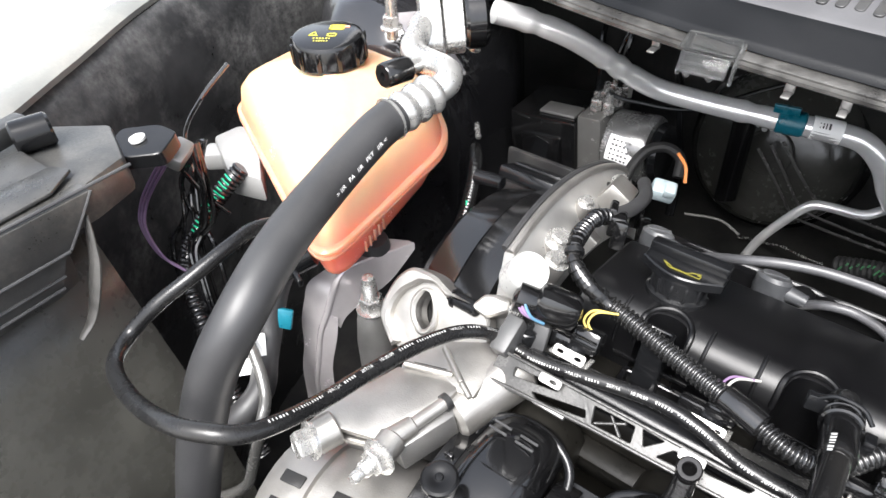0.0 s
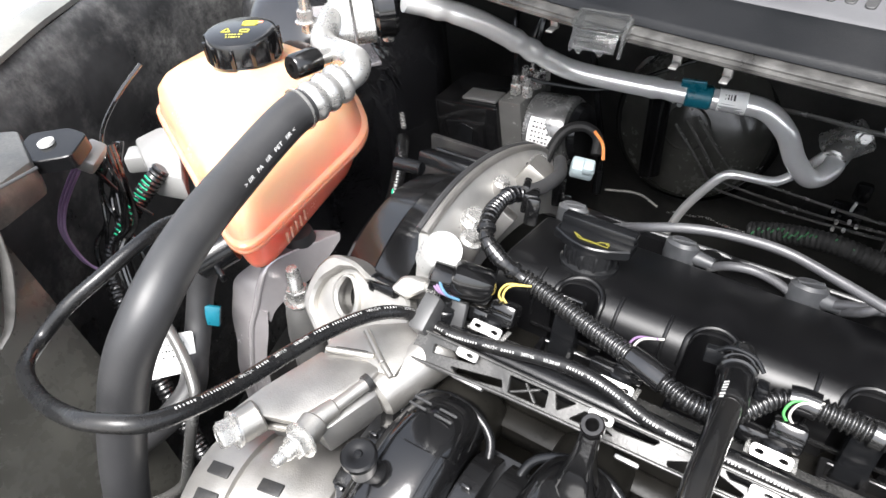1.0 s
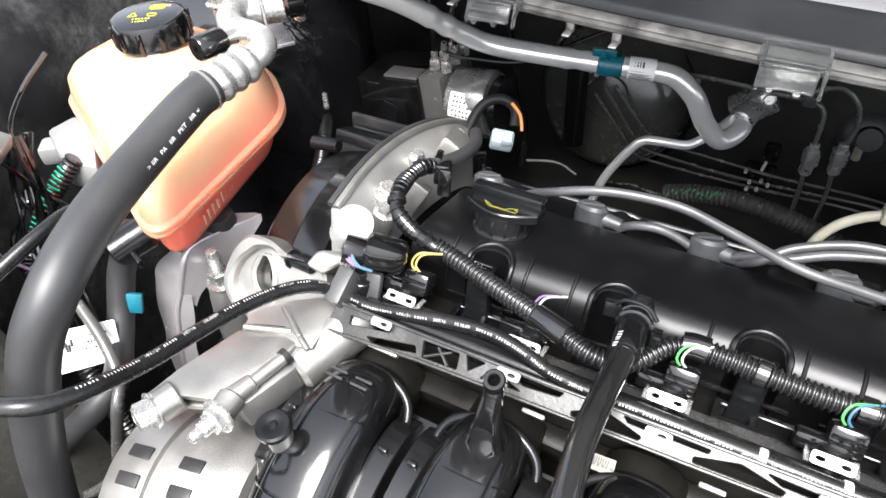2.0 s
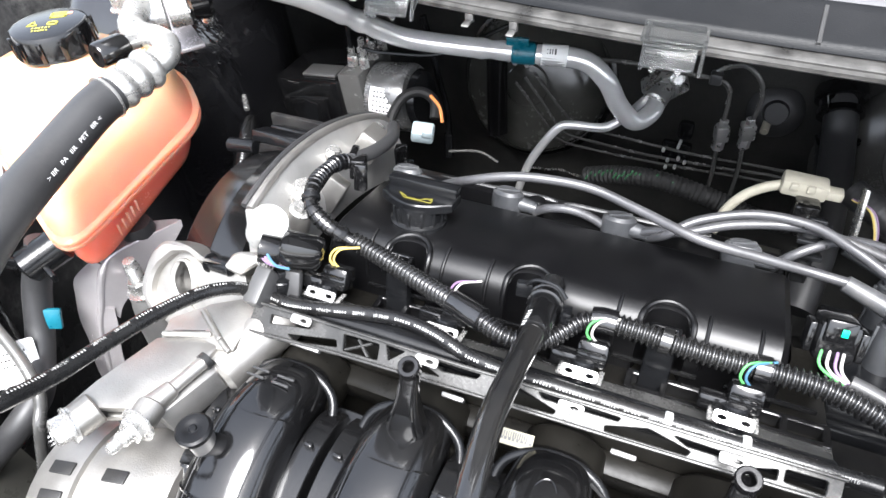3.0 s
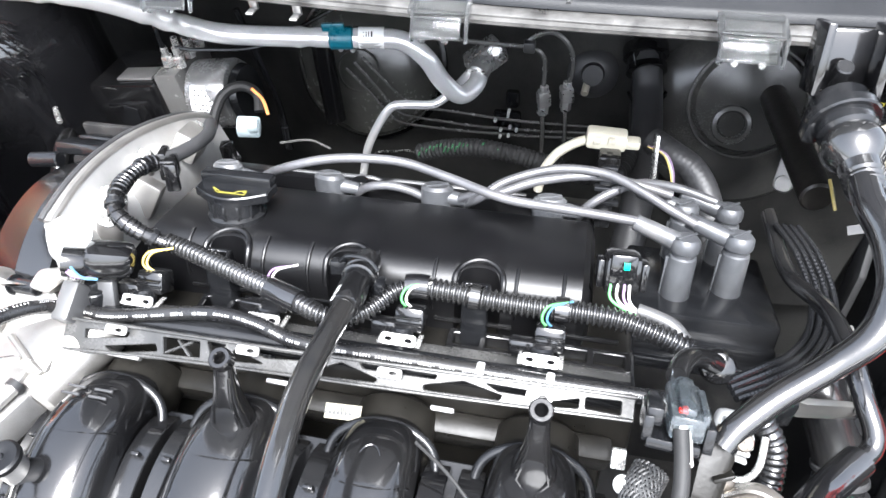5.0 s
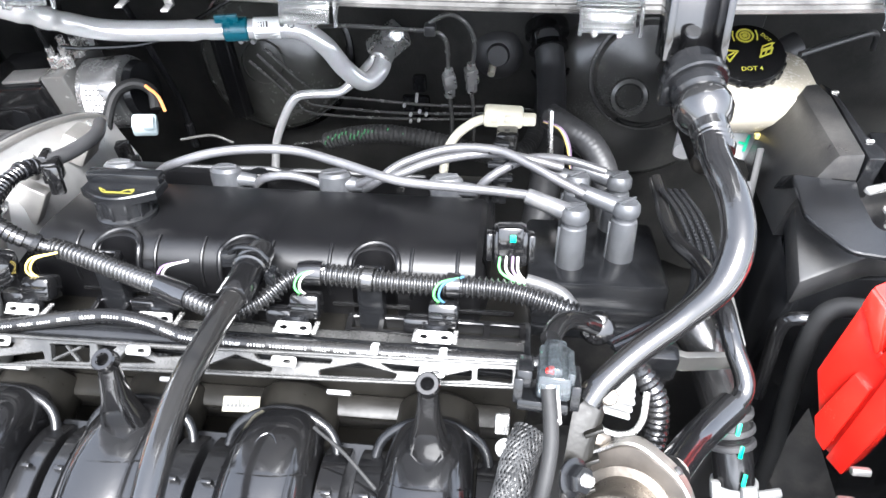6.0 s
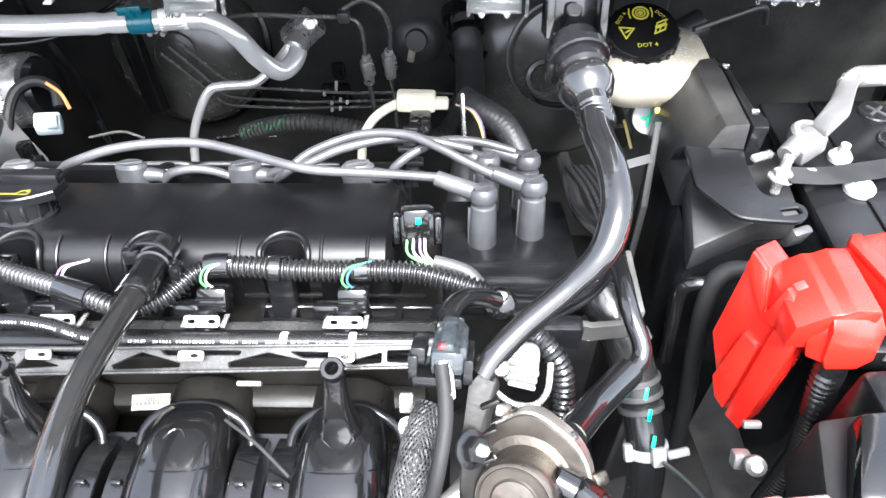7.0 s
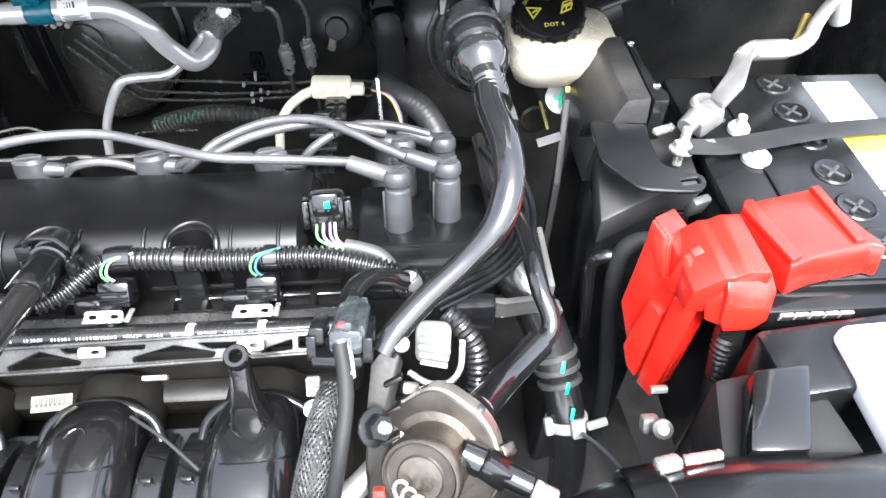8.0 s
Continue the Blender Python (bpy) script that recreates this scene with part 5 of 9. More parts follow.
part("lower_rib", g, ALU, mount)
g = bmesh.new()
plate(g, rounded([(0.0190, 0.0095), (0.0251, 0.0209), (0.0308, 0.0237), (0.0436, 0.0243), (0.0461, 0.0186), (0.0330, 0.0074)], 0.002, 2), 0.030, MP @ pose(0, 0, -0.026), chamfer=0.0015)
part("lug_block", g, ALU, mount)
g = bmesh.new()
hexbolt(g, MP @ Vector((0.0462, 0.0205, -0.004)), (1, -0.1, 0.2), 0.009, 0.006)
part("bolt", g, STEEL, mount)
g = bmesh.new()
prism(g, [(-0.158, 0.240, 0.857), (-0.136, 0.234, 0.856), (-0.138, 0.204, 0.842), (-0.156, 0.190, 0.838), (-0.174, 0.212, 0.838)], (0.004, 0.022, -0.05), 0.006, 3)
part("neck", g, ALU, mount)

altb = thing("alternator_bracket", "cast aluminium bracket block with long stud bolts", "bracket", (-0.19, 0.165, 0.78))
g = bmesh.new()
prism(g, [(-0.2142, 0.1253, 0.862), (-0.2103, 0.1474, 0.862), (-0.1972, 0.1884, 0.862), (-0.1662, 0.1999, 0.862), (-0.1570, 0.1985, 0.862), (-0.1552, 0.1950, 0.862), (-0.1555, 0.1886, 0.862), (-0.1710, 0.1405, 0.862), (-0.1783, 0.1383, 0.862)], (0.001, 0.002, -0.007), 0.0012)
part("top_plate", g, ALU, altb)
g = bmesh.new()
prism(g, [(-0.2085, 0.1370, 0.856), (-0.1760, 0.1475, 0.856), (-0.1600, 0.1940, 0.856), (-0.1985, 0.1850, 0.856)], (0.004, 0.004, -0.036), 0.003)
part("web_block", g, ALUDARK, altb)
g = bmesh.new()
prism(g, [(-0.2060, 0.1290, 0.8500), (-0.1800, 0.1390, 0.8500), (-0.1800, 0.1440, 0.8500), (-0.2060, 0.1340, 0.8500)], (0.0, 0.0, -0.005), 0.0015)
part("pocket_lip", g, ALU, altb)
# broad saddle between the plate and the mount, with its diagonal ribs
g = bmesh.new()
prism(g, [(-0.1968, 0.1884, 0.861), (-0.2015, 0.2055, 0.862), (-0.1820, 0.2257, 0.863), (-0.1600, 0.2400, 0.863), (-0.1460, 0.2300, 0.863), (-0.1440, 0.1970, 0.862), (-0.1550, 0.1945, 0.862)], (0.001, 0.002, -0.012), 0.003)
part("saddle", g, ALU, altb)
for a, b in (((-0.1950, 0.1915, 0.8630), (-0.1640, 0.2030, 0.8625)), ((-0.1815, 0.2170, 0.8640), (-0.1560, 0.2010, 0.8630)), ((-0.1560, 0.2010, 0.8625), (-0.1460, 0.1960, 0.8610))):
    g = bmesh.new()
    rod(g, a, b, 0.0022, 0.0022, 12, 0.0006)
    part("rib", g, ALU, altb)
# no hollow here: a thin black plate stands in for the pocket's shade
g = bmesh.new()
prism(g, [(-0.1905, 0.1965, 0.8622), (-0.1700, 0.2040, 0.8622), (-0.1660, 0.2010, 0.8622), (-0.1890, 0.1935, 0.8622)], (0, 0, 0.0012), 0.0004)
part("pocket", g, MATT, altb, "black plate for the shade of a pocket beside the rib")
g = bmesh.new()
rod(g, (-0.1560, 0.1880, 0.842), (-0.1380, 0.2440, 0.848), 0.0165, 0.0185, 32, 0.003)
part("neck", g, ALU, altb)
g = bmesh.new()
prism(g, [(-0.1690, 0.1450, 0.856), (-0.1600, 0.1440, 0.856), (-0.1480, 0.1830, 0.856), (-0.1540, 0.1890, 0.856)], (0.002, 0.002, -0.022), 0.0015)
part("side_web", g, ALUDARK, altb)
for p0, p1, r in (((-0.2060, 0.1205, 0.8555), (-0.2010, 0.1350, 0.8560), 0.0108), ((-0.1640, 0.1330, 0.8610), (-0.1655, 0.1470, 0.8610), 0.0088)):
    g = bmesh.new()
    rod(g, p0, p1, r, None, 28, 0.0012)
    part("bolt_lug", g, ALU, altb)
g = bmesh.new()
rod(g, (-0.1665, 0.1440, 0.8610), (-0.1618, 0.1610, 0.8612), 0.0070, 0.0058, 22, 0.001)
part("stud_tube", g, ALU, altb)
g = bmesh.new()
rod(g, (-0.1625, 0.1580, 0.8612), (-0.1560, 0.1850, 0.8610), 0.0042, None, 16)
part("long_stud", g, ALU, altb)
g = bmesh.new()
lathe(g, [(0.0040, 0), (0.0056, 0), (0.0056, 0.004), (0.0040, 0.004)], axis_pose((-0.1565, 0.1830, 0.8610), (-0.1552, 0.1890, 0.8610)), 20)
part("stud_bush", g, MATT, altb)
m = Vector((-0.32, -0.92, 0.22)).normalized()
p = Vector((-0.2060, 0.1205, 0.8555))
g = bmesh.new()
lathe(g, [(0, 0), (0.0112, 0), (0.0112, 0.0016), (0.0095, 0.0024), (0, 0.0024)], axis_pose(p, p + m), 28)
part("washer", g, STEEL, altb)
g = bmesh.new()
hexbolt(g, p + m * 0.002, m, 0.0155, 0.0100)
lathe(g, [(0, 0.0112), (0.0042, 0.0112), (0.0052, 0.0124), (0.0060, 0.0112), (0.0060, 0.0100), (0, 0.0100)], axis_pose(p, p + m), 20)
part("hex_bolt", g, STEEL, altb)
p = Vector((-0.1640, 0.1330, 0.8610))
m = Vector((-0.02, -0.95, 0.20)).normalized()
g = bmesh.new()
hexbolt(g, p, m, 0.0150, 0.0075)
part("nut", g, STEEL, altb)
g = bmesh.new()
lathe(g, [(0, 0.006), (0.0052, 0.006)] + [(0.0052 - 0.0006 * (k % 2), 0.0075 + 0.0009 * k) for k in range(7)] + [(0.0042, 0.0145), (0.0036, 0.0150), (0.0036, 0.0205), (0.0028, 0.0220), (0, 0.0220)], axis_pose(p, p + m), 14)
part("stud_end", g, STEEL, altb)

alt = thing("alternator", "cast aluminium alternator with slotted end frame", "alternator", (-0.18, 0.11, 0.70))
g = bmesh.new()
A0, A1 = Vector((-0.235, 0.105, 0.765)), Vector((-0.125, 0.125, 0.775))
lathe(g, [(0, 0), (0.045, 0), (0.058, 0.008), (0.062, 0.02), (0.062, 0.040), (0.059, 0.041), (0.059, 0.044), (0.062, 0.045), (0.062, 0.085), (0.055, 0.10), (0.03, 0.11), (0, 0.11)], axis_pose(A0, A1), 40)
part("body", g, ALU, alt)
ax = (A1 - A0).normalized()
for k in range(7):
    a = 0.9 + 0.28 * k
    n1 = ax.orthogonal().normalized()
    n2 = ax.cross(n1)
    d = n1 * math.cos(a) + n2 * math.sin(a)
    for sft in (0.028, 0.066):
        g = bmesh.new()
        c = A0 + ax * sft + d * 0.0612
        t = bmesh.new()
        box(t, (0, 0, 0), (0.016, 0.008, 0.004), 0.0008)
        rot = Matrix((ax, d.cross(ax), d)).transposed().to_4x4()
        merge(g, t, Matrix.Translation(c) @ rot)
        part("vent_slot", g, MATT, alt, "dark vent slot")
g = bmesh.new()
lathe(g, [(0, 0.0), (0.0175, 0.0), (0.019, 0.002), (0.019, 0.0075), (0.0165, 0.0095), (0.009, 0.0098), (0.0065, 0.0085), (0.0045, 0.0086), (0.0035, 0.0100), (0, 0.0103)], axis_pose((-0.1237, 0.1380, 0.8690), (-0.1230, 0.1340, 0.933)) @ Matrix.Scale(0.55, 4), 30)
part("rubber_cap", g, COVER, alt, "round black rubber cap")
g = bmesh.new()
rod(g, (-0.128, 0.146, 0.80), (-0.1237, 0.1381, 0.8692), 0.0078)
part("post", g, ALUDARK, alt)

# ---- mounting stud and grey strut bracket beside the tank ----
st = thing("mount_stud", "zinc stud with a nut on a grey metal post", "stud", (-0.275, 0.245, 0.70))
g = bmesh.new()
lathe(g, [(0, 0), (0.017, 0), (0.016, 0.085), (0.0145, 0.098), (0.0135, 0.108), (0.0125, 0.112), (0.0122, 0.116), (0.0112, 0.118), (0.0112, 0.122), (0, 0.122)], pose(-0.2755, 0.243, 0.70), 28)
part("post", g, ALUDARK, st)
g = bmesh.new()
hexbolt(g, (-0.2755, 0.243, 0.821), (0, 0, 1), 0.016, 0.013)
part("nut", g, STEEL, st)
g = bmesh.new()
lathe(g, [(0.0, 0), (0.0058, 0)] + [(0.0058 - 0.0007 * (k % 2), 0.002 + 0.0012 * k) for k in range(14)] + [(0.0046, 0.022), (0, 0.024)], pose(-0.2755, 0.243, 0.832), 16)
part("thread", g, STEEL, st)
sb = thing("strut_bracket", "grey painted pressed-steel bracket under the coolant tank", "bracket", (-0.32, 0.25, 0.70))
def ruled(bm, a, b, thick):
    """A bent sheet between two edge lines, with a thickness."""
    A, _ = spline(a, 0.003)
    n = len(A)
    B0, _ = spline(b, 0.0004)
    B = [B0[round(k * (len(B0) - 1) / (n - 1))] for k in range(n)]
    rows = []
    for k in range(n):
        t = (A[min(k + 1, n - 1)] - A[max(k - 1, 0)]).normalized()
        w = t.cross(B[k] - A[k]).normalized() * thick
        rows.append([A[k], B[k], B[k] + w, A[k] + w])
    return loft(bm, rows)


EDGE_R = [(-0.2845, 0.3070, 0.838), (-0.2960, 0.2760, 0.841), (-0.3030, 0.2540, 0.843), (-0.3073, 0.2420, 0.838), (-0.3100, 0.2330, 0.822), (-0.3125, 0.2270, 0.805), (-0.3165, 0.2200, 0.786), (-0.3190, 0.2130, 0.755), (-0.3218, 0.2080, 0.725), (-0.3230, 0.2040, 0.66)]
g = bmesh.new()
ruled(g, EDGE_R[:4], [(-0.2900, 0.3075, 0.838), (-0.3100, 0.2960, 0.838), (-0.3190, 0.2780, 0.839), (-0.3215, 0.2480, 0.835)], 0.0016)
part("upper_flange", g, GREYPAINT, sb)
g = bmesh.new()
ruled(g, EDGE_R[:6], [(-0.2830, 0.3050, 0.834), (-0.2860, 0.2800, 0.820), (-0.2920, 0.2640, 0.812), (-0.2985, 0.2490, 0.806), (-0.3035, 0.2380, 0.798), (-0.3060, 0.2320, 0.788)], 0.0016)
part("side_flange", g, GREYPAINT, sb)
g = bmesh.new()
ruled(g, EDGE_R[3:], [(-0.3250, 0.2440, 0.835), (-0.3330, 0.2300, 0.826), (-0.3370, 0.2250, 0.808), (-0.3405, 0.2200, 0.785), (-0.3385, 0.2150, 0.760), (-0.3430, 0.2100, 0.725), (-0.3430, 0.2060, 0.66)], 0.0016)
part("leg", g, GREYPAINT, sb)
g = bmesh.new()
ruled(g, EDGE_R[5:], [(-0.3060, 0.2320, 0.800), (-0.3050, 0.2260, 0.780), (-0.3085, 0.2190, 0.752), (-0.3080, 0.2150, 0.725), (-0.3090, 0.2100, 0.66)], 0.0016)
part("inner_leg", g, GREYPAINT, sb)
# bead in the bracket's own grey, thicker down the leg
g = bmesh.new()
sweep(g, EDGE_R, lambda q, n: 0.0012 + 0.0018 * min(1.0, max(0.0, (q - 0.055) / 0.02)), 10, 0.004)
part("edge_bead", g, GREYPAINT, sb, "rounded bead along the bent edge")
g = bmesh.new()
lathe(g, [(0, 0), (0.012, 0), (0.014, 0.006), (0.012, 0.014), (0, 0.014)], pose(-0.306, 0.282, 0.836), 20)
part("rubber_stop", g, RUBBER, sb)

# ---- coolant tank ----
tank = thing("coolant_tank", "translucent peach coolant tank half full of red coolant", "coolant tank", (-0.40, 0.33, 0.85))
OUT = rounded([(-0.279, 0.206), (-0.302, 0.380), (-0.372, 0.440), (-0.505, 0.440), (-0.507, 0.318)], [0.035, 0.030, 0.04, 0.03, 0.022], 7)
CC = Vector((-0.415, 0.365))
BB = Vector((-0.375, 0.335))


def tank_ring(z, shrink, lean=0.0, to=BB):
    return [Vector((*(p + (to - p).normalized() * min(shrink, (to - p).length * 0.95)), z + lean * (p - BB).length)) for p in OUT]


g = bmesh.new()
loft(g, [tank_ring(0.848, 0.036), tank_ring(0.849, 0.024), tank_ring(0.854, 0.016), tank_ring(0.861, 0.0125), tank_ring(0.8770, 0.0105), tank_ring(0.8840, 0.0090), tank_ring(0.8848, -0.0030), tank_ring(0.8860, -0.0042), tank_ring(0.8880, -0.0042), tank_ring(0.8888, -0.0025), tank_ring(0.8896, -0.0025), tank_ring(0.8904, -0.0042), tank_ring(0.8924, -0.0042), tank_ring(0.8936, -0.0030), tank_ring(0.8946, 0.0010), tank_ring(0.8970, 0.0022), tank_ring(0.916, 0.0075), tank_ring(0.924, 0.014, to=CC), tank_ring(0.932, 0.028, to=CC), tank_ring(0.9395, 0.055, to=CC), tank_ring(0.9435, 0.085, to=CC), tank_ring(0.9455, 0.12, to=CC)])
body = part("tank_body", g, TANK, tank, sharp=40)
for k in range(5):
    g = bmesh.new()
    a = Vector((-0.279, 0.206)).lerp(Vector((-0.302, 0.380)), 0.28 + 0.035 * k)
    box(g, (a.x + 0.0004, a.y, 0.872 + 0.001 * k), (0.002, 0.0018, 0.010), 0.0006, (0, 0, 8))
    part("level_mark", g, TANK, tank)
g = bmesh.new()
lathe(g, [(0.027, 0.938), (0.030, 0.940), (0.030, 0.947), (0.027, 0.949), (0.022, 0.949), (0.022, 0.938)], pose(-0.416, 0.364, 0), 32)
part("filler_neck", g, TANK, tank)
g = bmesh.new()
prism(g, [(-0.512, 0.288, 0.872), (-0.496, 0.308, 0.880), (-0.470, 0.310, 0.884), (-0.410, 0.262, 0.878), (-0.450, 0.256, 0.874)], (0, 0, -0.026), 0.004)
box(g, (-0.502, 0.282, 0.856), (0.024, 0.024, 0.018), 0.004, (0, 0, 40))
part("side_bracket", g, OFFWHITE, tank, "milky white plastic side bracket")
g = bmesh.new()
lathe(g, [(0, 0), (0.0115, 0), (0.0125, 0.003), (0.0125, 0.010), (0.009, 0.013), (0.009, 0.03), (0, 0.03)], axis_pose((-0.333, 0.205, 0.862), (-0.318, 0.235, 0.872)), 22)
part("hose_stub", g, CORAL, tank)
tcap = part("cap", lathe(bmesh.new(), [(0, 0.944), (0.0315, 0.944), (0.0325, 0.946), (0.0318, 0.948), (0.0312, 0.963), (0.0295, 0.966), (0.026, 0.9672), (0.0, 0.9668)], pose(-0.416, 0.364, 0), 48), GLOSS, tank, "black plastic screw cap with yellow marks")
for k in range(12):
    a = 2 * math.pi * k / 12
    g = bmesh.new()
    box(g, (-0.416 + 0.0320 * math.cos(a), 0.364 + 0.0320 * math.sin(a), 0.955), (0.0028, 0.0038, 0.017), 0.0008, (0, 0, math.degrees(a)))
    part("grip", g, GLOSS, tcap)
CM = pose(-0.416, 0.364, 0.9672, 0, 0, 32)
g = bmesh.new()


def stroke(bm, pts, m, w=0.0008, h=0.0004, closed=False):
    pp = list(pts) + ([pts[0]] if closed else [])
    for a, b in zip(pp, pp[1:]):
        a, b = Vector(a), Vector(b)
        d = b - a
        t = bmesh.new()
        box(t, ((a.x + b.x) / 2, (a.y + b.y) / 2, 0), (d.length + w, w, h), 0, (0, 0, math.degrees(math.atan2(d.y, d.x))))
        merge(bm, t, m)
    return bm


stroke(g, [(-0.015, -0.004), (-0.008, -0.004), (-0.0115, 0.003)], CM, 0.0012, closed=True)
stroke(g, [(0.001, -0.005), (0.008, -0.005), (0.008, 0.0), (0.001, 0.0)], CM, 0.0012, closed=True)
stroke(g, [(0.0, 0.009), (0.012, 0.009), (0.012, 0.017), (0.0, 0.017)], CM, 0.0016, closed=True)
for k in range(3):
    stroke(g, [(0.002, 0.011 + 0.002 * k), (0.010, 0.011 + 0.002 * k)], CM, 0.0012)
rnd = random.Random(11)
for w, y in ((0.016, -0.010), (0.013, -0.015)):
    t = bars(bmesh.new(), 6, w, 0.0028, rnd, 0.3)
    merge(g, t, CM @ pose(-0.002, y, 0.0002))
part("yellow_print", g, YELLOW, tcap, "yellow warning marks")
g = bmesh.new()
box(g, CM @ Vector((0.0145, 0.0145, 0)), (0.004, 0.003, 0.0005), 0, (0, 0, 32))
part("red_mark", g, CORAL, tcap)
# pale stay behind the tank
g = bmesh.new()
prism(g, [(-0.425, 0.455, 0.952), (-0.400, 0.480, 0.952), (-0.315, 0.425, 0.935), (-0.330, 0.405, 0.935)], (0, 0, -0.004), 0.0012)
solid("stay_plate", g, GREYPAINT, "grey steel stay plate behind the coolant tank", "stay plate")

# ---- air conditioning line ----
ac = thing("ac_line_joint", "machined aluminium joint of the air conditioning line", "pipe joint", (-0.33, 0.40, 0.95))
g = bmesh.new()
J0, J1 = Vector((-0.336, 0.392, 0.985)), Vector((-0.293, 0.436, 0.985))
JM = axis_pose(J0, J1)
plate(g, rounded([(-0.024, -0.016), (0.024, -0.016), (0.030, 0), (0.024, 0.016), (-0.024, 0.016), (-0.030, 0)], 0.010, 4), 0.016, JM @ pose(0, 0, 0, 0, 0, 60))
part("flange", g, MACHINED, ac)
g = bmesh.new()
plate(g, rounded([(-0.022, -0.015), (0.022, -0.015), (0.028, 0), (0.022, 0.015), (-0.022, 0.015), (-0.028, 0)], 0.010, 4), 0.016, JM @ pose(0, 0, 0.018, 0, 0, 60))
part("mating_flange", g, MACHINED, ac)
g = bmesh.new()
lathe(g, [(0, 0.0345), (0.022, 0.0345), (0.024, 0.037), (0.024, 0.050), (0.021, 0.053), (0, 0.053)], JM, 32)
part("black_collar", g, GLOSS, ac, "black plastic collar")
g = bmesh.new()
hexbolt(g, JM @ Vector((-0.012, -0.006, 0.0)), -(J1 - J0), 0.010, 0.007)
part("bolt", g, STEEL, ac)
g = bmesh.new()
rod(g, (-0.397, 0.424, 0.945), (-0.395, 0.424, 0.985), 0.0055, None, 14)
hexbolt(g, (-0.397, 0.424, 0.955), (0, 0, 1), 0.013, 0.012)
part("stud", g, STEEL, ac)
g = bmesh.new()
rod(g, (-0.312, 0.433, 0.952), (-0.306, 0.432, 0.975), 0.005)
part("stud", g, STEEL, ac)
g = bmesh.new()
sweep(g, [(-0.2700, 0.3255, 0.9730), (-0.2665, 0.3360, 0.9765), (-0.2710, 0.3445, 0.9790), (-0.2845, 0.3520, 0.9775), (-0.2995, 0.3560, 0.9760), (-0.3120, 0.3575, 0.9775), (-0.3195, 0.3625, 0.9800), (-0.3225, 0.3720, 0.9830), (-0.3280, 0.3840, 0.9860), (-0.3320, 0.3930, 0.9860)], 0.0098, 20, 0.003)
part("bent_pipe", g, MACHINED, ac)
PC0, PC1 = Vector((-0.3016, 0.3356, 0.9790)), Vector((-0.3063, 0.3089, 0.9810))
g = bmesh.new()
rod(g, (-0.300, 0.353, 0.976), PC0, 0.0055)
part("service_port", g, MACHINED, ac)
g = bmesh.new()
lathe(g, [(0, 0), (0.0085, 0), (0.0095, 0.002), (0.0095, 0.022), (0.0085, 0.0235), (0.003, 0.0235), (0.003, 0.020), (0, 0.020)], axis_pose(PC0, PC1), 10)
part("port_cap", g, GLOSS, ac, "black plastic port cap")
CR = [(-0.2700, 0.3265, 0.9735), (-0.2712, 0.3120, 0.9725), (-0.2730, 0.2970, 0.9710), (-0.2748, 0.2840, 0.9700)]
g = bmesh.new()


def crimp(s, n):
    k = s / n
    return 0.0122 + 0.0024 * (0.5 - 0.5 * math.cos(2 * math.pi * 3.5 * k)) ** 0.6 - (0.0018 if k < 0.06 else 0) + (0.0008 if k > 0.95 else 0)


sweep(g, CR, crimp, 24, 0.0008)
part("crimp_sleeve", g, MACHINED, ac)
hz = thing("thick_rubber_hose", "thick black rubber hose with white printed letters", "hose", (-0.255, 0.12, 0.70))
RH = [(-0.2742, 0.2880, 0.9705), (-0.2740, 0.2680, 0.9685), (-0.2680, 0.2250, 0.9625), (-0.253, 0.166, 0.9575), (-0.241, 0.120, 0.943), (-0.250, 0.093, 0.902), (-0.266, 0.068, 0.815), (-0.290, 0.055, 0.70), (-0.30, 0.06, 0.55)]
g = bmesh.new()
sweep(g, RH, 0.0138, 26, 0.004)
part("tube", g, RUBBER, hz)
line, total = spline(RH, 0.002)
frs = frames_of(line)
t = letters("> IIR   PA   IIR   PET   IIR <", 0.0042)
bmesh.ops.scale(t, vec=(-1.3, 1.0, 1.0), verts=t.verts)
eye0 = Vector((0.02, 0.0, 1.2))
i = int(0.055 / 0.002)
tt, nn, b2 = frs[i]
w = eye0 - line[i]
wrap(t, line, frs, 0.056, 0.0141, math.atan2(w.dot(b2), w.dot(nn)) - 0.60)
part("printing", t, LABEL, hz, "white printed letters")

APIPE = [(-0.300, 0.445, 0.984), (-0.283, 0.465, 0.974), (-0.258, 0.490, 0.958), (-0.236, 0.515, 0.936), (-0.216, 0.542, 0.911), (-0.194, 0.563, 0.893), (-0.151, 0.580, 0.884), (-0.093, 0.593, 0.880), (-0.059, 0.600, 0.878), (-0.024, 0.608, 0.874), (-0.001, 0.612, 0.855), (0.014, 0.618, 0.826), (0.031, 0.626, 0.806), (0.045, 0.642, 0.810), (0.048, 0.668, 0.822)]
ap = thing("ac_pipe", "thick bare aluminium air conditioning pipe with teal tape", "pipe", (-0.1, 0.59, 0.80))
g = bmesh.new()
dents = (0.030, 0.112, 0.134, 0.262, 0.300)


def pipe_radius(s, n):
    """A drawn tube with shallow former marks where it was bent."""
    return 0.0099 + sum(0.0007 * math.exp(-((s - d) / 0.0045) ** 2) - 0.0009 * math.exp(-((s - d - 0.010) / 0.005) ** 2) for d in dents)


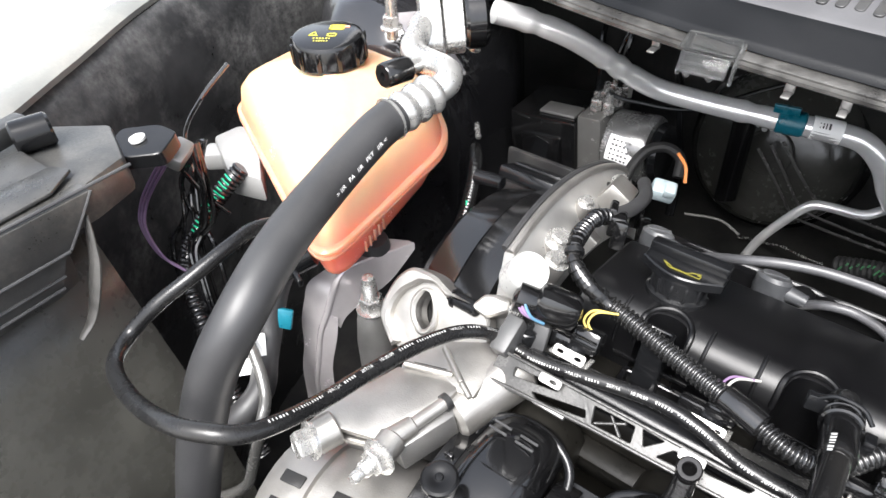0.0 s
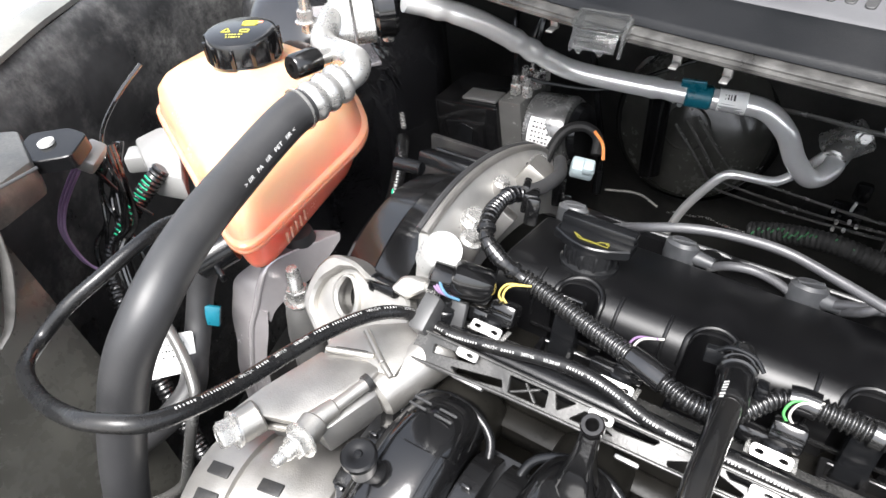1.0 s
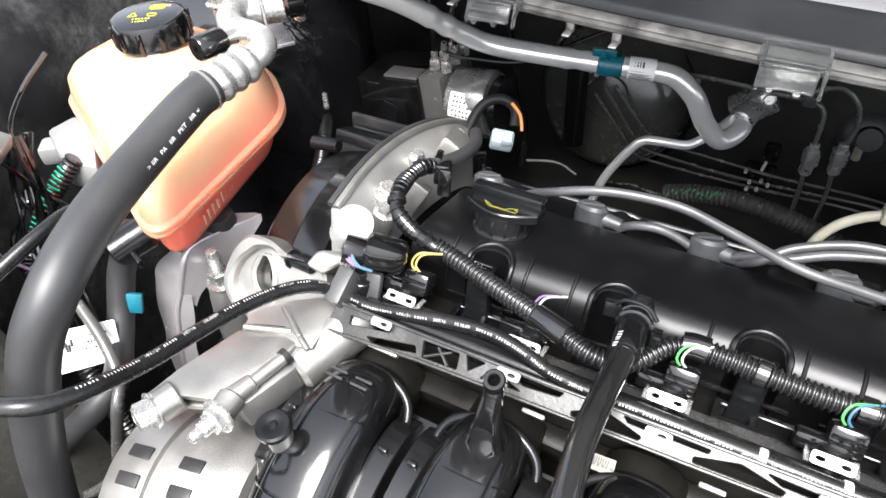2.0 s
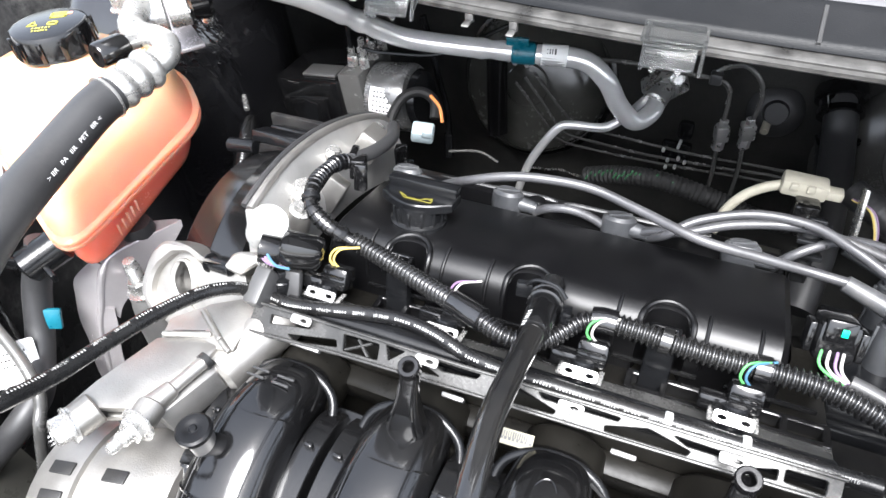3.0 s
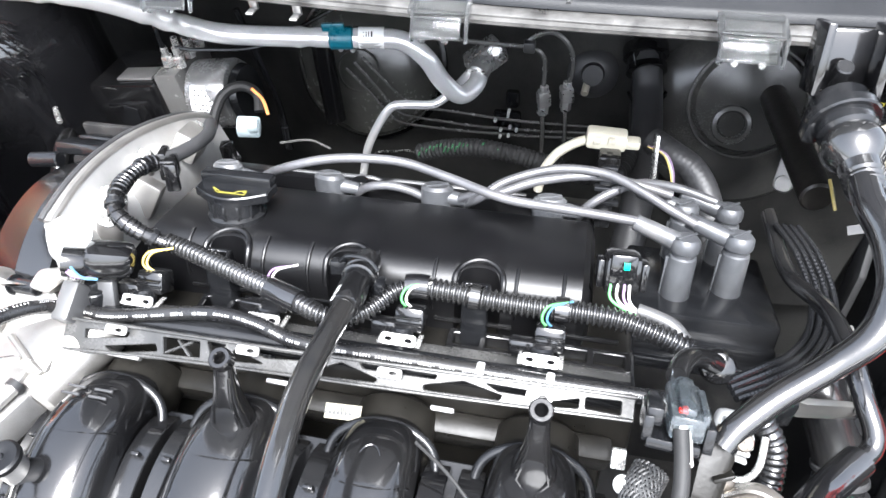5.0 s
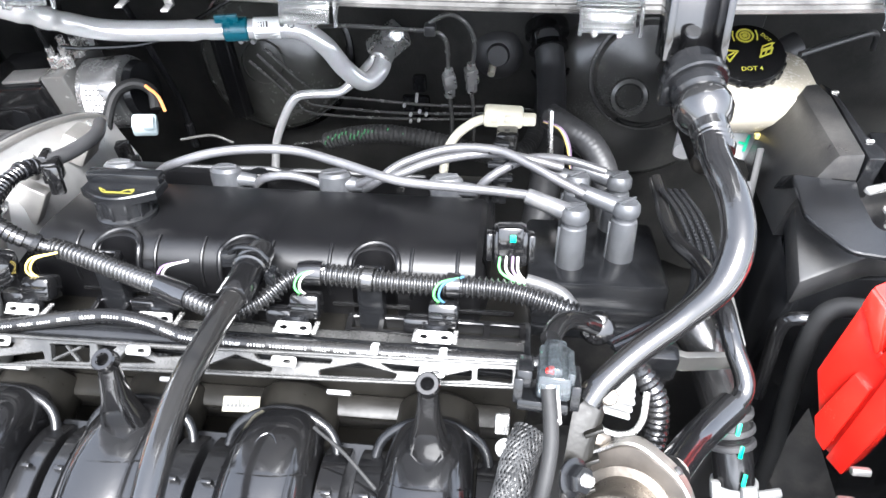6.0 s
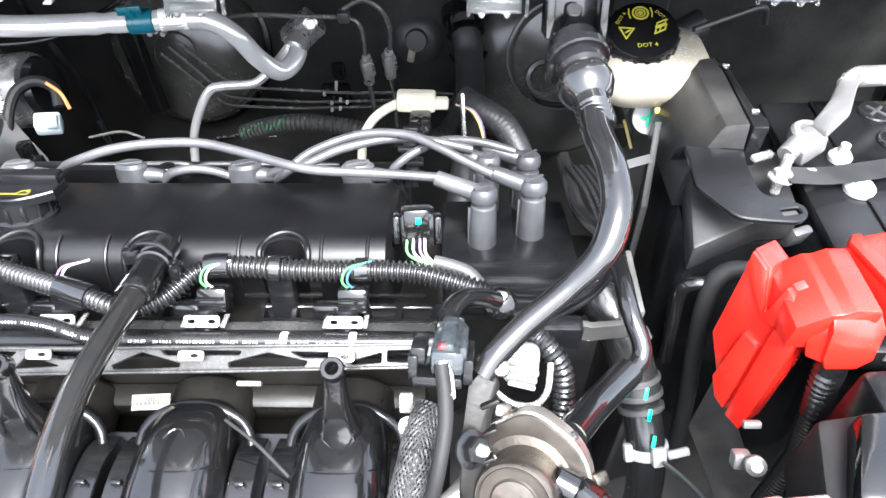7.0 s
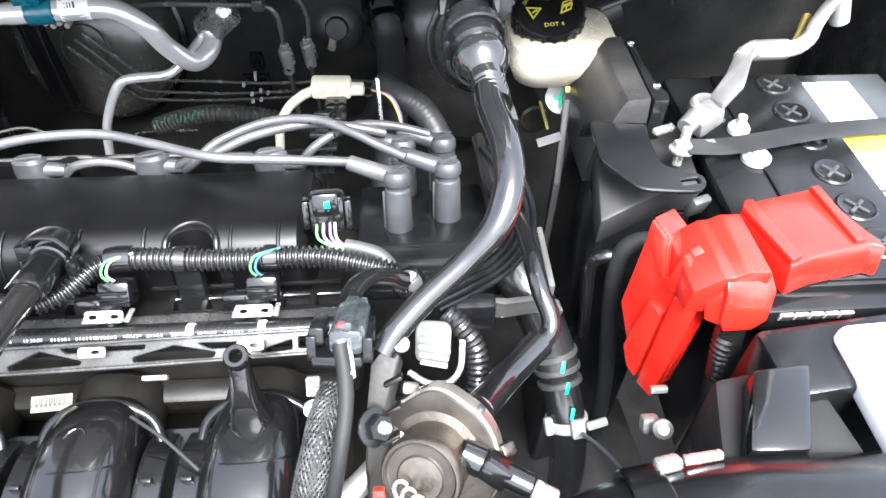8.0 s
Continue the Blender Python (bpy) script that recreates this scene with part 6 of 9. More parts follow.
sweep(g, APIPE, pipe_radius, 24, 0.0025)
part("tube", g, PIPE, ap)
d = Vector((0.058, 0.013, -0.003)).normalized()
g = bmesh.new()
rod(g, Vector((-0.0925, 0.593, 0.880)), Vector((-0.0925, 0.593, 0.880)) + d * 0.024, 0.0114, 0.0112, 22)
box(g, (-0.086, 0.590, 0.893), (0.022, 0.004, 0.008), 0.001, (0, 0, 10))
part("teal_tape", g, TEAL, ap, "teal plastic tape")
g = bmesh.new()
c = Vector((-0.0925, 0.593, 0.880)) + d * 0.029
rod(g, c, c + d * 0.025, 0.0104, 0.0104, 22, 0.0002)
part("paper_tag", g, LABEL, ap, "white paper tag")
g = bmesh.new()
rnd = random.Random(4)
t = bars(bmesh.new(), 4, 0.010, 0.006, rnd, 0.4)
merge(g, t, Matrix.Translation(c + d * 0.012 + Vector((0.0, -0.0075, 0.0075))) @ Euler((radians(45), 0, radians(12))).to_matrix().to_4x4())
part("tag_print", g, INK, ap)
g = bmesh.new()
box(g, (0.050, 0.676, 0.824), (0.042, 0.022, 0.030), 0.004, (10, -38, 10))
rod(g, (0.044, 0.650, 0.816), (0.050, 0.672, 0.824), 0.0125)
hexbolt(g, (0.062, 0.666, 0.838), (0.2, -0.9, 0.35), 0.010, 0.007)
part("end_flange", g, MACHINED, ap)
g = bmesh.new()
sweep(g, [(-0.084, 0.606, 0.70), (-0.072, 0.602, 0.742), (-0.055, 0.602, 0.777), (-0.041, 0.606, 0.796), (-0.028, 0.609, 0.799), (0.000, 0.618, 0.796), (0.012, 0.626, 0.799), (0.024, 0.636, 0.808), (0.040, 0.664, 0.818)], 0.0048, 14, 0.004)
solid("liquid_pipe", g, PIPE, "thin bare aluminium pipe below the air conditioning pipe", "pipe")

# ---- second rubber hose, clip, teal sticker, silver pipe and paper tag low by the wing ----
h2 = thing("coolant_hose", "black rubber coolant hose with a teal sticker", "hose", (-0.34, 0.2, 0.6))
H2 = [(-0.330, 0.222, 0.875), (-0.336, 0.214, 0.855), (-0.342, 0.205, 0.833), (-0.340, 0.190, 0.806), (-0.330, 0.172, 0.790), (-0.312, 0.150, 0.785), (-0.318, 0.125, 0.770), (-0.362, 0.105, 0.720), (-0.44, 0.09, 0.62), (-0.50, 0.08, 0.50)]
g = bmesh.new()
sweep(g, H2, 0.0105, 18, 0.005)
part("tube", g, RUBBER, h2)
g = bmesh.new()
box(g, (-0.3290, 0.1972, 0.815), (0.014, 0.004, 0.017), 0.001, (-20, 10, 30))
part("sticker", g, TEAL, h2, "teal sticker")
clampp = thing("spring_clamp", "black spring clamp on the tank's hose stub", "clamp", (-0.322, 0.212, 0.855))
g = bmesh.new()
rod(g, (-0.334, 0.204, 0.862), (-0.318, 0.230, 0.871), 0.0135, None, 22)
part("band", g, PLASTIC, clampp)
g = bmesh.new()
box(g, (-0.343, 0.200, 0.868), (0.012, 0.004, 0.010), 0.001, (0, 20, 30))
box(g, (-0.312, 0.207, 0.862), (0.014, 0.004, 0.008), 0.001, (0, 10, -20))
part("ear", g, PLASTIC, clampp)
pl = thing("paper_tag", "white paper tag with printed squares on a hose", "label", (-0.340, 0.153, 0.79))
PM = Matrix.Translation((-0.340, 0.153, 0.803)) @ Euler((radians(62), radians(8), radians(52))).to_matrix().to_4x4()
g = bmesh.new()
plate(g, rounded([(-0.024, -0.017), (0.024, -0.015), (0.024, 0.017), (-0.024, 0.017)], 0.002, 2), 0.0008, PM, chamfer=0.0001)
part("paper", g, LABEL, pl)
g = bmesh.new()
rnd = random.Random(21)
for ix in range(5):
    for iy in range(5):
        if rnd.random() < 0.6:
            box(g, PM @ Vector((-0.016 + 0.002 * ix, 0.0 + 0.002 * iy, 0.001)), (0.0018, 0.0018, 0.0004), 0, (62, 8, 52))
for k in range(3):
    t = bars(bmesh.new(), 8, 0.018, 0.002, rnd, 0.3)
    merge(g, t, PM @ pose(0.009, 0.009 - 0.005 * k, 0.001))
part("print", g, INK, pl)
g = bmesh.new()
sweep(g, [(-0.352, 0.17, 0.83), (-0.318, 0.158, 0.815), (-0.296, 0.145, 0.80), (-0.286, 0.130, 0.790), (-0.292, 0.116, 0.750), (-0.300, 0.108, 0.72), (-0.328, 0.100, 0.684), (-0.36, 0.095, 0.65)], 0.0045, 12, 0.004)
solid("steel_pipe", g, BRAKEPIPE, "thin bright metal pipe low beside the hose", "pipe")

# ---- conduit with green paint, wires, headlamp housing ----
gc = thing("ribbed_conduit", "black ribbed conduit splashed with green paint", "conduit", (-0.45, 0.22, 0.80))
g = bmesh.new()
GC = [(-0.435, 0.262, 0.880), (-0.445, 0.240, 0.861), (-0.450, 0.220, 0.842), (-0.456, 0.200, 0.815), (-0.445, 0.185, 0.79), (-0.40, 0.165, 0.74), (-0.35, 0.15, 0.66)]
sweep(g, GC, ribbed(0.0085, 0.0042, 0.0012), 14, 0.0009)
part("tube", g, CONDUIT, gc)
line, total = spline(GC, 0.0042)
rnd = random.Random(2)
for k in range(3, 17):
    i = k
    t0 = (line[i + 1] - line[i]).normalized()
    g = bmesh.new()
    side = Vector((0.5, -0.45, 0.75))
    side = (side - t0 * side.dot(t0)).normalized()
    sw = t0.cross(side)
    w = 0.9 if k < 12 else 0.4
    pts = [line[i] + (side * math.cos(a) + sw * math.sin(a)) * 0.0084 for a in [(-0.6 + 0.3 * j) * w + rnd.uniform(-0.3, 0.3) for j in range(5)]]
    sweep(g, sorted(pts, key=lambda q: q.dot(sw)), 0.0007, 6, 0.002)
    part("paint_mark", g, GREENPAINT, gc, "green paint mark")
for k, (w, off) in enumerate(((PURPLEWIRE, 0.0), (PURPLEWIRE, 0.004), (PURPLEWIRE, 0.008))):
    g = bmesh.new()
    sweep(g, [(-0.440 + off, 0.205, 0.925), (-0.470 + off, 0.197, 0.890), (-0.486 + off, 0.190, 0.865), (-0.485 + off, 0.182, 0.846), (-0.468 + off, 0.180, 0.824), (-0.446 + off, 0.185, 0.815)], 0.0012, 8, 0.004)
    solid("thin_wire", g, w, "thin purple wire behind the headlamp", "wire", group="thin wires by the headlamp")
for pts in ([(-0.44, 0.205, 0.93), (-0.445, 0.215, 0.90), (-0.44, 0.225, 0.87), (-0.43, 0.235, 0.85)], [(-0.475, 0.30, 0.95), (-0.48, 0.27, 0.93), (-0.49, 0.25, 0.90), (-0.47, 0.235, 0.87), (-0.46, 0.22, 0.83)]):
    g = bmesh.new()
    sweep(g, pts, 0.0019, 10, 0.004)
    solid("taped_cable", g, SHINYHOSE, "black taped cable on the inner wing", "cable", group="taped cables by the wing")

rnd = random.Random(41)
for k in range(7):
    a = Vector((-0.425 - 0.006 * k, 0.215 + 0.006 * k, 0.93 - 0.004 * k))
    b = Vector((-0.452 + rnd.uniform(-0.02, 0.02), 0.20 + rnd.uniform(-0.01, 0.02), 0.815))
    mid = (a + b) / 2 + Vector((rnd.uniform(-0.03, 0.02), rnd.uniform(-0.015, 0.015), rnd.uniform(-0.02, 0.02)))
    g = bmesh.new()
    sweep(g, [a, a.lerp(mid, 0.5) + Vector((rnd.uniform(-0.01, 0.01), 0, 0.004)), mid, mid.lerp(b, 0.5) + Vector((rnd.uniform(-0.01, 0.01), 0, 0)), b, b + Vector((0.03, -0.02, -0.08))], rnd.uniform(0.0012, 0.0026), 8, 0.004)
    solid("thin_cable", g, SHINYHOSE, "thin shiny black cable on the inner wing", "cable", group="thin cables by the headlamp")

hl = thing("headlamp", "dusty black headlamp housing beside the wing", "headlamp", (-0.44, 0.06, 0.86))
g = bmesh.new()
prism(g, [(-0.402, -0.10, 0.950), (-0.408, 0.130, 0.953), (-0.420, 0.166, 0.951), (-0.470, 0.186, 0.950), (-0.520, 0.150, 0.949), (-0.560, 0.00, 0.949), (-0.56, -0.10, 0.949)], (0, 0, -0.03), 0.004)
prism(g, [(-0.414, -0.10, 0.935), (-0.418, 0.090, 0.935), (-0.424, 0.110, 0.935), (-0.50, 0.10, 0.935), (-0.53, -0.10, 0.935)], (0.0, -0.004, -0.06), 0.004)
part("housing", g, LAMPGREY, hl)
g = bmesh.new()
prism(g, [(-0.398, -0.12, 0.956), (-0.398, 0.129, 0.953), (-0.398, 0.102, 0.921), (-0.398, -0.12, 0.922)], (-0.016, 0, 0), 0.0012)
part("upper_side_panel", g, LAMPGREY, hl)
g = bmesh.new()
prism(g, [(-0.401, -0.12, 0.920), (-0.401, 0.100, 0.919), (-0.401, 0.088, 0.896), (-0.401, -0.12, 0.894)], (-0.014, 0, 0), 0.0012)
part("lower_side_panel", g, LAMPGREY, hl)
for z0, y1, z1, x in ((0.958, 0.160, 0.955, -0.400), (0.9212, 0.101, 0.9205, -0.3975), (0.9045, 0.092, 0.9035, -0.4005), (0.8945, 0.088, 0.896, -0.4000)):
    g = bmesh.new()
    sweep(g, [(x, -0.12, z0), (x, 0.0, (z0 + z1) / 2), (x, y1, z1)], 0.0013, 8, 0.01)
    part("edge_bead", g, GREYPLASTIC, hl)
g = bmesh.new()
sweep(g, [(-0.3978, 0.129, 0.953), (-0.3978, 0.116, 0.937), (-0.3978, 0.102, 0.921)], 0.0011, 8, 0.004)
part("edge_bead", g, GREYPLASTIC, hl)
g = bmesh.new()
sweep(g, [(-0.400, 0.120, 0.937), (-0.399, 0.116, 0.920), (-0.398, 0.110, 0.900), (-0.398, 0.094, 0.866), (-0.398, 0.080, 0.853)], lambda s, n: 0.0022 + 0.0034 * math.sin(math.pi * s / n), 10, 0.003, 0.4)
part("frayed_tape", g, DUSTYMETAL, hl, "frayed grey tape end")
g = bmesh.new()
box(g, (-0.448, 0.03, 0.9535), (0.050, 0.19, 0.006), 0.002, (0, 3, 2))
box(g, (-0.494, 0.085, 0.960), (0.016, 0.12, 0.016), 0.004, (0, 0, 12))
part("top_ridge", g, LAMPGREY, hl)
g = bmesh.new()
prism(g, [(-0.4060, 0.040, 0.9545), (-0.4100, 0.110, 0.9545), (-0.4250, 0.132, 0.9545), (-0.4400, 0.126, 0.9545), (-0.4420, -0.060, 0.9545), (-0.4060, -0.060, 0.9545)], (0, 0, 0.003), 0.0012)
part("raised_panel", g, LAMPGREY, hl)
g = bmesh.new()
rod(g, (-0.486, 0.125, 0.962), (-0.478, 0.150, 0.962), 0.012)
part("adjuster", g, PLASTIC, hl)
g = bmesh.new()
plate(g, rounded([(-0.026, -0.018), (0.020, -0.018), (0.026, 0.006), (0.010, 0.018), (-0.020, 0.018)], 0.006, 3), 0.012, pose(-0.433, 0.188, 0.936, 6, -4, 40))
part("fixing_ear", g, PLASTIC, hl)
g = bmesh.new()
lathe(g, [(0, 0), (0.0060, 0), (0.0060, 0.002), (0.0034, 0.003), (0.0026, 0.0015), (0, 0.0015)], pose(-0.435, 0.186, 0.948, 6, -4, 0), 20)
part("washer", g, WHITE, hl, "bright washer")
g = bmesh.new()
box(g, (-0.425, 0.207, 0.928), (0.014, 0.024, 0.014), 0.003, (10, 30, 30))
rod(g, (-0.424, 0.200, 0.934), (-0.417, 0.192, 0.942), 0.005)
part("bracket_clip", g, ALUDARK, hl)

# dusty liner of the wheel arch below the headlamp
g = bmesh.new()
rows = []
for k in range(12):
    y = -0.24 + 0.034 * k
    b = 0.006 * math.sin(k * 1.3)
    rows.append([Vector((-0.425 - 0.10 * max(0, (k - 9) / 6) + b, y, 0.885 - 0.004 * k * 0.2)), Vector((-0.405 + b - 0.09 * max(0, (k - 9) / 6), y, 0.83)), Vector((-0.372 + b - 0.05 * max(0, (k - 9) / 6), y, 0.74)), Vector((-0.352 - b, y, 0.62)), Vector((-0.345, y, 0.45)), Vector((-0.36, y, 0.45)), Vector((-0.367 - b, y, 0.62)), Vector((-0.39 + b, y, 0.74)), Vector((-0.44, y, 0.83)), Vector((-0.46, y, 0.885))])
loft(g, rows)
solid("wheel_arch_liner", g, LINER, "dusty black wheel arch liner with splash marks", "liner", kind="structure", sharp=60)

# ---- cowl clips and grille slots ----
for x, y, w, roll in ((-0.108, 0.386, 0.033, 4), (0.070, 0.372, 0.033, 2), (0.238, 0.370, 0.034, -1), (0.40, 0.382, 0.034, -4)):
    ck = thing("cowl_clip", "scuffed clear plastic clip hanging from the cowl lip", "clip", (x, y, 1.005), group="clips along the cowl lip")
    CK = pose(x, y, 1.0150, 0, 0, roll)
    g = bmesh.new()
    plate(g, rounded([(-w / 2, -0.004), (w / 2, -0.004), (w / 2, 0.015), (-w / 2, 0.015)], 0.002, 2), 0.0020, CK @ pose(0, 0, 0.0068, 10), chamfer=0.0004)
    part("roof", g, CLEAR, ck)
    for sx in (-1, 1):
        g = bmesh.new()
        plate(g, [(-0.010, -0.007), (-0.0075, -0.007), (-0.005, -0.002), (0.014, 0.004), (0.014, 0.0095), (-0.004, 0.0070)], 0.0020, CK @ pose(sx * (w / 2 - 0.001) + 0.001, 0, 0, 90, 0, 90), chamfer=0.0004)
        part("side", g, CLEAR, ck)
    g = bmesh.new()
    box(g, CK @ Vector((0, -0.0068, 0.0002)), (w * 0.88, 0.0020, 0.0125), 0.0007, (-38, 0, roll))
    for k in range(3):
        box(g, CK @ Vector((0, -0.0045 - 0.0035 * k, 0.0050 - 0.0042 * k)), (w * 0.8, 0.0022, 0.0016), 0.0005, (-38, 0, roll))
    part("tongue", g, CLEAR, ck)
    for sx in (-1, 1):
        g = bmesh.new()
        p = CK @ Vector((sx * w * 0.2, -0.0125, -0.0045))
        rod(g, p, p + Vector((0, -0.0022, 0.0017)), 0.0019, None, 10)
        part("stud", g, CLEAR, ck)
for k in range(50):
    x = -0.26 + 0.0108 * k
    j = min(range(len(plan)), key=lambda q: abs(plan[q][0] - x))
    g = bmesh.new()
    plate(g, rounded([(-0.0032, -0.030), (0.0032, -0.030), (0.0032, 0.030), (-0.0032, 0.030)], 0.003, 3), 0.0020, pose(x, plan[j][1] + 0.080, 1.0434, 16.5, 0, -6), chamfer=0.0004)
    part("slot", g, INK, grille)
for x in (0.142, 0.407):
    g = bmesh.new()
    j = min(range(len(plan)), key=lambda q: abs(plan[q][0] - x))
    plate(g, [(-0.0012, 0.0), (0.0012, 0.0), (0.0022, 0.03), (-0.0002, 0.03)], 0.0022, pose(x, plan[j][1] + 0.004, 1.0200, 16, 0, 0), chamfer=0.0004)
    part("joint", g, INK, cowl)
for x, y in ((-0.153, 0.412), (-0.062, 0.398), (-0.03, 0.394)):
    g = bmesh.new()
    box(g, (x, y + 0.010, 1.002), (0.006, 0.0025, 0.008), 0.0008)
    box(g, (x, y + 0.005, 0.999), (0.005, 0.009, 0.0014), 0.0005)
    solid("spring_clip", g, ALUDARK, "small bent metal clip under the cowl lip", "clip", group="spring clips under the cowl lip")

# ---- strut tower with brushed seam sealer ----
g = bmesh.new()
rings = []
for r, z in ((0.128, 0.55), (0.122, 0.80), (0.117, 0.88), (0.108, 0.915), (0.09, 0.935), (0.05, 0.942), (0.01, 0.943)):
    rings.append([Vector((-0.478 + (r + 0.0025 * math.sin(9 * a) + 0.0015 * math.sin(23 * a + z * 40)) * math.cos(a), 0.560 + (r + 0.0025 * math.sin(9 * a)) * math.sin(a), z)) for a in [2 * math.pi * k / 64 for k in range(64)]])
loft(g, rings)
solid("strut_tower", g, SEALER, "black strut tower brushed with shiny seam sealer", "strut tower", kind="structure", sharp=60)
g = bmesh.new()
rnd = random.Random(6)
for k in range(240):
    a = rnd.uniform(-1.15, -0.45)
    z = rnd.uniform(0.865, 0.925)
    r = 0.1185 if z < 0.88 else 0.1185 - (z - 0.88) * 0.26
    p = Vector((-0.478 + r * math.cos(a), 0.56 + r * math.sin(a), z))
    q = p + Vector((rnd.uniform(0.004, 0.010), rnd.uniform(0.0, 0.006), rnd.uniform(-0.014, 0.002)))
    sweep(g, [p, (p + q) / 2 + Vector((0, 0, 0.001)), q], rnd.uniform(0.0006, 0.0014), 6, 0.003, flat=0.5)
ob = solid("sealer_bristles", g, SEALER, "shiny brush marks in the black sealer", "brush marks", kind="stuff")
g = bmesh.new()
rod(g, (-0.352, 0.492, 0.838), (-0.340, 0.478, 0.832), 0.0028, None, 10)
solid("weld_stud", g, STEEL, "small bare weld stud on the strut tower", "stud")
# ribbed black conduit from the tower to the belt cover
g = bmesh.new()
sweep(g, [(-0.36, 0.50, 0.80), (-0.325, 0.452, 0.822), (-0.30, 0.41, 0.823), (-0.285, 0.375, 0.815), (-0.28, 0.34, 0.80), (-0.29, 0.30, 0.77)], ribbed(0.0072, 0.0040, 0.0011), 14, 0.0009)
solid("ribbed_conduit", g, CONDUIT, "black ribbed conduit behind the belt cover", "conduit")
for k in range(9):
    g = bmesh.new()
    c = Vector((-0.291, 0.39, 0.826)) + Vector((0.006, -0.019, -0.010)) * (k * 0.35 + rnd.uniform(-0.1, 0.1))
    rod(g, c, c + Vector((0.003, -0.006, -0.003)), 0.0011, None, 6)
    solid("paint_fleck", g, GREENPAINT, "green paint fleck on black conduit", "paint mark", group="green paint flecks")

# ---- brake pressure unit ----
ab = thing("abs_unit", "black and grey brake pressure unit with a label", "brake unit", (-0.26, 0.56, 0.77))
g = bmesh.new()
box(g, (-0.291, 0.560, 0.815), (0.078, 0.075, 0.072), 0.005, (0, -6, 0))
box(g, (-0.290, 0.521, 0.812), (0.046, 0.006, 0.040), 0.002, (0, -6, 0))
part("control_box", g, GLOSS, ab)
g = bmesh.new()
plate(g, [(-0.012, -0.014), (0.010, -0.016), (0.012, 0.012), (-0.002, 0.016)], 0.0006, pose(-0.292, 0.5175, 0.815, 90, 0, 0) @ pose(0, 0, 0), chamfer=0.0001)
part("faded_mark", g, PLASTIC, ab)
g = bmesh.new()
box(g, (-0.280, 0.540, 0.8545), (0.040, 0.022, 0.003), 0.001, (0, -6, 0))
part("bright_plate", g, ALUDARK, ab, "bright metal plate")
g = bmesh.new()
box(g, (-0.240, 0.562, 0.822), (0.026, 0.070, 0.082), 0.003, (0, -6, 0))
part("valve_block", g, BRAKEPIPE, ab)
g = bmesh.new()
lathe(g, [(0, 0), (0.033, 0), (0.035, 0.002), (0.035, 0.040), (0.033, 0.044), (0.020, 0.046), (0, 0.046)], axis_pose((-0.226, 0.556, 0.826), (-0.180, 0.556, 0.832)), 36)
part("motor", g, MOTORGREY, ab, "bare grey pump motor")
g = bmesh.new()
lathe(g, [(0, 0.0455), (0.028, 0.0455), (0.030, 0.0480), (0.027, 0.0540), (0, 0.0555)], axis_pose((-0.226, 0.556, 0.826), (-0.180, 0.556, 0.832)), 32)
part("end_cap", g, PLASTIC, ab, "black end cap")
g = bmesh.new()
t = bmesh.new()
rings = []
for sft in (0.006, 0.034):
    rings.append([Vector((-0.226 + sft, 0.556 - 0.0356 * math.cos(a), 0.828 + 0.0356 * math.sin(a))) for a in [0.05 + 0.09 * k for k in range(9)]])
ra, rb = [[t.verts.new(p) for p in r] for r in rings]
for k in range(len(ra) - 1):
    t.faces.new((ra[k], ra[k + 1], rb[k + 1], rb[k]))
merge(g, t)
part("paper_label", g, LABEL, ab, "white printed label")
g = bmesh.new()
rnd = random.Random(14)
for k in range(5):
    a = 0.12 + 0.13 * k
    t = bars(bmesh.new(), 5, 0.020, 0.0022, rnd, 0.35)
    merge(g, t, Matrix.Translation((-0.206, 0.556 - 0.0361 * math.cos(a), 0.828 + 0.0361 * math.sin(a))) @ Euler((radians(90) - a, 0, 0)).to_matrix().to_4x4())
part("label_print", g, INK, ab)
for k, (x, y) in enumerate(((-0.246, 0.545), (-0.233, 0.545), (-0.246, 0.565), (-0.233, 0.565), (-0.246, 0.585), (-0.233, 0.585))):
    g = bmesh.new()
    hexbolt(g, (x, y, 0.863), (0, 0, 1), 0.010, 0.012, False)
    rod(g, (x, y, 0.874), (x, y, 0.884), 0.0035, None, 10)
    part("pipe_nut", g, STEEL, ab)
for k, (x, y) in enumerate(((-0.246, 0.545), (-0.233, 0.565), (-0.246, 0.585))):
    g = bmesh.new()
    sweep(g, [(x, y, 0.88), (x, y, 0.91), (x - 0.01 + 0.01 * k, y + 0.03, 0.95), (x - 0.02, 0.72, 0.97)], 0.0026, 8, 0.006)
    part("brake_pipe", g, PLASTIC, ab)
g = bmesh.new()
sweep(g, [(-0.233, 0.545, 0.884), (-0.215, 0.56, 0.875), (-0.17, 0.60, 0.862), (-0.12, 0.66, 0.872), (-0.08, 0.70, 0.88)], 0.0022, 8, 0.006)
part("brake_pipe", g, PLASTIC, ab)
# plug with the orange wire and the pale blue connector
pb = thing("pale_blue_plug", "pale blue wiring plug with a black loop cable", "plug", (-0.151, 0.50, 0.82))
g = bmesh.new()
box(g, (-0.150, 0.500, 0.832), (0.022, 0.016, 0.016), 0.003, (20, 10, 20))
box(g, (-0.143, 0.496, 0.838), (0.010, 0.012, 0.010), 0.002, (20, 10, 20))
part("shell", g, PALEBLUE, pb)
g = bmesh.new()
sweep(g, [(-0.182, 0.47, 0.812), (-0.186, 0.50, 0.835), (-0.180, 0.520, 0.852), (-0.165, 0.530, 0.857), (-0.150, 0.530, 0.850), (-0.145, 0.518, 0.838)], 0.005, 10, 0.004)
part("loop_cable", g, DULL, pb)
g = bmesh.new()
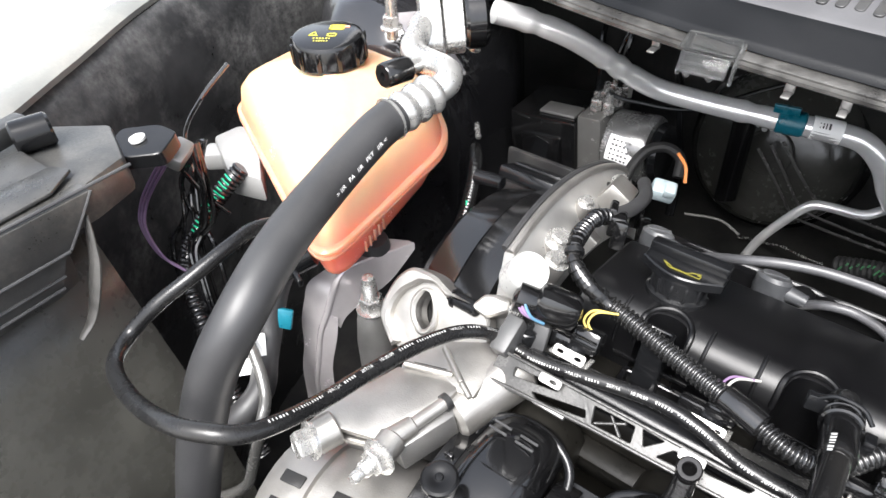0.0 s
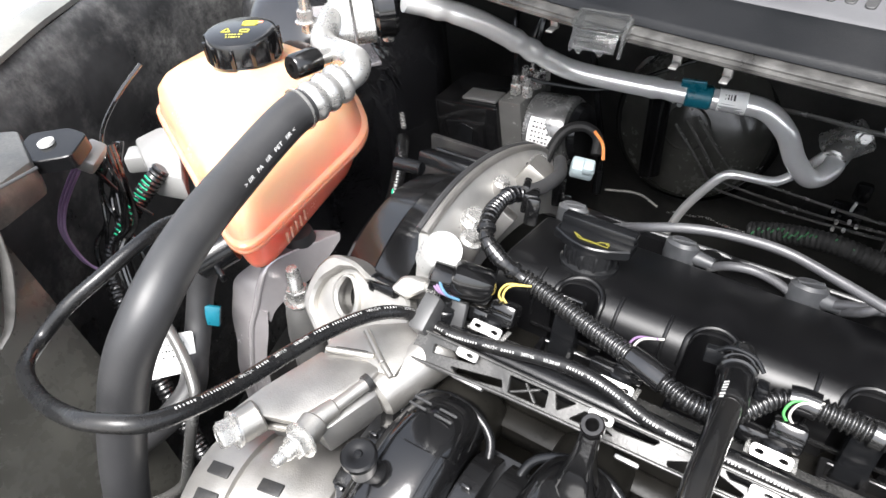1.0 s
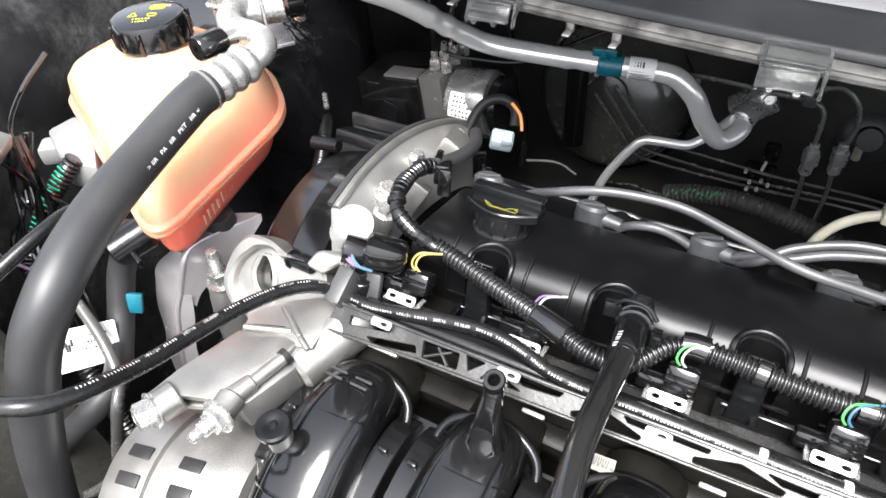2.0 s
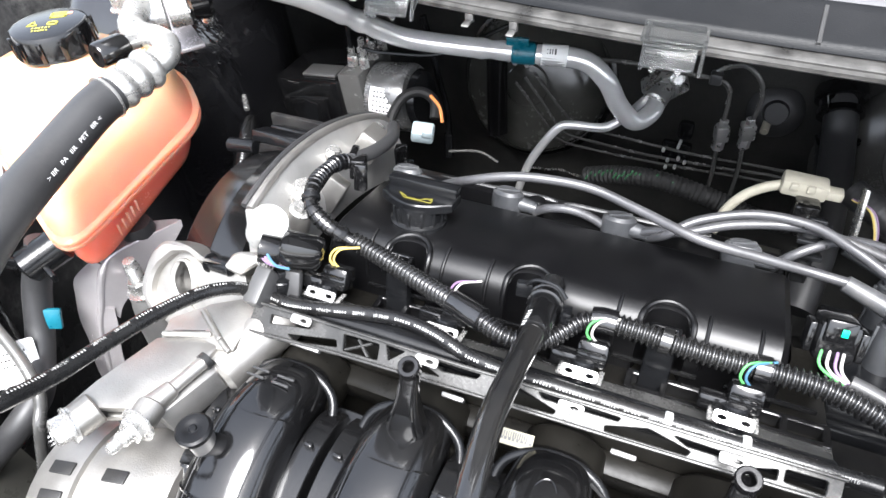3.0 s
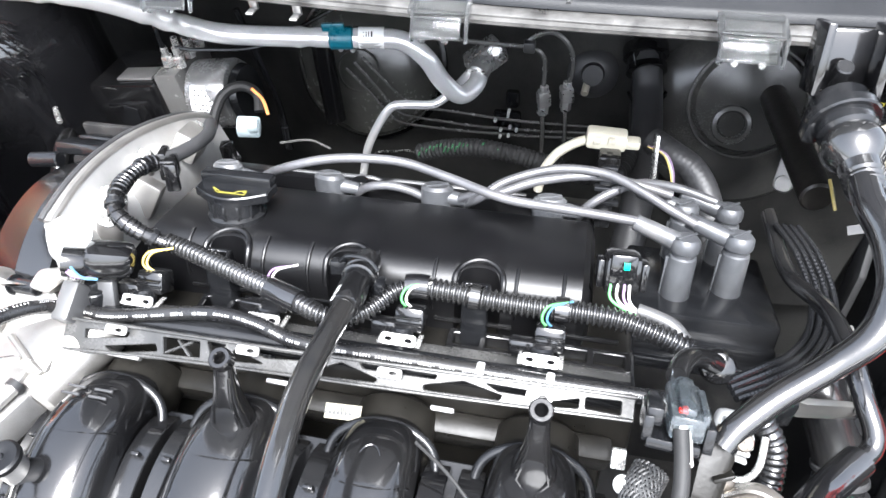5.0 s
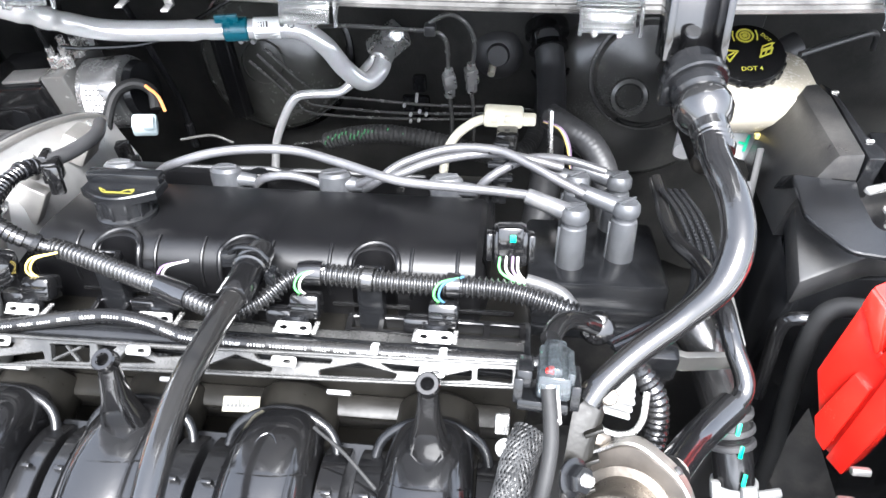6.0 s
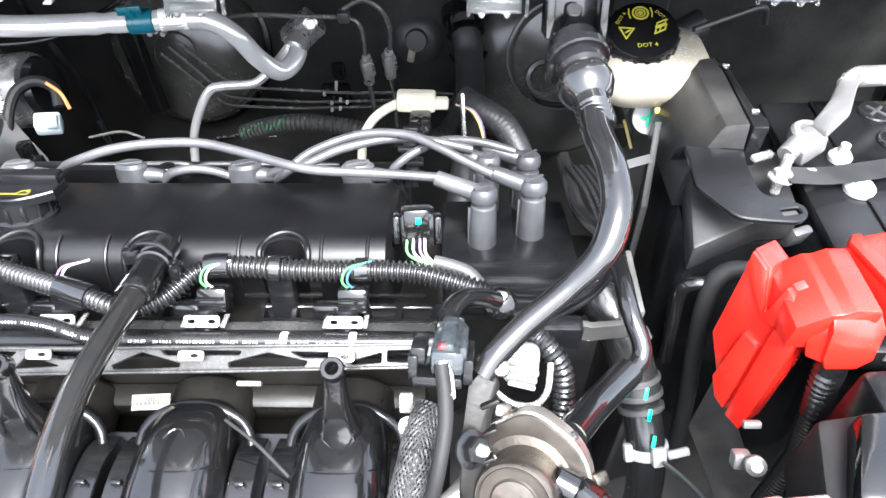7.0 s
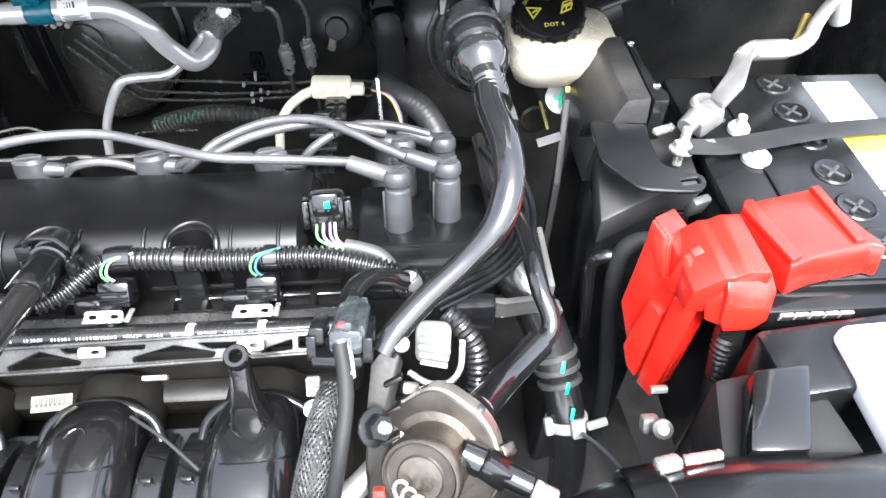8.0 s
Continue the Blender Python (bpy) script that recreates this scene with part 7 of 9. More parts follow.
sweep(g, [(-0.152, 0.526, 0.858), (-0.142, 0.524, 0.848), (-0.138, 0.520, 0.834)], 0.0016, 8, 0.002)
part("orange_wire", g, ORANGEWIRE, pb)
g = bmesh.new()
box(g, (-0.158, 0.468, 0.822), (0.012, 0.012, 0.026), 0.002, (0, 0, 15))
box(g, (-0.148, 0.462, 0.816), (0.010, 0.008, 0.018), 0.002, (0, 0, 15))
solid("harness_clip", g, GLOSS, "glossy black harness clip at the cover's corner", "clip")

# ---- bulkhead: vacuum drum, pipes, grommets, heater hose ----
rdm = thing("round_drum", "large round dusty black drum on the bulkhead", "drum", (-0.105, 0.75, 0.70))
RD = axis_pose((-0.105, 0.75, 0.765), (-0.105, 0.68, 0.790))
g = bmesh.new()
lathe(g, [(0, 0), (0.090, 0), (0.092, 0.004), (0.092, 0.012), (0.089, 0.030), (0.080, 0.045), (0.062, 0.055), (0.035, 0.061), (0, 0.062)], RD, 56)
drs = part("shell", g, DRUMGREY, rdm, sharp=60)
g = bmesh.new()
lathe(g, [(0.0905, 0.006), (0.0965, 0.006), (0.0975, 0.009), (0.0965, 0.012), (0.0905, 0.0125), (0.0905, 0.006)], RD, 64)
part("rolled_rim", g, PLASTIC, rdm, "dark rolled rim")
g = bmesh.new()
lathe(g, [(0.022, 0.0600), (0.025, 0.0625), (0.028, 0.0600)], RD, 40)
part("pressed_ring", g, DRUMGREY, drs)
g = bmesh.new()
sweep(g, [(-0.19, 0.60, 0.90), (-0.178, 0.60, 0.84), (-0.168, 0.60, 0.79), (-0.166, 0.595, 0.74)], 0.0035, 10, 0.006)
rod(g, (-0.1665, 0.597, 0.765), (-0.166, 0.595, 0.735), 0.005)
solid("steel_rod", g, PLASTIC, "thin dark rod in front of the bulkhead", "rod")
g = bmesh.new()
sweep(g, [(-0.130, 0.655, 0.84), (-0.128, 0.652, 0.79), (-0.126, 0.65, 0.74)], 0.012, 14, 0.01, flat=0.5)
solid("cable_strap", g, GLOSS, "shiny black cable strap on the drum", "strap")
for pts in ([(-0.1138, 0.675, 0.7978), (-0.092, 0.675, 0.772), (-0.0721, 0.675, 0.7470), (-0.058, 0.675, 0.7310), (-0.030, 0.675, 0.7270), (0.0288, 0.675, 0.7249), (0.10, 0.675, 0.7262), (0.1799, 0.675, 0.7284), (0.24, 0.67, 0.72)],
            [(-0.1026, 0.675, 0.8063), (-0.080, 0.675, 0.777), (-0.0600, 0.675, 0.7500), (-0.0463, 0.675, 0.7405), (0.0, 0.675, 0.7360), (0.0489, 0.675, 0.7335), (0.12, 0.675, 0.7350), (0.1909, 0.675, 0.7379), (0.25, 0.67, 0.73)],
            [(-0.0918, 0.675, 0.8132), (-0.066, 0.675, 0.782), (-0.0403, 0.675, 0.7570), (-0.020, 0.675, 0.7530), (0.0145, 0.675, 0.7510), (0.0942, 0.675, 0.7460), (0.1894, 0.675, 0.7463), (0.25, 0.67, 0.74)]):
    g = bmesh.new()
    sweep(g, pts, 0.0018, 8, 0.006)
    solid("brake_pipe", g, BRAKEPIPE, "thin dull brake pipe along the bulkhead", "pipe", group="brake pipes along the bulkhead")
clipb = thing("pipe_clip", "black plastic clip with bright studs across the brake pipes", "clip", (0.076, 0.675, 0.72))
for x, z in ((0.0632, 0.7481), (0.0699, 0.7356), (0.0808, 0.7403), (0.0692, 0.7259), (0.0791, 0.7281), (0.0883, 0.7367)):
    g = bmesh.new()
    rod(g, (x, 0.672, z), (x, 0.667, z), 0.0018, None, 10)
    part("stud", g, WHITE, clipb, "bright stud")
g = bmesh.new()
box(g, (0.0786, 0.668, 0.7600), (0.003, 0.003, 0.012), 0.0008, (0, 8, 0))
part("tab", g, WHITE, clipb)
g = bmesh.new()
box(g, (0.076, 0.679, 0.739), (0.032, 0.008, 0.034), 0.003)
box(g, (0.0815, 0.680, 0.772), (0.016, 0.010, 0.022), 0.004)
part("block", g, PLASTIC, clipb)
clipc = thing("pipe_clip", "grey plastic clip below the aluminium pipe", "clip", (-0.105, 0.665, 0.82))
for k in range(4):
    g = bmesh.new()
    rod(g, (-0.118 + 0.007 * k, 0.672, 0.832 - 0.003 * (k % 2)), (-0.118 + 0.007 * k, 0.660, 0.832 - 0.003 * (k % 2)), 0.0028, None, 10)
    part("stud", g, MILKY, clipc)
g = bmesh.new()
box(g, (-0.108, 0.677, 0.832), (0.034, 0.008, 0.012), 0.002)
part("bar", g, PLASTIC, clipc)
for pts, nut in (([(0.119, 0.668, 0.70), (0.119, 0.668, 0.735), (0.116, 0.668, 0.775), (0.1155, 0.67, 0.82), (0.112, 0.67, 0.835), (0.100, 0.67, 0.842), (0.06, 0.668, 0.845), (0.0, 0.666, 0.848), (-0.06, 0.66, 0.846)], (0.117, 0.668, 0.760)), ([(0.144, 0.672, 0.70), (0.144, 0.672, 0.74), (0.141, 0.672, 0.785), (0.145, 0.672, 0.825), (0.138, 0.672, 0.848), (0.122, 0.672, 0.860), (0.106, 0.672, 0.856), (0.095, 0.672, 0.848)], (0.1415, 0.672, 0.765))):
    bp = thing("brake_pipe_riser", "thin bright brake pipe with a hex union", "pipe", (pts[1][0], pts[1][1], 0.70), group="brake pipe risers")
    g = bmesh.new()
    sweep(g, pts, 0.0026, 10, 0.004)
    part("tube", g, BRAKEPIPE, bp)
    g = bmesh.new()
    n = Vector(nut)
    box(g, n + Vector((0, 0, 0.024)), (0.014, 0.014, 0.019), 0.0025, (0, -6, 20))
    hexbolt(g, n + Vector((0, 0, 0.003)), (0.0, 0, 1), 0.011, 0.012, False)
    hexbolt(g, n + Vector((0, 0, 0.032)), (-0.05, 0, 1), 0.009, 0.007, False)
    part("union_nut", g, MACHINED, bp)
g = bmesh.new()
box(g, (0.098, 0.668, 0.845), (0.012, 0.012, 0.012), 0.002)
solid("pipe_joint", g, GREYPLASTIC, "small dark joint where thin brake pipes meet", "joint")
gr = thing("bulkhead_grommet", "round black rubber grommet with a brass stud", "grommet", (0.168, 0.74, 0.74))
g = bmesh.new()
lathe(g, [(0, 0), (0.028, 0), (0.030, 0.006), (0.024, 0.012), (0.014, 0.014), (0.012, 0.022), (0, 0.022)], axis_pose((0.168, 0.752, 0.772), (0.168, 0.70, 0.79)), 28)
part("ring", g, RUBBER, gr)
g = bmesh.new()
rod(g, (0.163, 0.738, 0.766), (0.161, 0.720, 0.761), 0.0045, None, 12)
part("stud", g, CREAM, gr, "brass stud")
hh = thing("heater_hose", "black heater hose with a clamp at the bulkhead", "hose", (0.23, 0.68, 0.70))
g = bmesh.new()
sweep(g, [(0.222, 0.755, 0.812), (0.223, 0.735, 0.812), (0.226, 0.718, 0.800), (0.230, 0.700, 0.780), (0.232, 0.665, 0.765), (0.231, 0.62, 0.752), (0.228, 0.57, 0.73), (0.22, 0.52, 0.70)], 0.0165, 20, 0.006)
part("tube", g, RUBBER, hh)
g = bmesh.new()
lathe(g, [(0, 0), (0.024, 0), (0.025, 0.003), (0.025, 0.014), (0.021, 0.016), (0.020, 0.024), (0.0225, 0.026), (0.0225, 0.032), (0.019, 0.034), (0, 0.034)], axis_pose((0.222, 0.745, 0.814), (0.2285, 0.705, 0.786)), 28)
part("collar", g, GLOSS, hh)
g = bmesh.new()
for k in range(6):
    a = 0.6 * k - 1.2
    box(g, (0.229 + 0.019 * math.sin(a), 0.703 - 0.010 * math.cos(a), 0.784 - 0.008), (0.004, 0.003, 0.012), 0.0008, (30, 0, math.degrees(a)))
part("clamp", g, PLASTIC, hh)
bo = thing("brake_booster", "large round black brake booster on the bulkhead", "brake booster", (0.345, 0.72, 0.60))
g = bmesh.new()
lathe(g, [(0, 0), (0.112, 0), (0.118, 0.004), (0.118, 0.012), (0.112, 0.016), (0.108, 0.022), (0.106, 0.034), (0.095, 0.046), (0.060, 0.054), (0.034, 0.056), (0.030, 0.062), (0, 0.062)], axis_pose((0.335, 0.752, 0.735), (0.332, 0.68, 0.752)), 56)
part("shell", g, BOOSTER, bo)
g = bmesh.new()
lathe(g, [(0.0605, 0.0), (0.0628, 0.0), (0.0636, 0.0015), (0.0628, 0.003), (0.0605, 0.003), (0.0605, 0.0)], axis_pose((0.335, 0.690, 0.785), (0.333, 0.618, 0.805)), 56)
part("front_rim", g, BRAKEPIPE, bo, "bright rolled rim")
g = bmesh.new()
lathe(g, [(0, 0.0), (0.058, 0.0), (0.054, 0.005), (0.030, 0.010), (0.0, 0.012)], axis_pose((0.335, 0.692, 0.785), (0.333, 0.620, 0.805)), 48)
part("front_shell", g, BOOSTER, bo)
g = bmesh.new()
lathe(g, [(0.0125, 0), (0.0190, 0), (0.0200, 0.003), (0.0185, 0.007), (0.0145, 0.008), (0.0125, 0.004), (0.0125, 0)], axis_pose((0.3085, 0.630, 0.7955), (0.302, 0.56, 0.83)), 36)
part("ring", g, BOOSTER, bo)
g = bmesh.new()
sweep(g, [(0.40, 0.68, 0.73), (0.41, 0.66, 0.78), (0.43, 0.65, 0.82), (0.47, 0.66, 0.84)], 0.016, 16, 0.008)
part("vacuum_hose", g, RUBBER, bo)
g = bmesh.new()
box(g, (0.41, 0.70, 0.845), (0.06, 0.04, 0.07), 0.008, (0, 0, 0))
part("top_bracket", g, MATT, bo)
# conduit with faded green marks and the dull wire stay behind the head
g = bmesh.new()
sweep(g, [(0.00, 0.56, 0.775), (0.03, 0.555, 0.788), (0.065, 0.55, 0.796), (0.10, 0.55, 0.792), (0.13, 0.55, 0.785), (0.17, 0.55, 0.775), (0.205, 0.575, 0.765), (0.222, 0.66, 0.755), (0.226, 0.775, 0.75)], ribbed(0.0095, 0.0046, 0.0013), 14, 0.001)
rc = solid("ribbed_conduit", g, DULL, "black ribbed conduit with faded green marks behind the head", "conduit")
rnd = random.Random(31)
for k in range(22):
    u = k / 33
    x = 0.004 + 0.125 * u
    z = 0.7805 + 0.016 * math.sin(math.pi * (0.15 + 0.75 * u)) + rnd.uniform(-0.002, 0.006)
    g = bmesh.new()
    box(g, (x, 0.5450 + rnd.uniform(-0.001, 0.001), z), (0.0014, 0.0012, rnd.uniform(0.003, 0.008)), 0.0003, (0, 20, 0))
    part("paint_mark", g, FADEDGREEN, rc, "faded green paint mark")
# glint of the bulkhead trim's shiny seam edge, built as a bright line
g = bmesh.new()
sweep(g, [(-0.112, 0.728, 0.636), (-0.098, 0.722, 0.645), (-0.080, 0.715, 0.652), (-0.060, 0.705, 0.664), (-0.036, 0.695, 0.668), (-0.012, 0.690, 0.672)], 0.0015, 8, 0.004)
solid("wire_stay", g, STEEL, "bright steel line for the glint of a seam edge on the bulkhead", "wire")
g = bmesh.new()
sweep(g, [(-0.13, 0.515, 0.805), (-0.10, 0.52, 0.808), (-0.08, 0.52, 0.800)], 0.0013, 8, 0.004)
solid("wire_stay", g, BRAKEPIPE, "thin dull wire stay behind the head", "wire")

# cream plug and its cable above the comb
cp = thing("cream_sensor_plug", "cream sensor plug with a cream cable on a bright bracket", "sensor plug", (0.185, 0.50, 0.84))
g = bmesh.new()
box(g, (0.182, 0.502, 0.855), (0.034, 0.018, 0.014), 0.003, (0, 2, 0))
box(g, (0.203, 0.500, 0.854), (0.014, 0.011, 0.008), 0.002)
for dx in (-0.008, 0.004):
    box(g, (0.182 + dx, 0.4925, 0.859), (0.006, 0.004, 0.006), 0.001)
part("shell", g, CREAM, cp)
g = bmesh.new()
sweep(g, [(0.166, 0.502, 0.852), (0.155, 0.502, 0.846), (0.142, 0.502, 0.834), (0.132, 0.502, 0.815), (0.128, 0.503, 0.79)], 0.0042, 12, 0.003)
part("cable", g, CREAM, cp)
g = bmesh.new()
box(g, (0.186, 0.484, 0.842), (0.019, 0.020, 0.022), 0.003, (-10, 0, 0))
box(g, (0.186, 0.474, 0.836), (0.013, 0.008, 0.014), 0.002, (-10, 0, 0))
part("black_plug", g, GLOSS, cp, "glossy black plug")
g = bmesh.new()
box(g, (0.2225, 0.486, 0.848), (0.003, 0.012, 0.044), 0.0008, (-24, 0, 8))
part("bright_tab", g, STEEL, cp)
for k, w in enumerate((YELLOWWIRE, WHITEWIRE, PURPLEWIRE)):
    g = bmesh.new()
    sweep(g, [(0.216, 0.498, 0.854), (0.230 + 0.001 * k, 0.495, 0.849), (0.238 + 0.001 * k, 0.488, 0.836), (0.242, 0.478, 0.82)], 0.0011, 6, 0.003)
    part("wire", g, w, cp)
g = bmesh.new()
sweep(g, [(0.222, 0.530, 0.838), (0.240, 0.514, 0.836), (0.258, 0.502, 0.830), (0.271, 0.486, 0.816), (0.276, 0.470, 0.798), (0.277, 0.452, 0.76)], ribbed(0.0119, 0.0042, 0.0003), 20, 0.0012)
solid("bypass_hose", g, RUBBER, "black rubber hose curving down behind the coil pack", "hose")

# ---- right side: vapour hose, brake reservoir ----
vh = thing("vapour_hose", "shiny black hose with a flared quick connector", "hose", (0.28, 0.25, 0.85))
g = bmesh.new()
VH = [(0.281, 0.318, 1.002), (0.284, 0.297, 0.997), (0.2845, 0.274, 0.995), (0.2885, 0.251, 0.992), (0.2885, 0.231, 0.985), (0.2820, 0.216, 0.974), (0.267, 0.206, 0.961), (0.250, 0.196, 0.950), (0.236, 0.185, 0.941), (0.230, 0.178, 0.935)]
sweep(g, VH, lambda s, n: 0.0072 if s < 0.10 else max(0.0058, 0.0072 - (s - 0.10) * 0.05), 20, 0.003)
part("tube", g, SHINYHOSE, vh)
d0 = (Vector(VH[1]) - Vector(VH[0])).normalized()
P0 = Vector(VH[0]) + d0 * 0.014
g = bmesh.new()
lathe(g, [(0.0, -0.012), (0.010, -0.012), (0.0130, -0.009), (0.0144, -0.004), (0.0142, 0.000), (0.0120, 0.005), (0.0094, 0.008), (0.0092, 0.012)] + [(0.0092 - 0.0012 * (k % 2), 0.013 + 0.0016 * k) for k in range(7)] + [(0.0080, 0.026), (0, 0.026)], axis_pose(P0, P0 + d0), 32)
part("flared_collar", g, SHINYHOSE, vh, "shiny flared collar")
g = bmesh.new()
rod(g, P0 - d0 * 0.034, P0 - d0 * 0.010, 0.0135, 0.0135, 24)
rod(g, P0 - d0 * 0.024, P0 - d0 * 0.018, 0.0165, 0.0165, 24)
box(g, P0 - d0 * 0.022 + Vector((-0.012, 0, -0.006)), (0.008, 0.012, 0.014), 0.002)
part("quick_connector", g, PLASTIC, vh)
g = bmesh.new()
box(g, (0.2785, 0.352, 1.020), (0.026, 0.006, 0.030), 0.002, (-20, 0, 0))
for dx in (-0.0135, 0.0135):
    box(g, (0.2785 + dx, 0.345, 1.024), (0.004, 0.022, 0.034), 0.001, (-20, 0, 0))
part("bracket", g, GLOSS, vh)
g = bmesh.new()
rod(g, (0.278, 0.347, 1.008), (0.278, 0.342, 1.022), 0.0045, None, 12)
part("stud", g, PLASTIC, vh)

br = thing("brake_reservoir", "milky brake fluid reservoir with a black marked cap", "brake reservoir", (0.36, 0.47, 0.85))
CAPM = Matrix.Translation((0.3535, 0.4690, 0.9400)) @ Euler((radians(20), radians(-3), radians(2))).to_matrix().to_4x4() @ Matrix.Scale(0.90, 4)
g = bmesh.new()
rings = []
for z, w, h, dx, dy in ((0.886, 0.046, 0.042, 0, 0), (0.889, 0.056, 0.050, 0, 0), (0.897, 0.062, 0.058, 0, 0), (0.902, 0.078, 0.070, 0.006, 0.004), (0.912, 0.086, 0.076, 0.010, 0.006), (0.920, 0.080, 0.070, 0.008, 0.006), (0.9255, 0.052, 0.050, 0.002, 0.002)):
    rings.append([Vector((0.3575 + dx + q.x, 0.468 + dy + q.y, z)) for q in rounded([(-w / 2, -h / 2), (w / 2, -h / 2), (w / 2, h / 2), (-w / 2, h / 2)], 0.022, 5)])
loft(g, rings)
part("tank", g, RESERVOIR, br)
g = bmesh.new()
box(g, (0.3700, 0.4400, 0.889), (0.006, 0.004, 0.004), 0.001)
part("yellow_tab", g, YELLOWWIRE, br, "yellow tab")
bc = part("cap", lathe(bmesh.new(), [(0, -0.020), (0.0290, -0.020), (0.0300, -0.018), (0.0295, -0.003), (0.0280, -0.0006), (0.0255, 0.0), (0, -0.0004)], CAPM, 48), GLOSS, br, "black screw cap with yellow warning marks")
for k in range(20):
    a = 2 * math.pi * k / 20
    t = bmesh.new()
    box(t, (0.0298 * math.cos(a), 0.0298 * math.sin(a), -0.011), (0.0022, 0.0035, 0.014), 0.0007, (0, 0, math.degrees(a)))
    part("grip", merge(bmesh.new(), t, CAPM), GLOSS, bc)
g = bmesh.new()
M1 = CAPM @ pose(0, 0, 0.0003)
for r in (0.0062, 0.0036):
    stroke(g, [(0.000 + r * math.cos(a), 0.0165 + r * math.sin(a)) for a in [2 * math.pi * k / 18 for k in range(18)]], M1, 0.0014, closed=True)
stroke(g, [(0.0012 * math.cos(a), 0.0165 + 0.0012 * math.sin(a)) for a in [2 * math.pi * k / 6 for k in range(6)]], M1, 0.0018, closed=True)
for sx in (-1, 1):
    stroke(g, [(sx * 0.0088, 0.012), (sx * 0.0095, 0.0165), (sx * 0.0088, 0.021)], M1, 0.0010)
stroke(g, [(-0.0190, 0.0030), (-0.0075, 0.0010), (-0.0150, -0.0085)], M1, 0.0013, closed=True)
stroke(g, [(-0.0145, -0.0025), (-0.0110, -0.0005)], M1, 0.0014)
stroke(g, [(0.0085, -0.0055), (0.0170, -0.0020), (0.0190, 0.0030), (0.0105, 0.0000)], M1, 0.0013, closed=True)
stroke(g, [(0.0105, 0.0015), (0.0185, 0.0045), (0.0195, 0.0080), (0.0120, 0.0050)], M1, 0.0011, closed=True)
stroke(g, [(0.0125, -0.0035), (0.0145, 0.0015)], M1, 0.0010)
part("warning_print", g, YELLOW, bc, "yellow warning symbols")
t = letters("DOT 4", 0.0056)
g = merge(bmesh.new(), t, CAPM @ pose(0.001, -0.0165, 0.0004))
part("lettering", g, YELLOW, bc, "yellow lettering")
for a in (118, 62):
    g = bmesh.new()
    t = letters("DOT 4", 0.0046)
    ar = radians(a)
    merge(g, t, CAPM @ pose(0.0205 * math.cos(ar + (0.45 if a > 90 else -0.45)), 0.0205 * math.sin(ar + (0.45 if a > 90 else -0.45)), 0.0004, 0, 0, a - 90 + (26 if a > 90 else -26)))
    part("lettering", g, YELLOW, bc, "yellow lettering")
g = bmesh.new()
sweep(g, [(0.395, 0.482, 0.932), (0.43, 0.50, 0.934), (0.46, 0.52, 0.93), (0.48, 0.55, 0.90)], 0.0022, 8, 0.004)
solid("thin_cable", g, RUBBER, "thin black cable from the reservoir cap", "cable")
mc = thing("master_cylinder", "aluminium brake master cylinder below the reservoir", "master cylinder", (0.35, 0.46, 0.82))
g = bmesh.new()
rod(g, (0.356, 0.70, 0.795), (0.362, 0.500, 0.815), 0.014, None, 24)
part("bore", g, CASTBROWN, mc)
g = bmesh.new()
plate(g, rounded([(-0.009, -0.022), (0.009, -0.022), (0.013, 0.02), (-0.013, 0.02)], 0.008, 3), 0.008, pose(0.3755, 0.6180, 0.7520, 50, 0, -24))
lathe(g, [(0, 0), (0.0075, 0), (0.0075, 0.010), (0, 0.010)], axis_pose((0.3660, 0.5980, 0.7530), (0.33, 0.45, 0.85)), 18)
part("flange", g, ALUDARK, mc)
g = bmesh.new()
lathe(g, [(0, 0), (0.0132, 0), (0.0132, 0.004), (0, 0.004)], axis_pose((0.371, 0.460, 0.868), (0.36, 0.36, 0.93)), 24)
part("plug", g, MILKY, mc, "milky plug with a green mark")
g = bmesh.new()
box(g, (0.3695, 0.4548, 0.8712), (0.002, 0.002, 0.013), 0.0004, (-30, 15, 0))
box(g, (0.3665, 0.4548, 0.8712), (0.006, 0.002, 0.002), 0.0004, (-30, 15, 0))
part("green_mark", g, GREENPAINT, mc)
g = bmesh.new()
rod(g, (0.376, 0.452, 0.888), (0.398, 0.458, 0.893), 0.0048, None, 14)
hexbolt(g, (0.398, 0.458, 0.893), (1, 0.2, 0.2), 0.011, 0.008)
part("sensor", g, STEEL, mc)
g = bmesh.new()
sweep(g, [(0.364, 0.500, 0.836), (0.366, 0.488, 0.830), (0.369, 0.478, 0.822)], 0.0013, 6, 0.003)
part("yellow_wire", g, YELLOWWIRE, mc)

# ---- flat braided cables and lower hoses between head and battery box ----
for k in range(4):
    g = bmesh.new()
    o = 0.0048 * k
    sweep(g, [(0.300 + o, 0.40, 0.868), (0.310 + o, 0.375, 0.866), (0.316 + o, 0.345, 0.860), (0.311 + o, 0.315, 0.858), (0.294 + o, 0.288, 0.866 - o * 0.5), (0.272 + o * 0.8, 0.265, 0.880 - o), (0.250 + o * 0.6, 0.247, 0.886 - o)], ribbed(0.0021, 0.0030, 0.00028), 8, 0.0008)
    solid("braided_cable", g, PLASTIC, "grey-black braided cable beside the coil pack", "cable", group="braided cables beside the coil pack")
lo = thing("heater_return_hose", "shiny black hose bending down to the gearbox", "hose", (0.30, 0.22, 0.80))
g = bmesh.new()
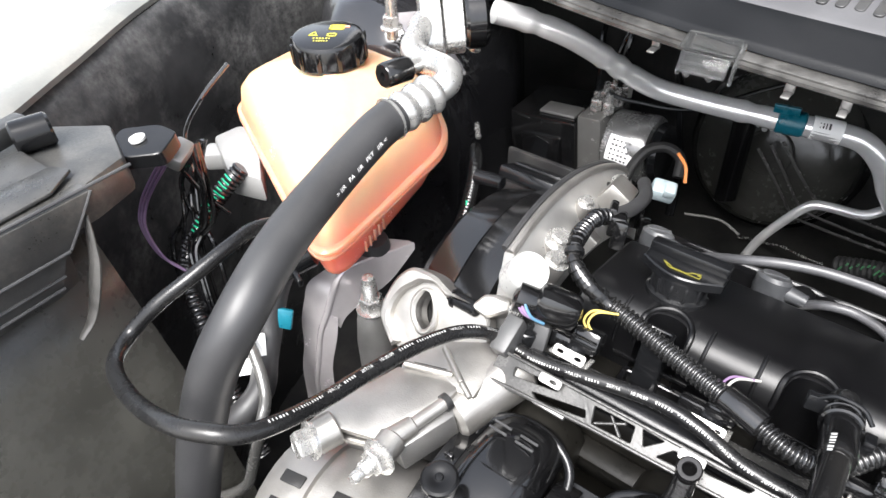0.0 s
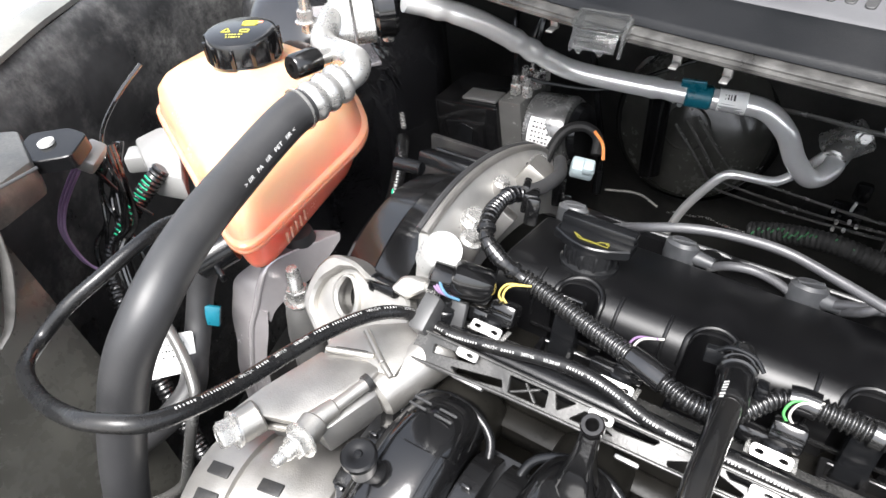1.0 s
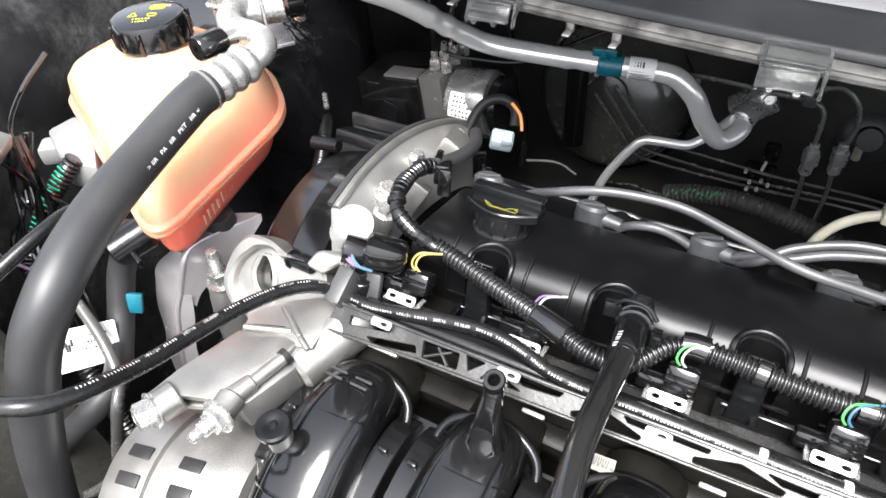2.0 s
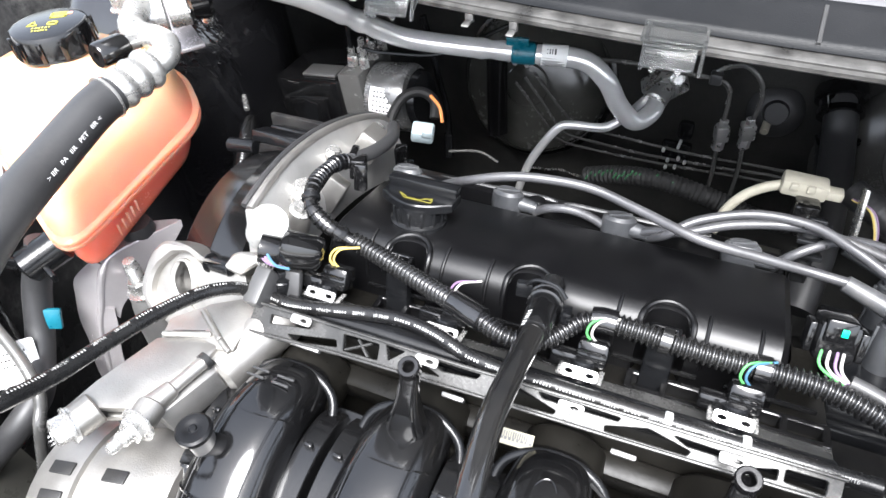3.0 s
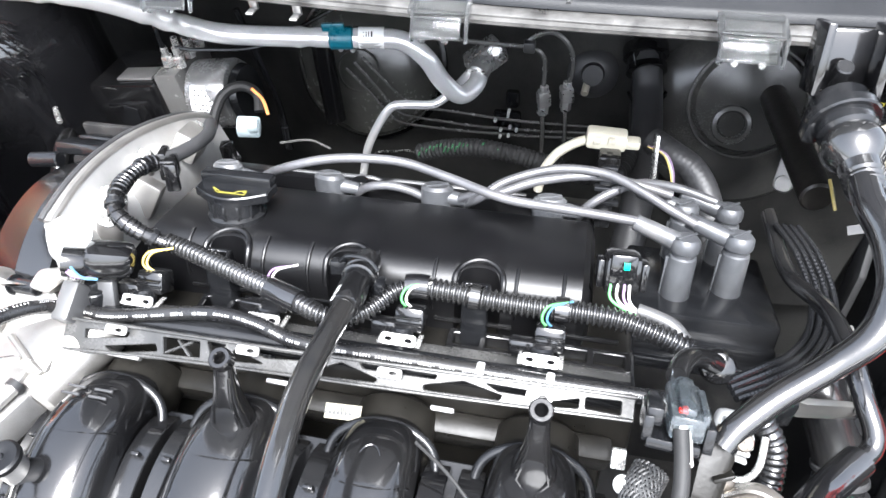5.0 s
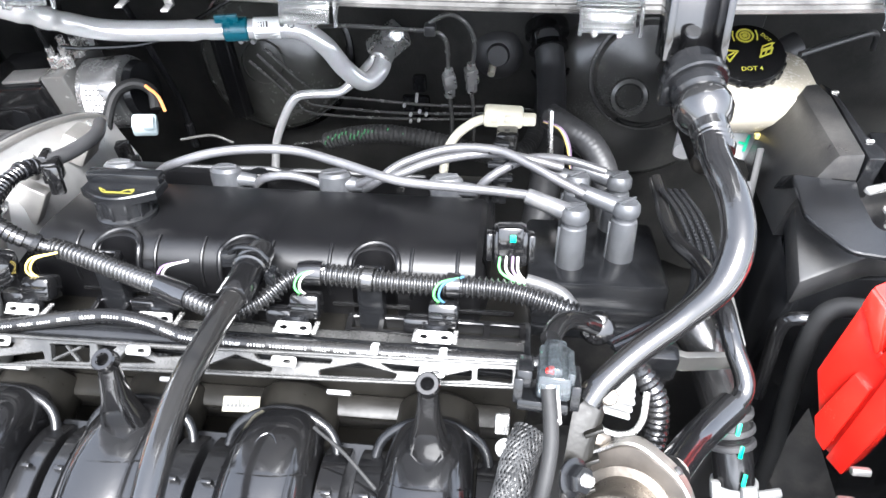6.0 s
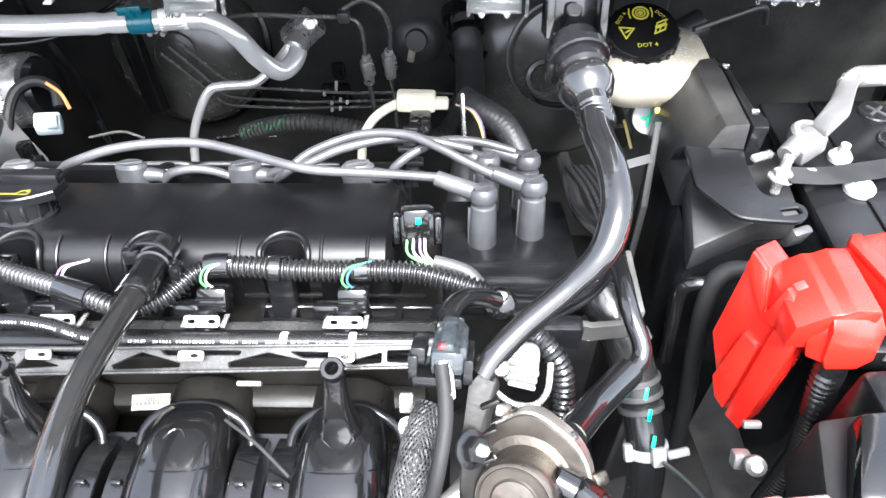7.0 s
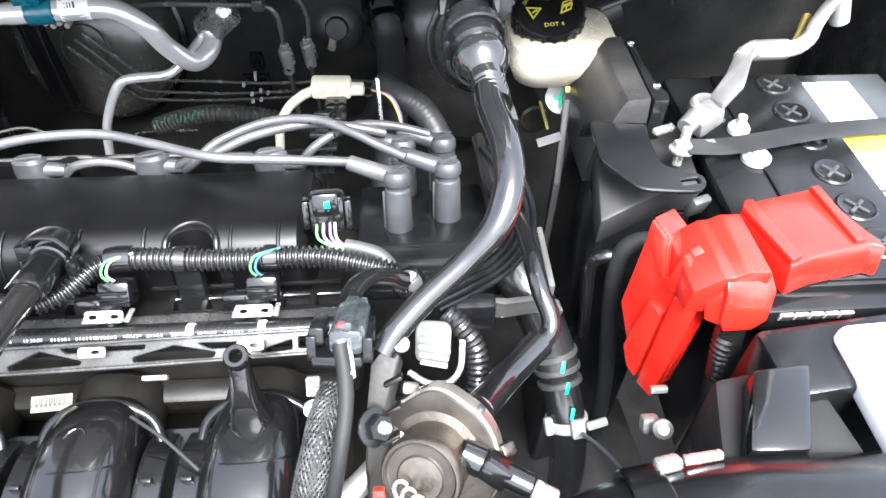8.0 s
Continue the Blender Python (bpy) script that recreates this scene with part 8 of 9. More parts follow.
sweep(g, [(0.300, 0.42, 0.86), (0.304, 0.36, 0.862), (0.312, 0.31, 0.884), (0.3144, 0.275, 0.892), (0.3144, 0.258, 0.893), (0.3160, 0.244, 0.890), (0.3205, 0.232, 0.883), (0.3194, 0.224, 0.877), (0.3074, 0.213, 0.8764)], 0.0054, 14, 0.004)
part("thin_end", g, SHINYHOSE, lo)
g = bmesh.new()
sweep(g, [(0.3130, 0.218, 0.8766), (0.3040, 0.209, 0.877), (0.291, 0.195, 0.8796), (0.2810, 0.182, 0.885), (0.2741, 0.172, 0.890)], 0.0082, 18, 0.004)
part("sleeve", g, SHINYHOSE, lo)
g = bmesh.new()
box(g, (0.330, 0.252, 0.860), (0.003, 0.010, 0.012), 0.0015, (0, 20, 10))
part("grommet_tab", g, GREYPLASTIC, lo)
sl = thing("steel_bracket", "dark steel bracket strap with a plug behind the hoses", "bracket", (0.30, 0.26, 0.83))
g = bmesh.new()
prism(g, [(0.272, 0.262, 0.848), (0.300, 0.258, 0.846), (0.330, 0.262, 0.846), (0.330, 0.262, 0.860), (0.300, 0.258, 0.862), (0.272, 0.262, 0.864)], (0.0, 0.004, 0.0), 0.001)
box(g, (0.328, 0.285, 0.865), (0.004, 0.05, 0.018), 0.001)
part("strap", g, BOOSTER, sl)
g = bmesh.new()
box(g, (0.281, 0.256, 0.857), (0.026, 0.012, 0.024), 0.003)
part("plug", g, PLASTIC, sl)

rh = thing("radiator_hose", "black coolant hose with a milky spring clamp", "hose", (0.34, 0.22, 0.62))
RHP = [(0.312, 0.300, 0.842), (0.322, 0.285, 0.834), (0.336, 0.264, 0.808), (0.342, 0.248, 0.788), (0.347, 0.228, 0.765), (0.350, 0.216, 0.735), (0.350, 0.205, 0.69), (0.335, 0.16, 0.62)]
g = bmesh.new()
sweep(g, RHP, lambda s, n: 0.0150 if s < 0.080 else 0.0128, 20, 0.004)
part("tube", g, CONDUIT, rh)
for s0, r in ((0.064, 0.0162), (0.074, 0.0160), (0.084, 0.0155)):
    line, total = spline(RHP, 0.001)
    i = int(s0 / 0.001)
    g = bmesh.new()
    rod(g, line[i - 2], line[i + 2], r, None, 24)
    part("rib", g, RUBBER, rh)
line, total = spline(RHP, 0.001)
i = int(0.113 / 0.001)
g = bmesh.new()
rod(g, line[i - 4], line[i + 4], 0.0148, None, 24)
cpart = part("clamp", g, OFFWHITE, rh, "milky plastic clamp")
g = bmesh.new()
box(g, line[i] + Vector((0.004, -0.012, 0.010)), (0.010, 0.006, 0.013), 0.002, (-40, 0, 10))
box(g, line[i] + Vector((0.018, -0.008, 0.008)), (0.015, 0.004, 0.006), 0.0015, (-40, -10, 10))
box(g, line[i] + Vector((-0.014, -0.006, 0.004)), (0.006, 0.006, 0.012), 0.0015, (-40, 0, 10))
part("ear", g, OFFWHITE, cpart)
for k, sft in enumerate((0.068, 0.083, 0.102)):
    g = bmesh.new()
    q = line[int(sft / 0.001)] + Vector((0.002, -0.0125, 0.0085))
    box(g, q, (0.0026, 0.0014, 0.008), 0.0004, (-45, 15, 0))
    part("paint_mark", g, GREENPAINT, rh, "green paint mark")

# ---- pressure sensor block, its cable, braided sleeve ----
ms = thing("pressure_sensor", "smoky clear plastic sensor block with a cable", "sensor", (0.212, 0.185, 0.92))
SM = Matrix.Translation((0.2125, 0.189, 0.938)) @ Euler((radians(-30), 0, radians(-4))).to_matrix().to_4x4() @ Matrix.Scale(0.84, 4)
g = bmesh.new()
t = bmesh.new()
box(t, (0.003, 0.004, 0), (0.018, 0.042, 0.014), 0.003)
box(t, (0.0025, 0.004, 0.0078), (0.008, 0.038, 0.006), 0.002)
box(t, (0.011, 0.0, 0.004), (0.004, 0.030, 0.010), 0.0015)
box(t, (0.003, 0.028, 0.0), (0.013, 0.012, 0.012), 0.002)
merge(g, t, SM)
part("block", g, SMOKE, ms)
g = bmesh.new()
t = bmesh.new()
box(t, (0.014, -0.004, -0.004), (0.005, 0.026, 0.014), 0.001)
box(t, (-0.015, -0.004, -0.004), (0.005, 0.024, 0.014), 0.001)
box(t, (-0.002, -0.004, -0.011), (0.026, 0.026, 0.006), 0.001)
box(t, (-0.0125, -0.004, 0.002), (0.008, 0.020, 0.010), 0.0015)
merge(g, t, SM)
part("carrier", g, PLASTIC, ms)
g = bmesh.new()
t = bmesh.new()
box(t, (0.0, -0.012, 0.0078), (0.0045, 0.004, 0.002), 0.0008)
merge(g, t, SM)
part("red_seal", g, RED, ms, "small red seal")
g = bmesh.new()
sweep(g, [SM @ Vector((0.0, -0.016, 0.0)), Vector((0.2135, 0.166, 0.936)), Vector((0.2135, 0.155, 0.929)), Vector((0.2105, 0.140, 0.917)), Vector((0.206, 0.130, 0.897)), Vector((0.20, 0.12, 0.86))], 0.0034, 12, 0.003)
part("cable", g, DULL, ms)
g = bmesh.new()
sweep(g, [SM @ Vector((0.001, -0.013, 0.001)), Vector((0.214, 0.170, 0.9365)), Vector((0.2145, 0.166, 0.9352))], 0.0037, 10, 0.002)
part("frayed_tape", g, WHITEWIRE, ms)
g = bmesh.new()
sweep(g, [(0.214, 0.213, 0.931), (0.217, 0.222, 0.928), (0.223, 0.232, 0.922), (0.232, 0.240, 0.912), (0.240, 0.243, 0.905)], 0.0052, 12, 0.003)
part("bent_lead", g, GLOSS, ms)
bs = thing("braided_sleeve", "black and grey braided cable sleeve", "cable sleeve", (0.198, 0.15, 0.86))
BSP = [(0.207, 0.178, 0.905), (0.202, 0.166, 0.903), (0.199, 0.152, 0.899), (0.194, 0.136, 0.886), (0.188, 0.122, 0.86)]
g = bmesh.new()
sweep(g, BSP, 0.0075, 18, 0.003)
part("core", g, PLASTIC, bs)
g = bmesh.new()
bl, _ = spline(BSP, 0.0012)
bf = frames_of(bl)
for way in (-1, 1):
    for k in range(22):
        prev = None
        for i in range(len(bl)):
            t, n, b = bf[i]
            a = 2 * math.pi * k / 22 + way * i * 0.10
            r = 0.0079 + 0.00025 * math.sin(i * 1.44 + way * 1.57)
            side = (b * math.cos(a) - n * math.sin(a)) * 0.00075
            c = bl[i] + (n * math.cos(a) + b * math.sin(a)) * r
            row = [g.verts.new(c - side), g.verts.new(c + (n * math.cos(a) + b * math.sin(a)) * 0.0004), g.verts.new(c + side)]
            if prev:
                g.faces.new((prev[0], prev[1], row[1], row[0]))
                g.faces.new((prev[1], prev[2], row[2], row[1]))
            prev = row
br_ob = part("braid", g, material("grey_braid", (0.010, 0.010, 0.010), (0.040, 0.040, 0.040), 0.45, 0.1, 0.0, scale=90, fine=900, bump=0.1, spec=0.25), bs, "woven grey strands")
tagged(br_ob, kind="stuff")
g = bmesh.new()
lathe(g, [(0, 0), (0.0045, 0), (0.0045, 0.003), (0.003, 0.004), (0.003, 0.008), (0, 0.008)], axis_pose((0.1955, 0.172, 0.899), (0.1925, 0.16, 0.916)), 16)
solid("plastic_rivet", g, MILKY, "milky plastic rivet beside the braided sleeve", "rivet")
g = bmesh.new()
box(g, (0.1935, 0.186, 0.896), (0.007, 0.004, 0.010), 0.001, (-40, 0, 0))
solid("bright_clip", g, STEEL, "bright metal clip at the manifold's end", "clip")
bp2 = thing("round_plug", "round black sensor plug at the harness end", "sensor plug", (0.240, 0.245, 0.885))
g = bmesh.new()
lathe(g, [(0, 0), (0.0085, 0), (0.0095, 0.003), (0.0095, 0.009), (0.008, 0.0125), (0.004, 0.0145), (0, 0.015)], axis_pose((0.2425, 0.252, 0.894), (0.238, 0.20, 0.94)), 26)
part("body", g, GLOSS, bp2)
wp = thing("white_plug", "ribbed white plug with a wire loop and a ribbed conduit", "plug", (0.256, 0.225, 0.855))
g = bmesh.new()
t = bmesh.new()
box(t, (0, 0, 0), (0.020, 0.014, 0.023), 0.005, (0, 0, 0), 3)
for k in range(5):
    box(t, (0.001, -0.0078, -0.0092 + 0.0046 * k), (0.018 - 0.0012 * abs(k - 2), 0.0060, 0.0025), 0.0009, (0, 8, 0))
merge(g, t, pose(0.2545, 0.226, 0.871, -30, 0, -6))
part("shell", g, OFFWHITE, wp)
g = bmesh.new()
sweep(g, [(0.240, 0.212, 0.863), (0.250, 0.207, 0.859), (0.262, 0.207, 0.858), (0.269, 0.213, 0.863), (0.271, 0.225, 0.873)], 0.0019, 8, 0.002)
part("wire_loop", g, STEEL, wp)
g = bmesh.new()
sweep(g, [(0.262, 0.242, 0.876), (0.270, 0.236, 0.872), (0.278, 0.228, 0.862), (0.280, 0.218, 0.848), (0.278, 0.206, 0.832)], ribbed(0.0072, 0.0036, 0.0011), 14, 0.0008)
part("conduit", g, CONDUIT, wp)

# ---- steel valve with its flange, in front of the gearbox ----
ev = thing("steel_valve", "brown-tinged steel valve with a thick round flange", "valve", (0.255, 0.15, 0.84))
VD = Vector((-0.326, -0.717, 0.617)).normalized()
VC = Vector((0.2524, 0.1546, 0.8808))
VM = axis_pose(VC, VC + VD)
g = bmesh.new()
ring = []
for k in range(60):
    a = 2 * math.pi * k / 60
    r = 0.0305 + 0.0028 * max(0.0, math.cos(3 * a + 0.8)) ** 2
    ring.append(Vector((r * math.cos(a), r * math.sin(a))))
plate(g, ring, 0.013, VM @ pose(0, 0, -0.012), chamfer=0.0016)
part("flange", g, OLDSTEEL, ev)
g = bmesh.new()
plate(g, [p * 0.965 for p in ring], 0.002, VM @ pose(0, 0, 0.0002), chamfer=0.0006)
part("flange_face", g, VALVEDARK, ev, "dark brown machined flange face")
g = bmesh.new()
lathe(g, [(0, 0.0), (0.0225, 0.0), (0.0225, 0.003), (0.0182, 0.004), (0.0182, 0.020), (0.0190, 0.021), (0.0190, 0.0245), (0.0181, 0.0260), (0.0165, 0.0260), (0.0160, 0.0247), (0.0110, 0.0247), (0.0102, 0.0265), (0.0050, 0.0270), (0, 0.0270)], VM, 48)
part("barrel", g, BROWNSTEEL, ev, "dark brown steel barrel")
g = bmesh.new()
lathe(g, [(0.0050, 0.0266), (0.0102, 0.0262), (0.0112, 0.0252), (0.0158, 0.0252), (0.0168, 0.0266), (0.0178, 0.0264), (0.0178, 0.0256), (0.0050, 0.0240), (0.0050, 0.0266)], VM, 48)
part("end_face", g, VALVEDARK, ev, "dark end face")
g = bmesh.new()
coil = [VM @ Vector((0.0040 * math.cos(a) + 0.0008 * a - 0.008, 0.0040 * math.sin(a) - 0.006, 0.0290 + 0.0005 * a)) for a in [0.35 * k for k in range(72)]]
sweep(g, coil, 0.0009, 6, 0.001)
part("coil", g, STEEL, ev, "bright coiled wire")
g = bmesh.new()
sweep(g, [(0.2364, 0.1638, 0.8868), (0.2330, 0.1602, 0.8850), (0.2288, 0.1541, 0.8830), (0.2234, 0.1498, 0.8810), (0.2180, 0.1448, 0.8790), (0.2080, 0.1380, 0.8740)], 0.0058, 16, 0.003)
part("elbow", g, ALU, ev, "bright bare elbow pipe")
g = bmesh.new()
lathe(g, [(0, -0.030), (0.014, -0.030), (0.016, -0.009), (0, -0.009)], VM, 30)
part("rear_barrel", g, ALUDARK, ev)
for k in range(8):
    g = bmesh.new()
    a = 2 * math.pi * k / 8 + 0.3
    q = VM @ Vector((0.0315 * math.cos(a), 0.0315 * math.sin(a), -0.005))
    o = VM.to_3x3() @ Vector((math.cos(a), math.sin(a), 0))
    rod(g, q - o * 0.002, q + o * 0.0006, 0.0022, None, 10)
    part("pin_hole", g, INK, ev, "dark pin hole")
for k, (a, r) in enumerate(((2.3, 0.033), (0.35, 0.033))):
    g = bmesh.new()
    q = VM @ Vector((r * math.cos(a), r * math.sin(a), -0.006))
    box(g, q, (0.009, 0.007, 0.006), 0.002, (30, 20, 30 * k))
    part("lug", g, BROWNSTEEL, ev)
sbk = thing("steel_strap", "dark folded steel strap beside the valve", "bracket", (0.226, 0.165, 0.86))
g = bmesh.new()
prism(g, [(0.2335, 0.188, 0.932), (0.2235, 0.178, 0.926), (0.2205, 0.160, 0.912), (0.2195, 0.140, 0.895), (0.2205, 0.125, 0.87), (0.2285, 0.125, 0.87), (0.230, 0.150, 0.900), (0.2325, 0.168, 0.918), (0.2365, 0.180, 0.928)], (0.002, -0.001, -0.003), 0.0008)
part("strap", g, DARKSTEEL, sbk)
for k in range(3):
    g = bmesh.new()
    box(g, (0.2335 - 0.001 * k, 0.172 - 0.009 * k, 0.9215 - 0.010 * k), (0.009, 0.007, 0.002), 0.0006, (-40, -20, 15))
    part("folded_tab", g, DARKSTEEL, sbk)
g = bmesh.new()
hexbolt(g, (0.2245, 0.152, 0.916), (0.006, -0.004, 0.006), 0.011, 0.007)
bt0 = part("bolt", g, PLASTIC, sbk)
g = bmesh.new()
rod(g, (0.2285, 0.1495, 0.9205), (0.2315, 0.1475, 0.9225), 0.0030, 0.0024, 12)
part("tip", g, STEEL, bt0)
g = bmesh.new()
for k in range(4):
    rod(g, (0.2305 + 0.0022 * k, 0.184 - 0.001 * k, 0.9365), (0.2315 + 0.0022 * k, 0.181 - 0.001 * k, 0.9405), 0.0040, None, 12)
part("spring", g, BROWNSTEEL, sbk)
g = bmesh.new()
box(g, (0.226, 0.128, 0.900), (0.005, 0.004, 0.008), 0.001, (-30, 0, 0))
part("red_mark", g, RED, sbk, "red seal")
isn = thing("angled_sensor", "black angled sensor with a metal tip", "sensor", (0.288, 0.145, 0.86))
g = bmesh.new()
Q0, Q1 = Vector((0.2632, 0.1498, 0.8921)), Vector((0.2950, 0.1335, 0.8860))
qd = (Q1 - Q0).normalized()
rod(g, Q0, Q0 + qd * 0.012, 0.0075, None, 18)
box(g, Q0 + qd * 0.018, (0.015, 0.012, 0.012), 0.002, (-30, 20, -30))
rod(g, Q0 + qd * 0.022, Q1, 0.006, None, 16)
part("body", g, GLOSS, isn)
g = bmesh.new()
rod(g, Q1, Q1 + qd * 0.012, 0.0045, None, 14)
hexbolt(g, Q1, qd, 0.009, 0.004, False)
part("tip", g, STEEL, isn)

# ---- battery box, battery, red covers ----
bx = thing("battery_box", "black plastic battery box wall with a slotted flange", "battery box", (0.40, 0.33, 0.30))
g = bmesh.new()
prism(g, [(0.3708, 0.3764, 0.9029), (0.3707, 0.3551, 0.8993), (0.3623, 0.2966, 0.8890), (0.3967, 0.3115, 0.8941), (0.4124, 0.3173, 0.8963), (0.4323, 0.3173, 0.8978), (0.4323, 0.3700, 0.9060)], (0.0, 0.0, -0.022), 0.003)
part("shelf", g, MATT, bx, "dusty sloping shelf")
g = bmesh.new()
rows = []
for z, o in ((0.26, -0.010), (0.60, -0.008), (0.80, -0.003), (0.866, 0.001), (0.874, 0.004)):
    rows.append([Vector((x, y, z)) for x, y in [(p.x, p.y) for p in rounded([(0.362 + o, 0.298 + o), (0.395, 0.312 + o), (0.432, 0.316), (0.436, 0.44), (0.40, 0.46), (0.378 + o, 0.44), (0.366 + o, 0.36)], [0.012, 0.02, 0.004, 0.01, 0.01, 0.01, 0.02], 4)]])
loft(g, rows)
part("wall", g, PLASTIC, bx)
g = bmesh.new()
rows = []
for o, z in ((-0.0020, 0.0), (0.0008, -0.0022), (0.005, -0.010), (0.017, -0.034), (0.020, -0.06)):
    rows.append([Vector((x, y, h + z)) for x, y, h in ((0.3850 - o, 0.3600 - o * 0.4, 0.9340), (0.4018, 0.3620 - o * 0.4, 0.9337), (0.4075, 0.4400, 0.9242), (0.4044, 0.4587, 0.9222), (0.3940 - o, 0.4560, 0.9225), (0.3875 - o, 0.4426, 0.9241))])
loft(g, rows[::-1])
part("upper_block", g, MATT, bx)
g = bmesh.new()
prism(g, [(0.4032, 0.3590, 0.9341), (0.4134, 0.3599, 0.9340), (0.4159, 0.3696, 0.9329), (0.4123, 0.3871, 0.9307), (0.4143, 0.4481, 0.9234), (0.4075, 0.4616, 0.9218), (0.4090, 0.4400, 0.9244)], (0.0, 0.0, -0.05), 0.0012)
part("edge_rail", g, PLASTIC, bx)
for p in ((0.412, 0.446, 0.9242), (0.4105, 0.379, 0.9324)):
    g = bmesh.new()
    box(g, p, (0.005, 0.0024, 0.0016), 0.0005)
    part("pip", g, STEEL, bx)
# slotted flange with its stepped facet
g = bmesh.new()
fl = rounded([(0.3634, 0.3595), (0.3999, 0.3547), (0.3980, 0.3430), (0.4002, 0.3170), (0.4144, 0.3134), (0.4242, 0.3073), (0.4223, 0.2990), (0.4160, 0.2951), (0.4016, 0.2958), (0.3815, 0.2985), (0.3709, 0.3130), (0.3627, 0.3240)], [0.003, 0.002, 0.003, 0.006, 0.006, 0.006, 0.005, 0.006, 0.008, 0.006, 0.006, 0.006], 4)
slot = [Vector((0.4135, 0.3035)) + Vector((p.x * math.cos(0.15) - p.y * math.sin(0.15), p.x * math.sin(0.15) + p.y * math.cos(0.15))) for p in [Vector(q) for q in rounded([(-0.0055, -0.0024), (0.0055, -0.0024), (0.0055, 0.0024), (-0.0055, 0.0024)], 0.001, 2)]]
plate(g, [Vector((p.x, p.y)) for p in fl], 0.004, pose(0, 0.0, 0.8890, 4.5), [slot], 0.0008)
part("slotted_flange", g, PLASTIC, bx)
g = bmesh.new()
prism(g, [(0.3610, 0.3660, 0.9125), (0.4020, 0.3625, 0.9150), (0.4020, 0.3555, 0.9195), (0.3634, 0.3600, 0.9195)], (0.0, 0.006, -0.016), 0.0016)
part("step", g, PLASTIC, bx)
g = bmesh.new()
box(g, (0.4200, 0.2960, 0.902), (0.013, 0.006, 0.015), 0.002, (14, 0, 20))
part("tab", g, GREYPLASTIC, bx)
g = bmesh.new()
sweep(g, [(0.366, 0.283, 0.79), (0.361, 0.285, 0.835), (0.359, 0.286, 0.858), (0.362, 0.286, 0.868), (0.370, 0.285, 0.871), (0.378, 0.286, 0.869)], 0.0048, 12, 0.004)
part("corner_bead", g, GLOSS, bx)
g = bmesh.new()
prism(g, [(0.357, 0.405, 0.905), (0.349, 0.365, 0.860), (0.341, 0.34, 0.77), (0.349, 0.37, 0.78), (0.360, 0.41, 0.89)], (0.005, 0.0, 0.0), 0.001)
part("side_web", g, DULL, bx)
sg = thing("small_tag", "small black and white printed tag by the battery box", "label", (0.3456, 0.385, 0.882))
g = bmesh.new()
TG = Matrix.Translation((0.3456, 0.385, 0.885)) @ Euler((radians(58), radians(-14), radians(8))).to_matrix().to_4x4() @ Matrix.Scale(0.62, 4)
plate(g, [(-0.014, -0.005), (0.014, -0.005), (0.014, 0.005), (-0.014, 0.005)], 0.0012, TG, chamfer=0.0002)
part("plate", g, GREYPLASTIC, sg)
g = bmesh.new()
rnd = random.Random(17)
merge(g, bars(bmesh.new(), 16, 0.022, 0.0026, rnd, 0.6), TG @ pose(0, 0.001, 0.0016))
part("print", g, BOOTGREY, sg, "grey print")

bt = thing("battery", "black car battery with a white label and vent plugs", "battery", (0.51, 0.33, 0.70))
g = bmesh.new()
box(g, (0.5215, 0.330, 0.800), (0.165, 0.200, 0.19), 0.004)
part("case", g, PLASTIC, bt)
g = bmesh.new()
box(g, (0.5215, 0.330, 0.8985), (0.168, 0.203, 0.010), 0.003)
part("lid", g, PLASTIC, bt)
g = bmesh.new()
box(g, (0.505, 0.330, 0.9042), (0.066, 0.198, 0.0028), 0.001)
part("plug_strip", g, PLASTIC, bt)
for y in (0.415, 0.382, 0.352, 0.318, 0.286, 0.256):
    g = bmesh.new()
    lathe(g, [(0.0, 0.9050), (0.0125, 0.9050), (0.0125, 0.9062), (0.0112, 0.9070), (0.0095, 0.9062), (0, 0.9062)], pose(0.514, y, 0), 28)
    pg = part("vent_plug", g, PLASTIC, bt)
    g = bmesh.new()
    for a in (40, 130):
        box(g, (0.514, y, 0.9066), (0.015, 0.0022, 0.0016), 0.0004, (0, 0, a))
    part("cross_slot", g, INK, pg)
g = bmesh.new()
plate(g, rounded([(-0.020, -0.088), (0.020, -0.088), (0.020, 0.088), (-0.020, 0.088)], 0.001, 2), 0.0008, pose(0.5535, 0.330, 0.9040), chamfer=0.0001)
lb = part("label", g, LABEL, bt, "glossy white label")
g = bmesh.new()
plate(g, [(-0.020, -0.009), (0.020, -0.009), (0.020, 0.009), (-0.020, 0.009)], 0.0005, pose(0.5535, 0.346, 0.9050), chamfer=0.0001)
part("yellow_stripe", g, YELLOW, lb, "yellow warning stripe")
g = bmesh.new()
rnd = random.Random(23)
for k in range(5):
    merge(g, bars(bmesh.new(), 6, 0.030, 0.003, rnd, 0.3), pose(0.553, 0.300 - 0.010 * k, 0.9051))
part("label_print", g, INK, lb)
for p, r in (((0.470, 0.365, 0.904), 0.0075), ((0.4705, 0.3346, 0.904), 0.0095)):
    g = bmesh.new()
    lathe(g, [(0, 0), (r, 0), (r, 0.003), (r * 0.7, 0.006), (r * 0.45, 0.006), (r * 0.4, 0.012 if r < 0.009 else 0.0075), (0, 0.012 if r < 0.009 else 0.0075)], Matrix.Translation(p), 22)
    part("white_rivet", g, MILKY, bt, "milky plastic rivet")
for y in (0.378, 0.290):
    g = bmesh.new()
    rod(g, (0.462, y, 0.9030), (0.462, y, 0.9046), 0.004, None, 12)
    part("hole", g, INK, bt)
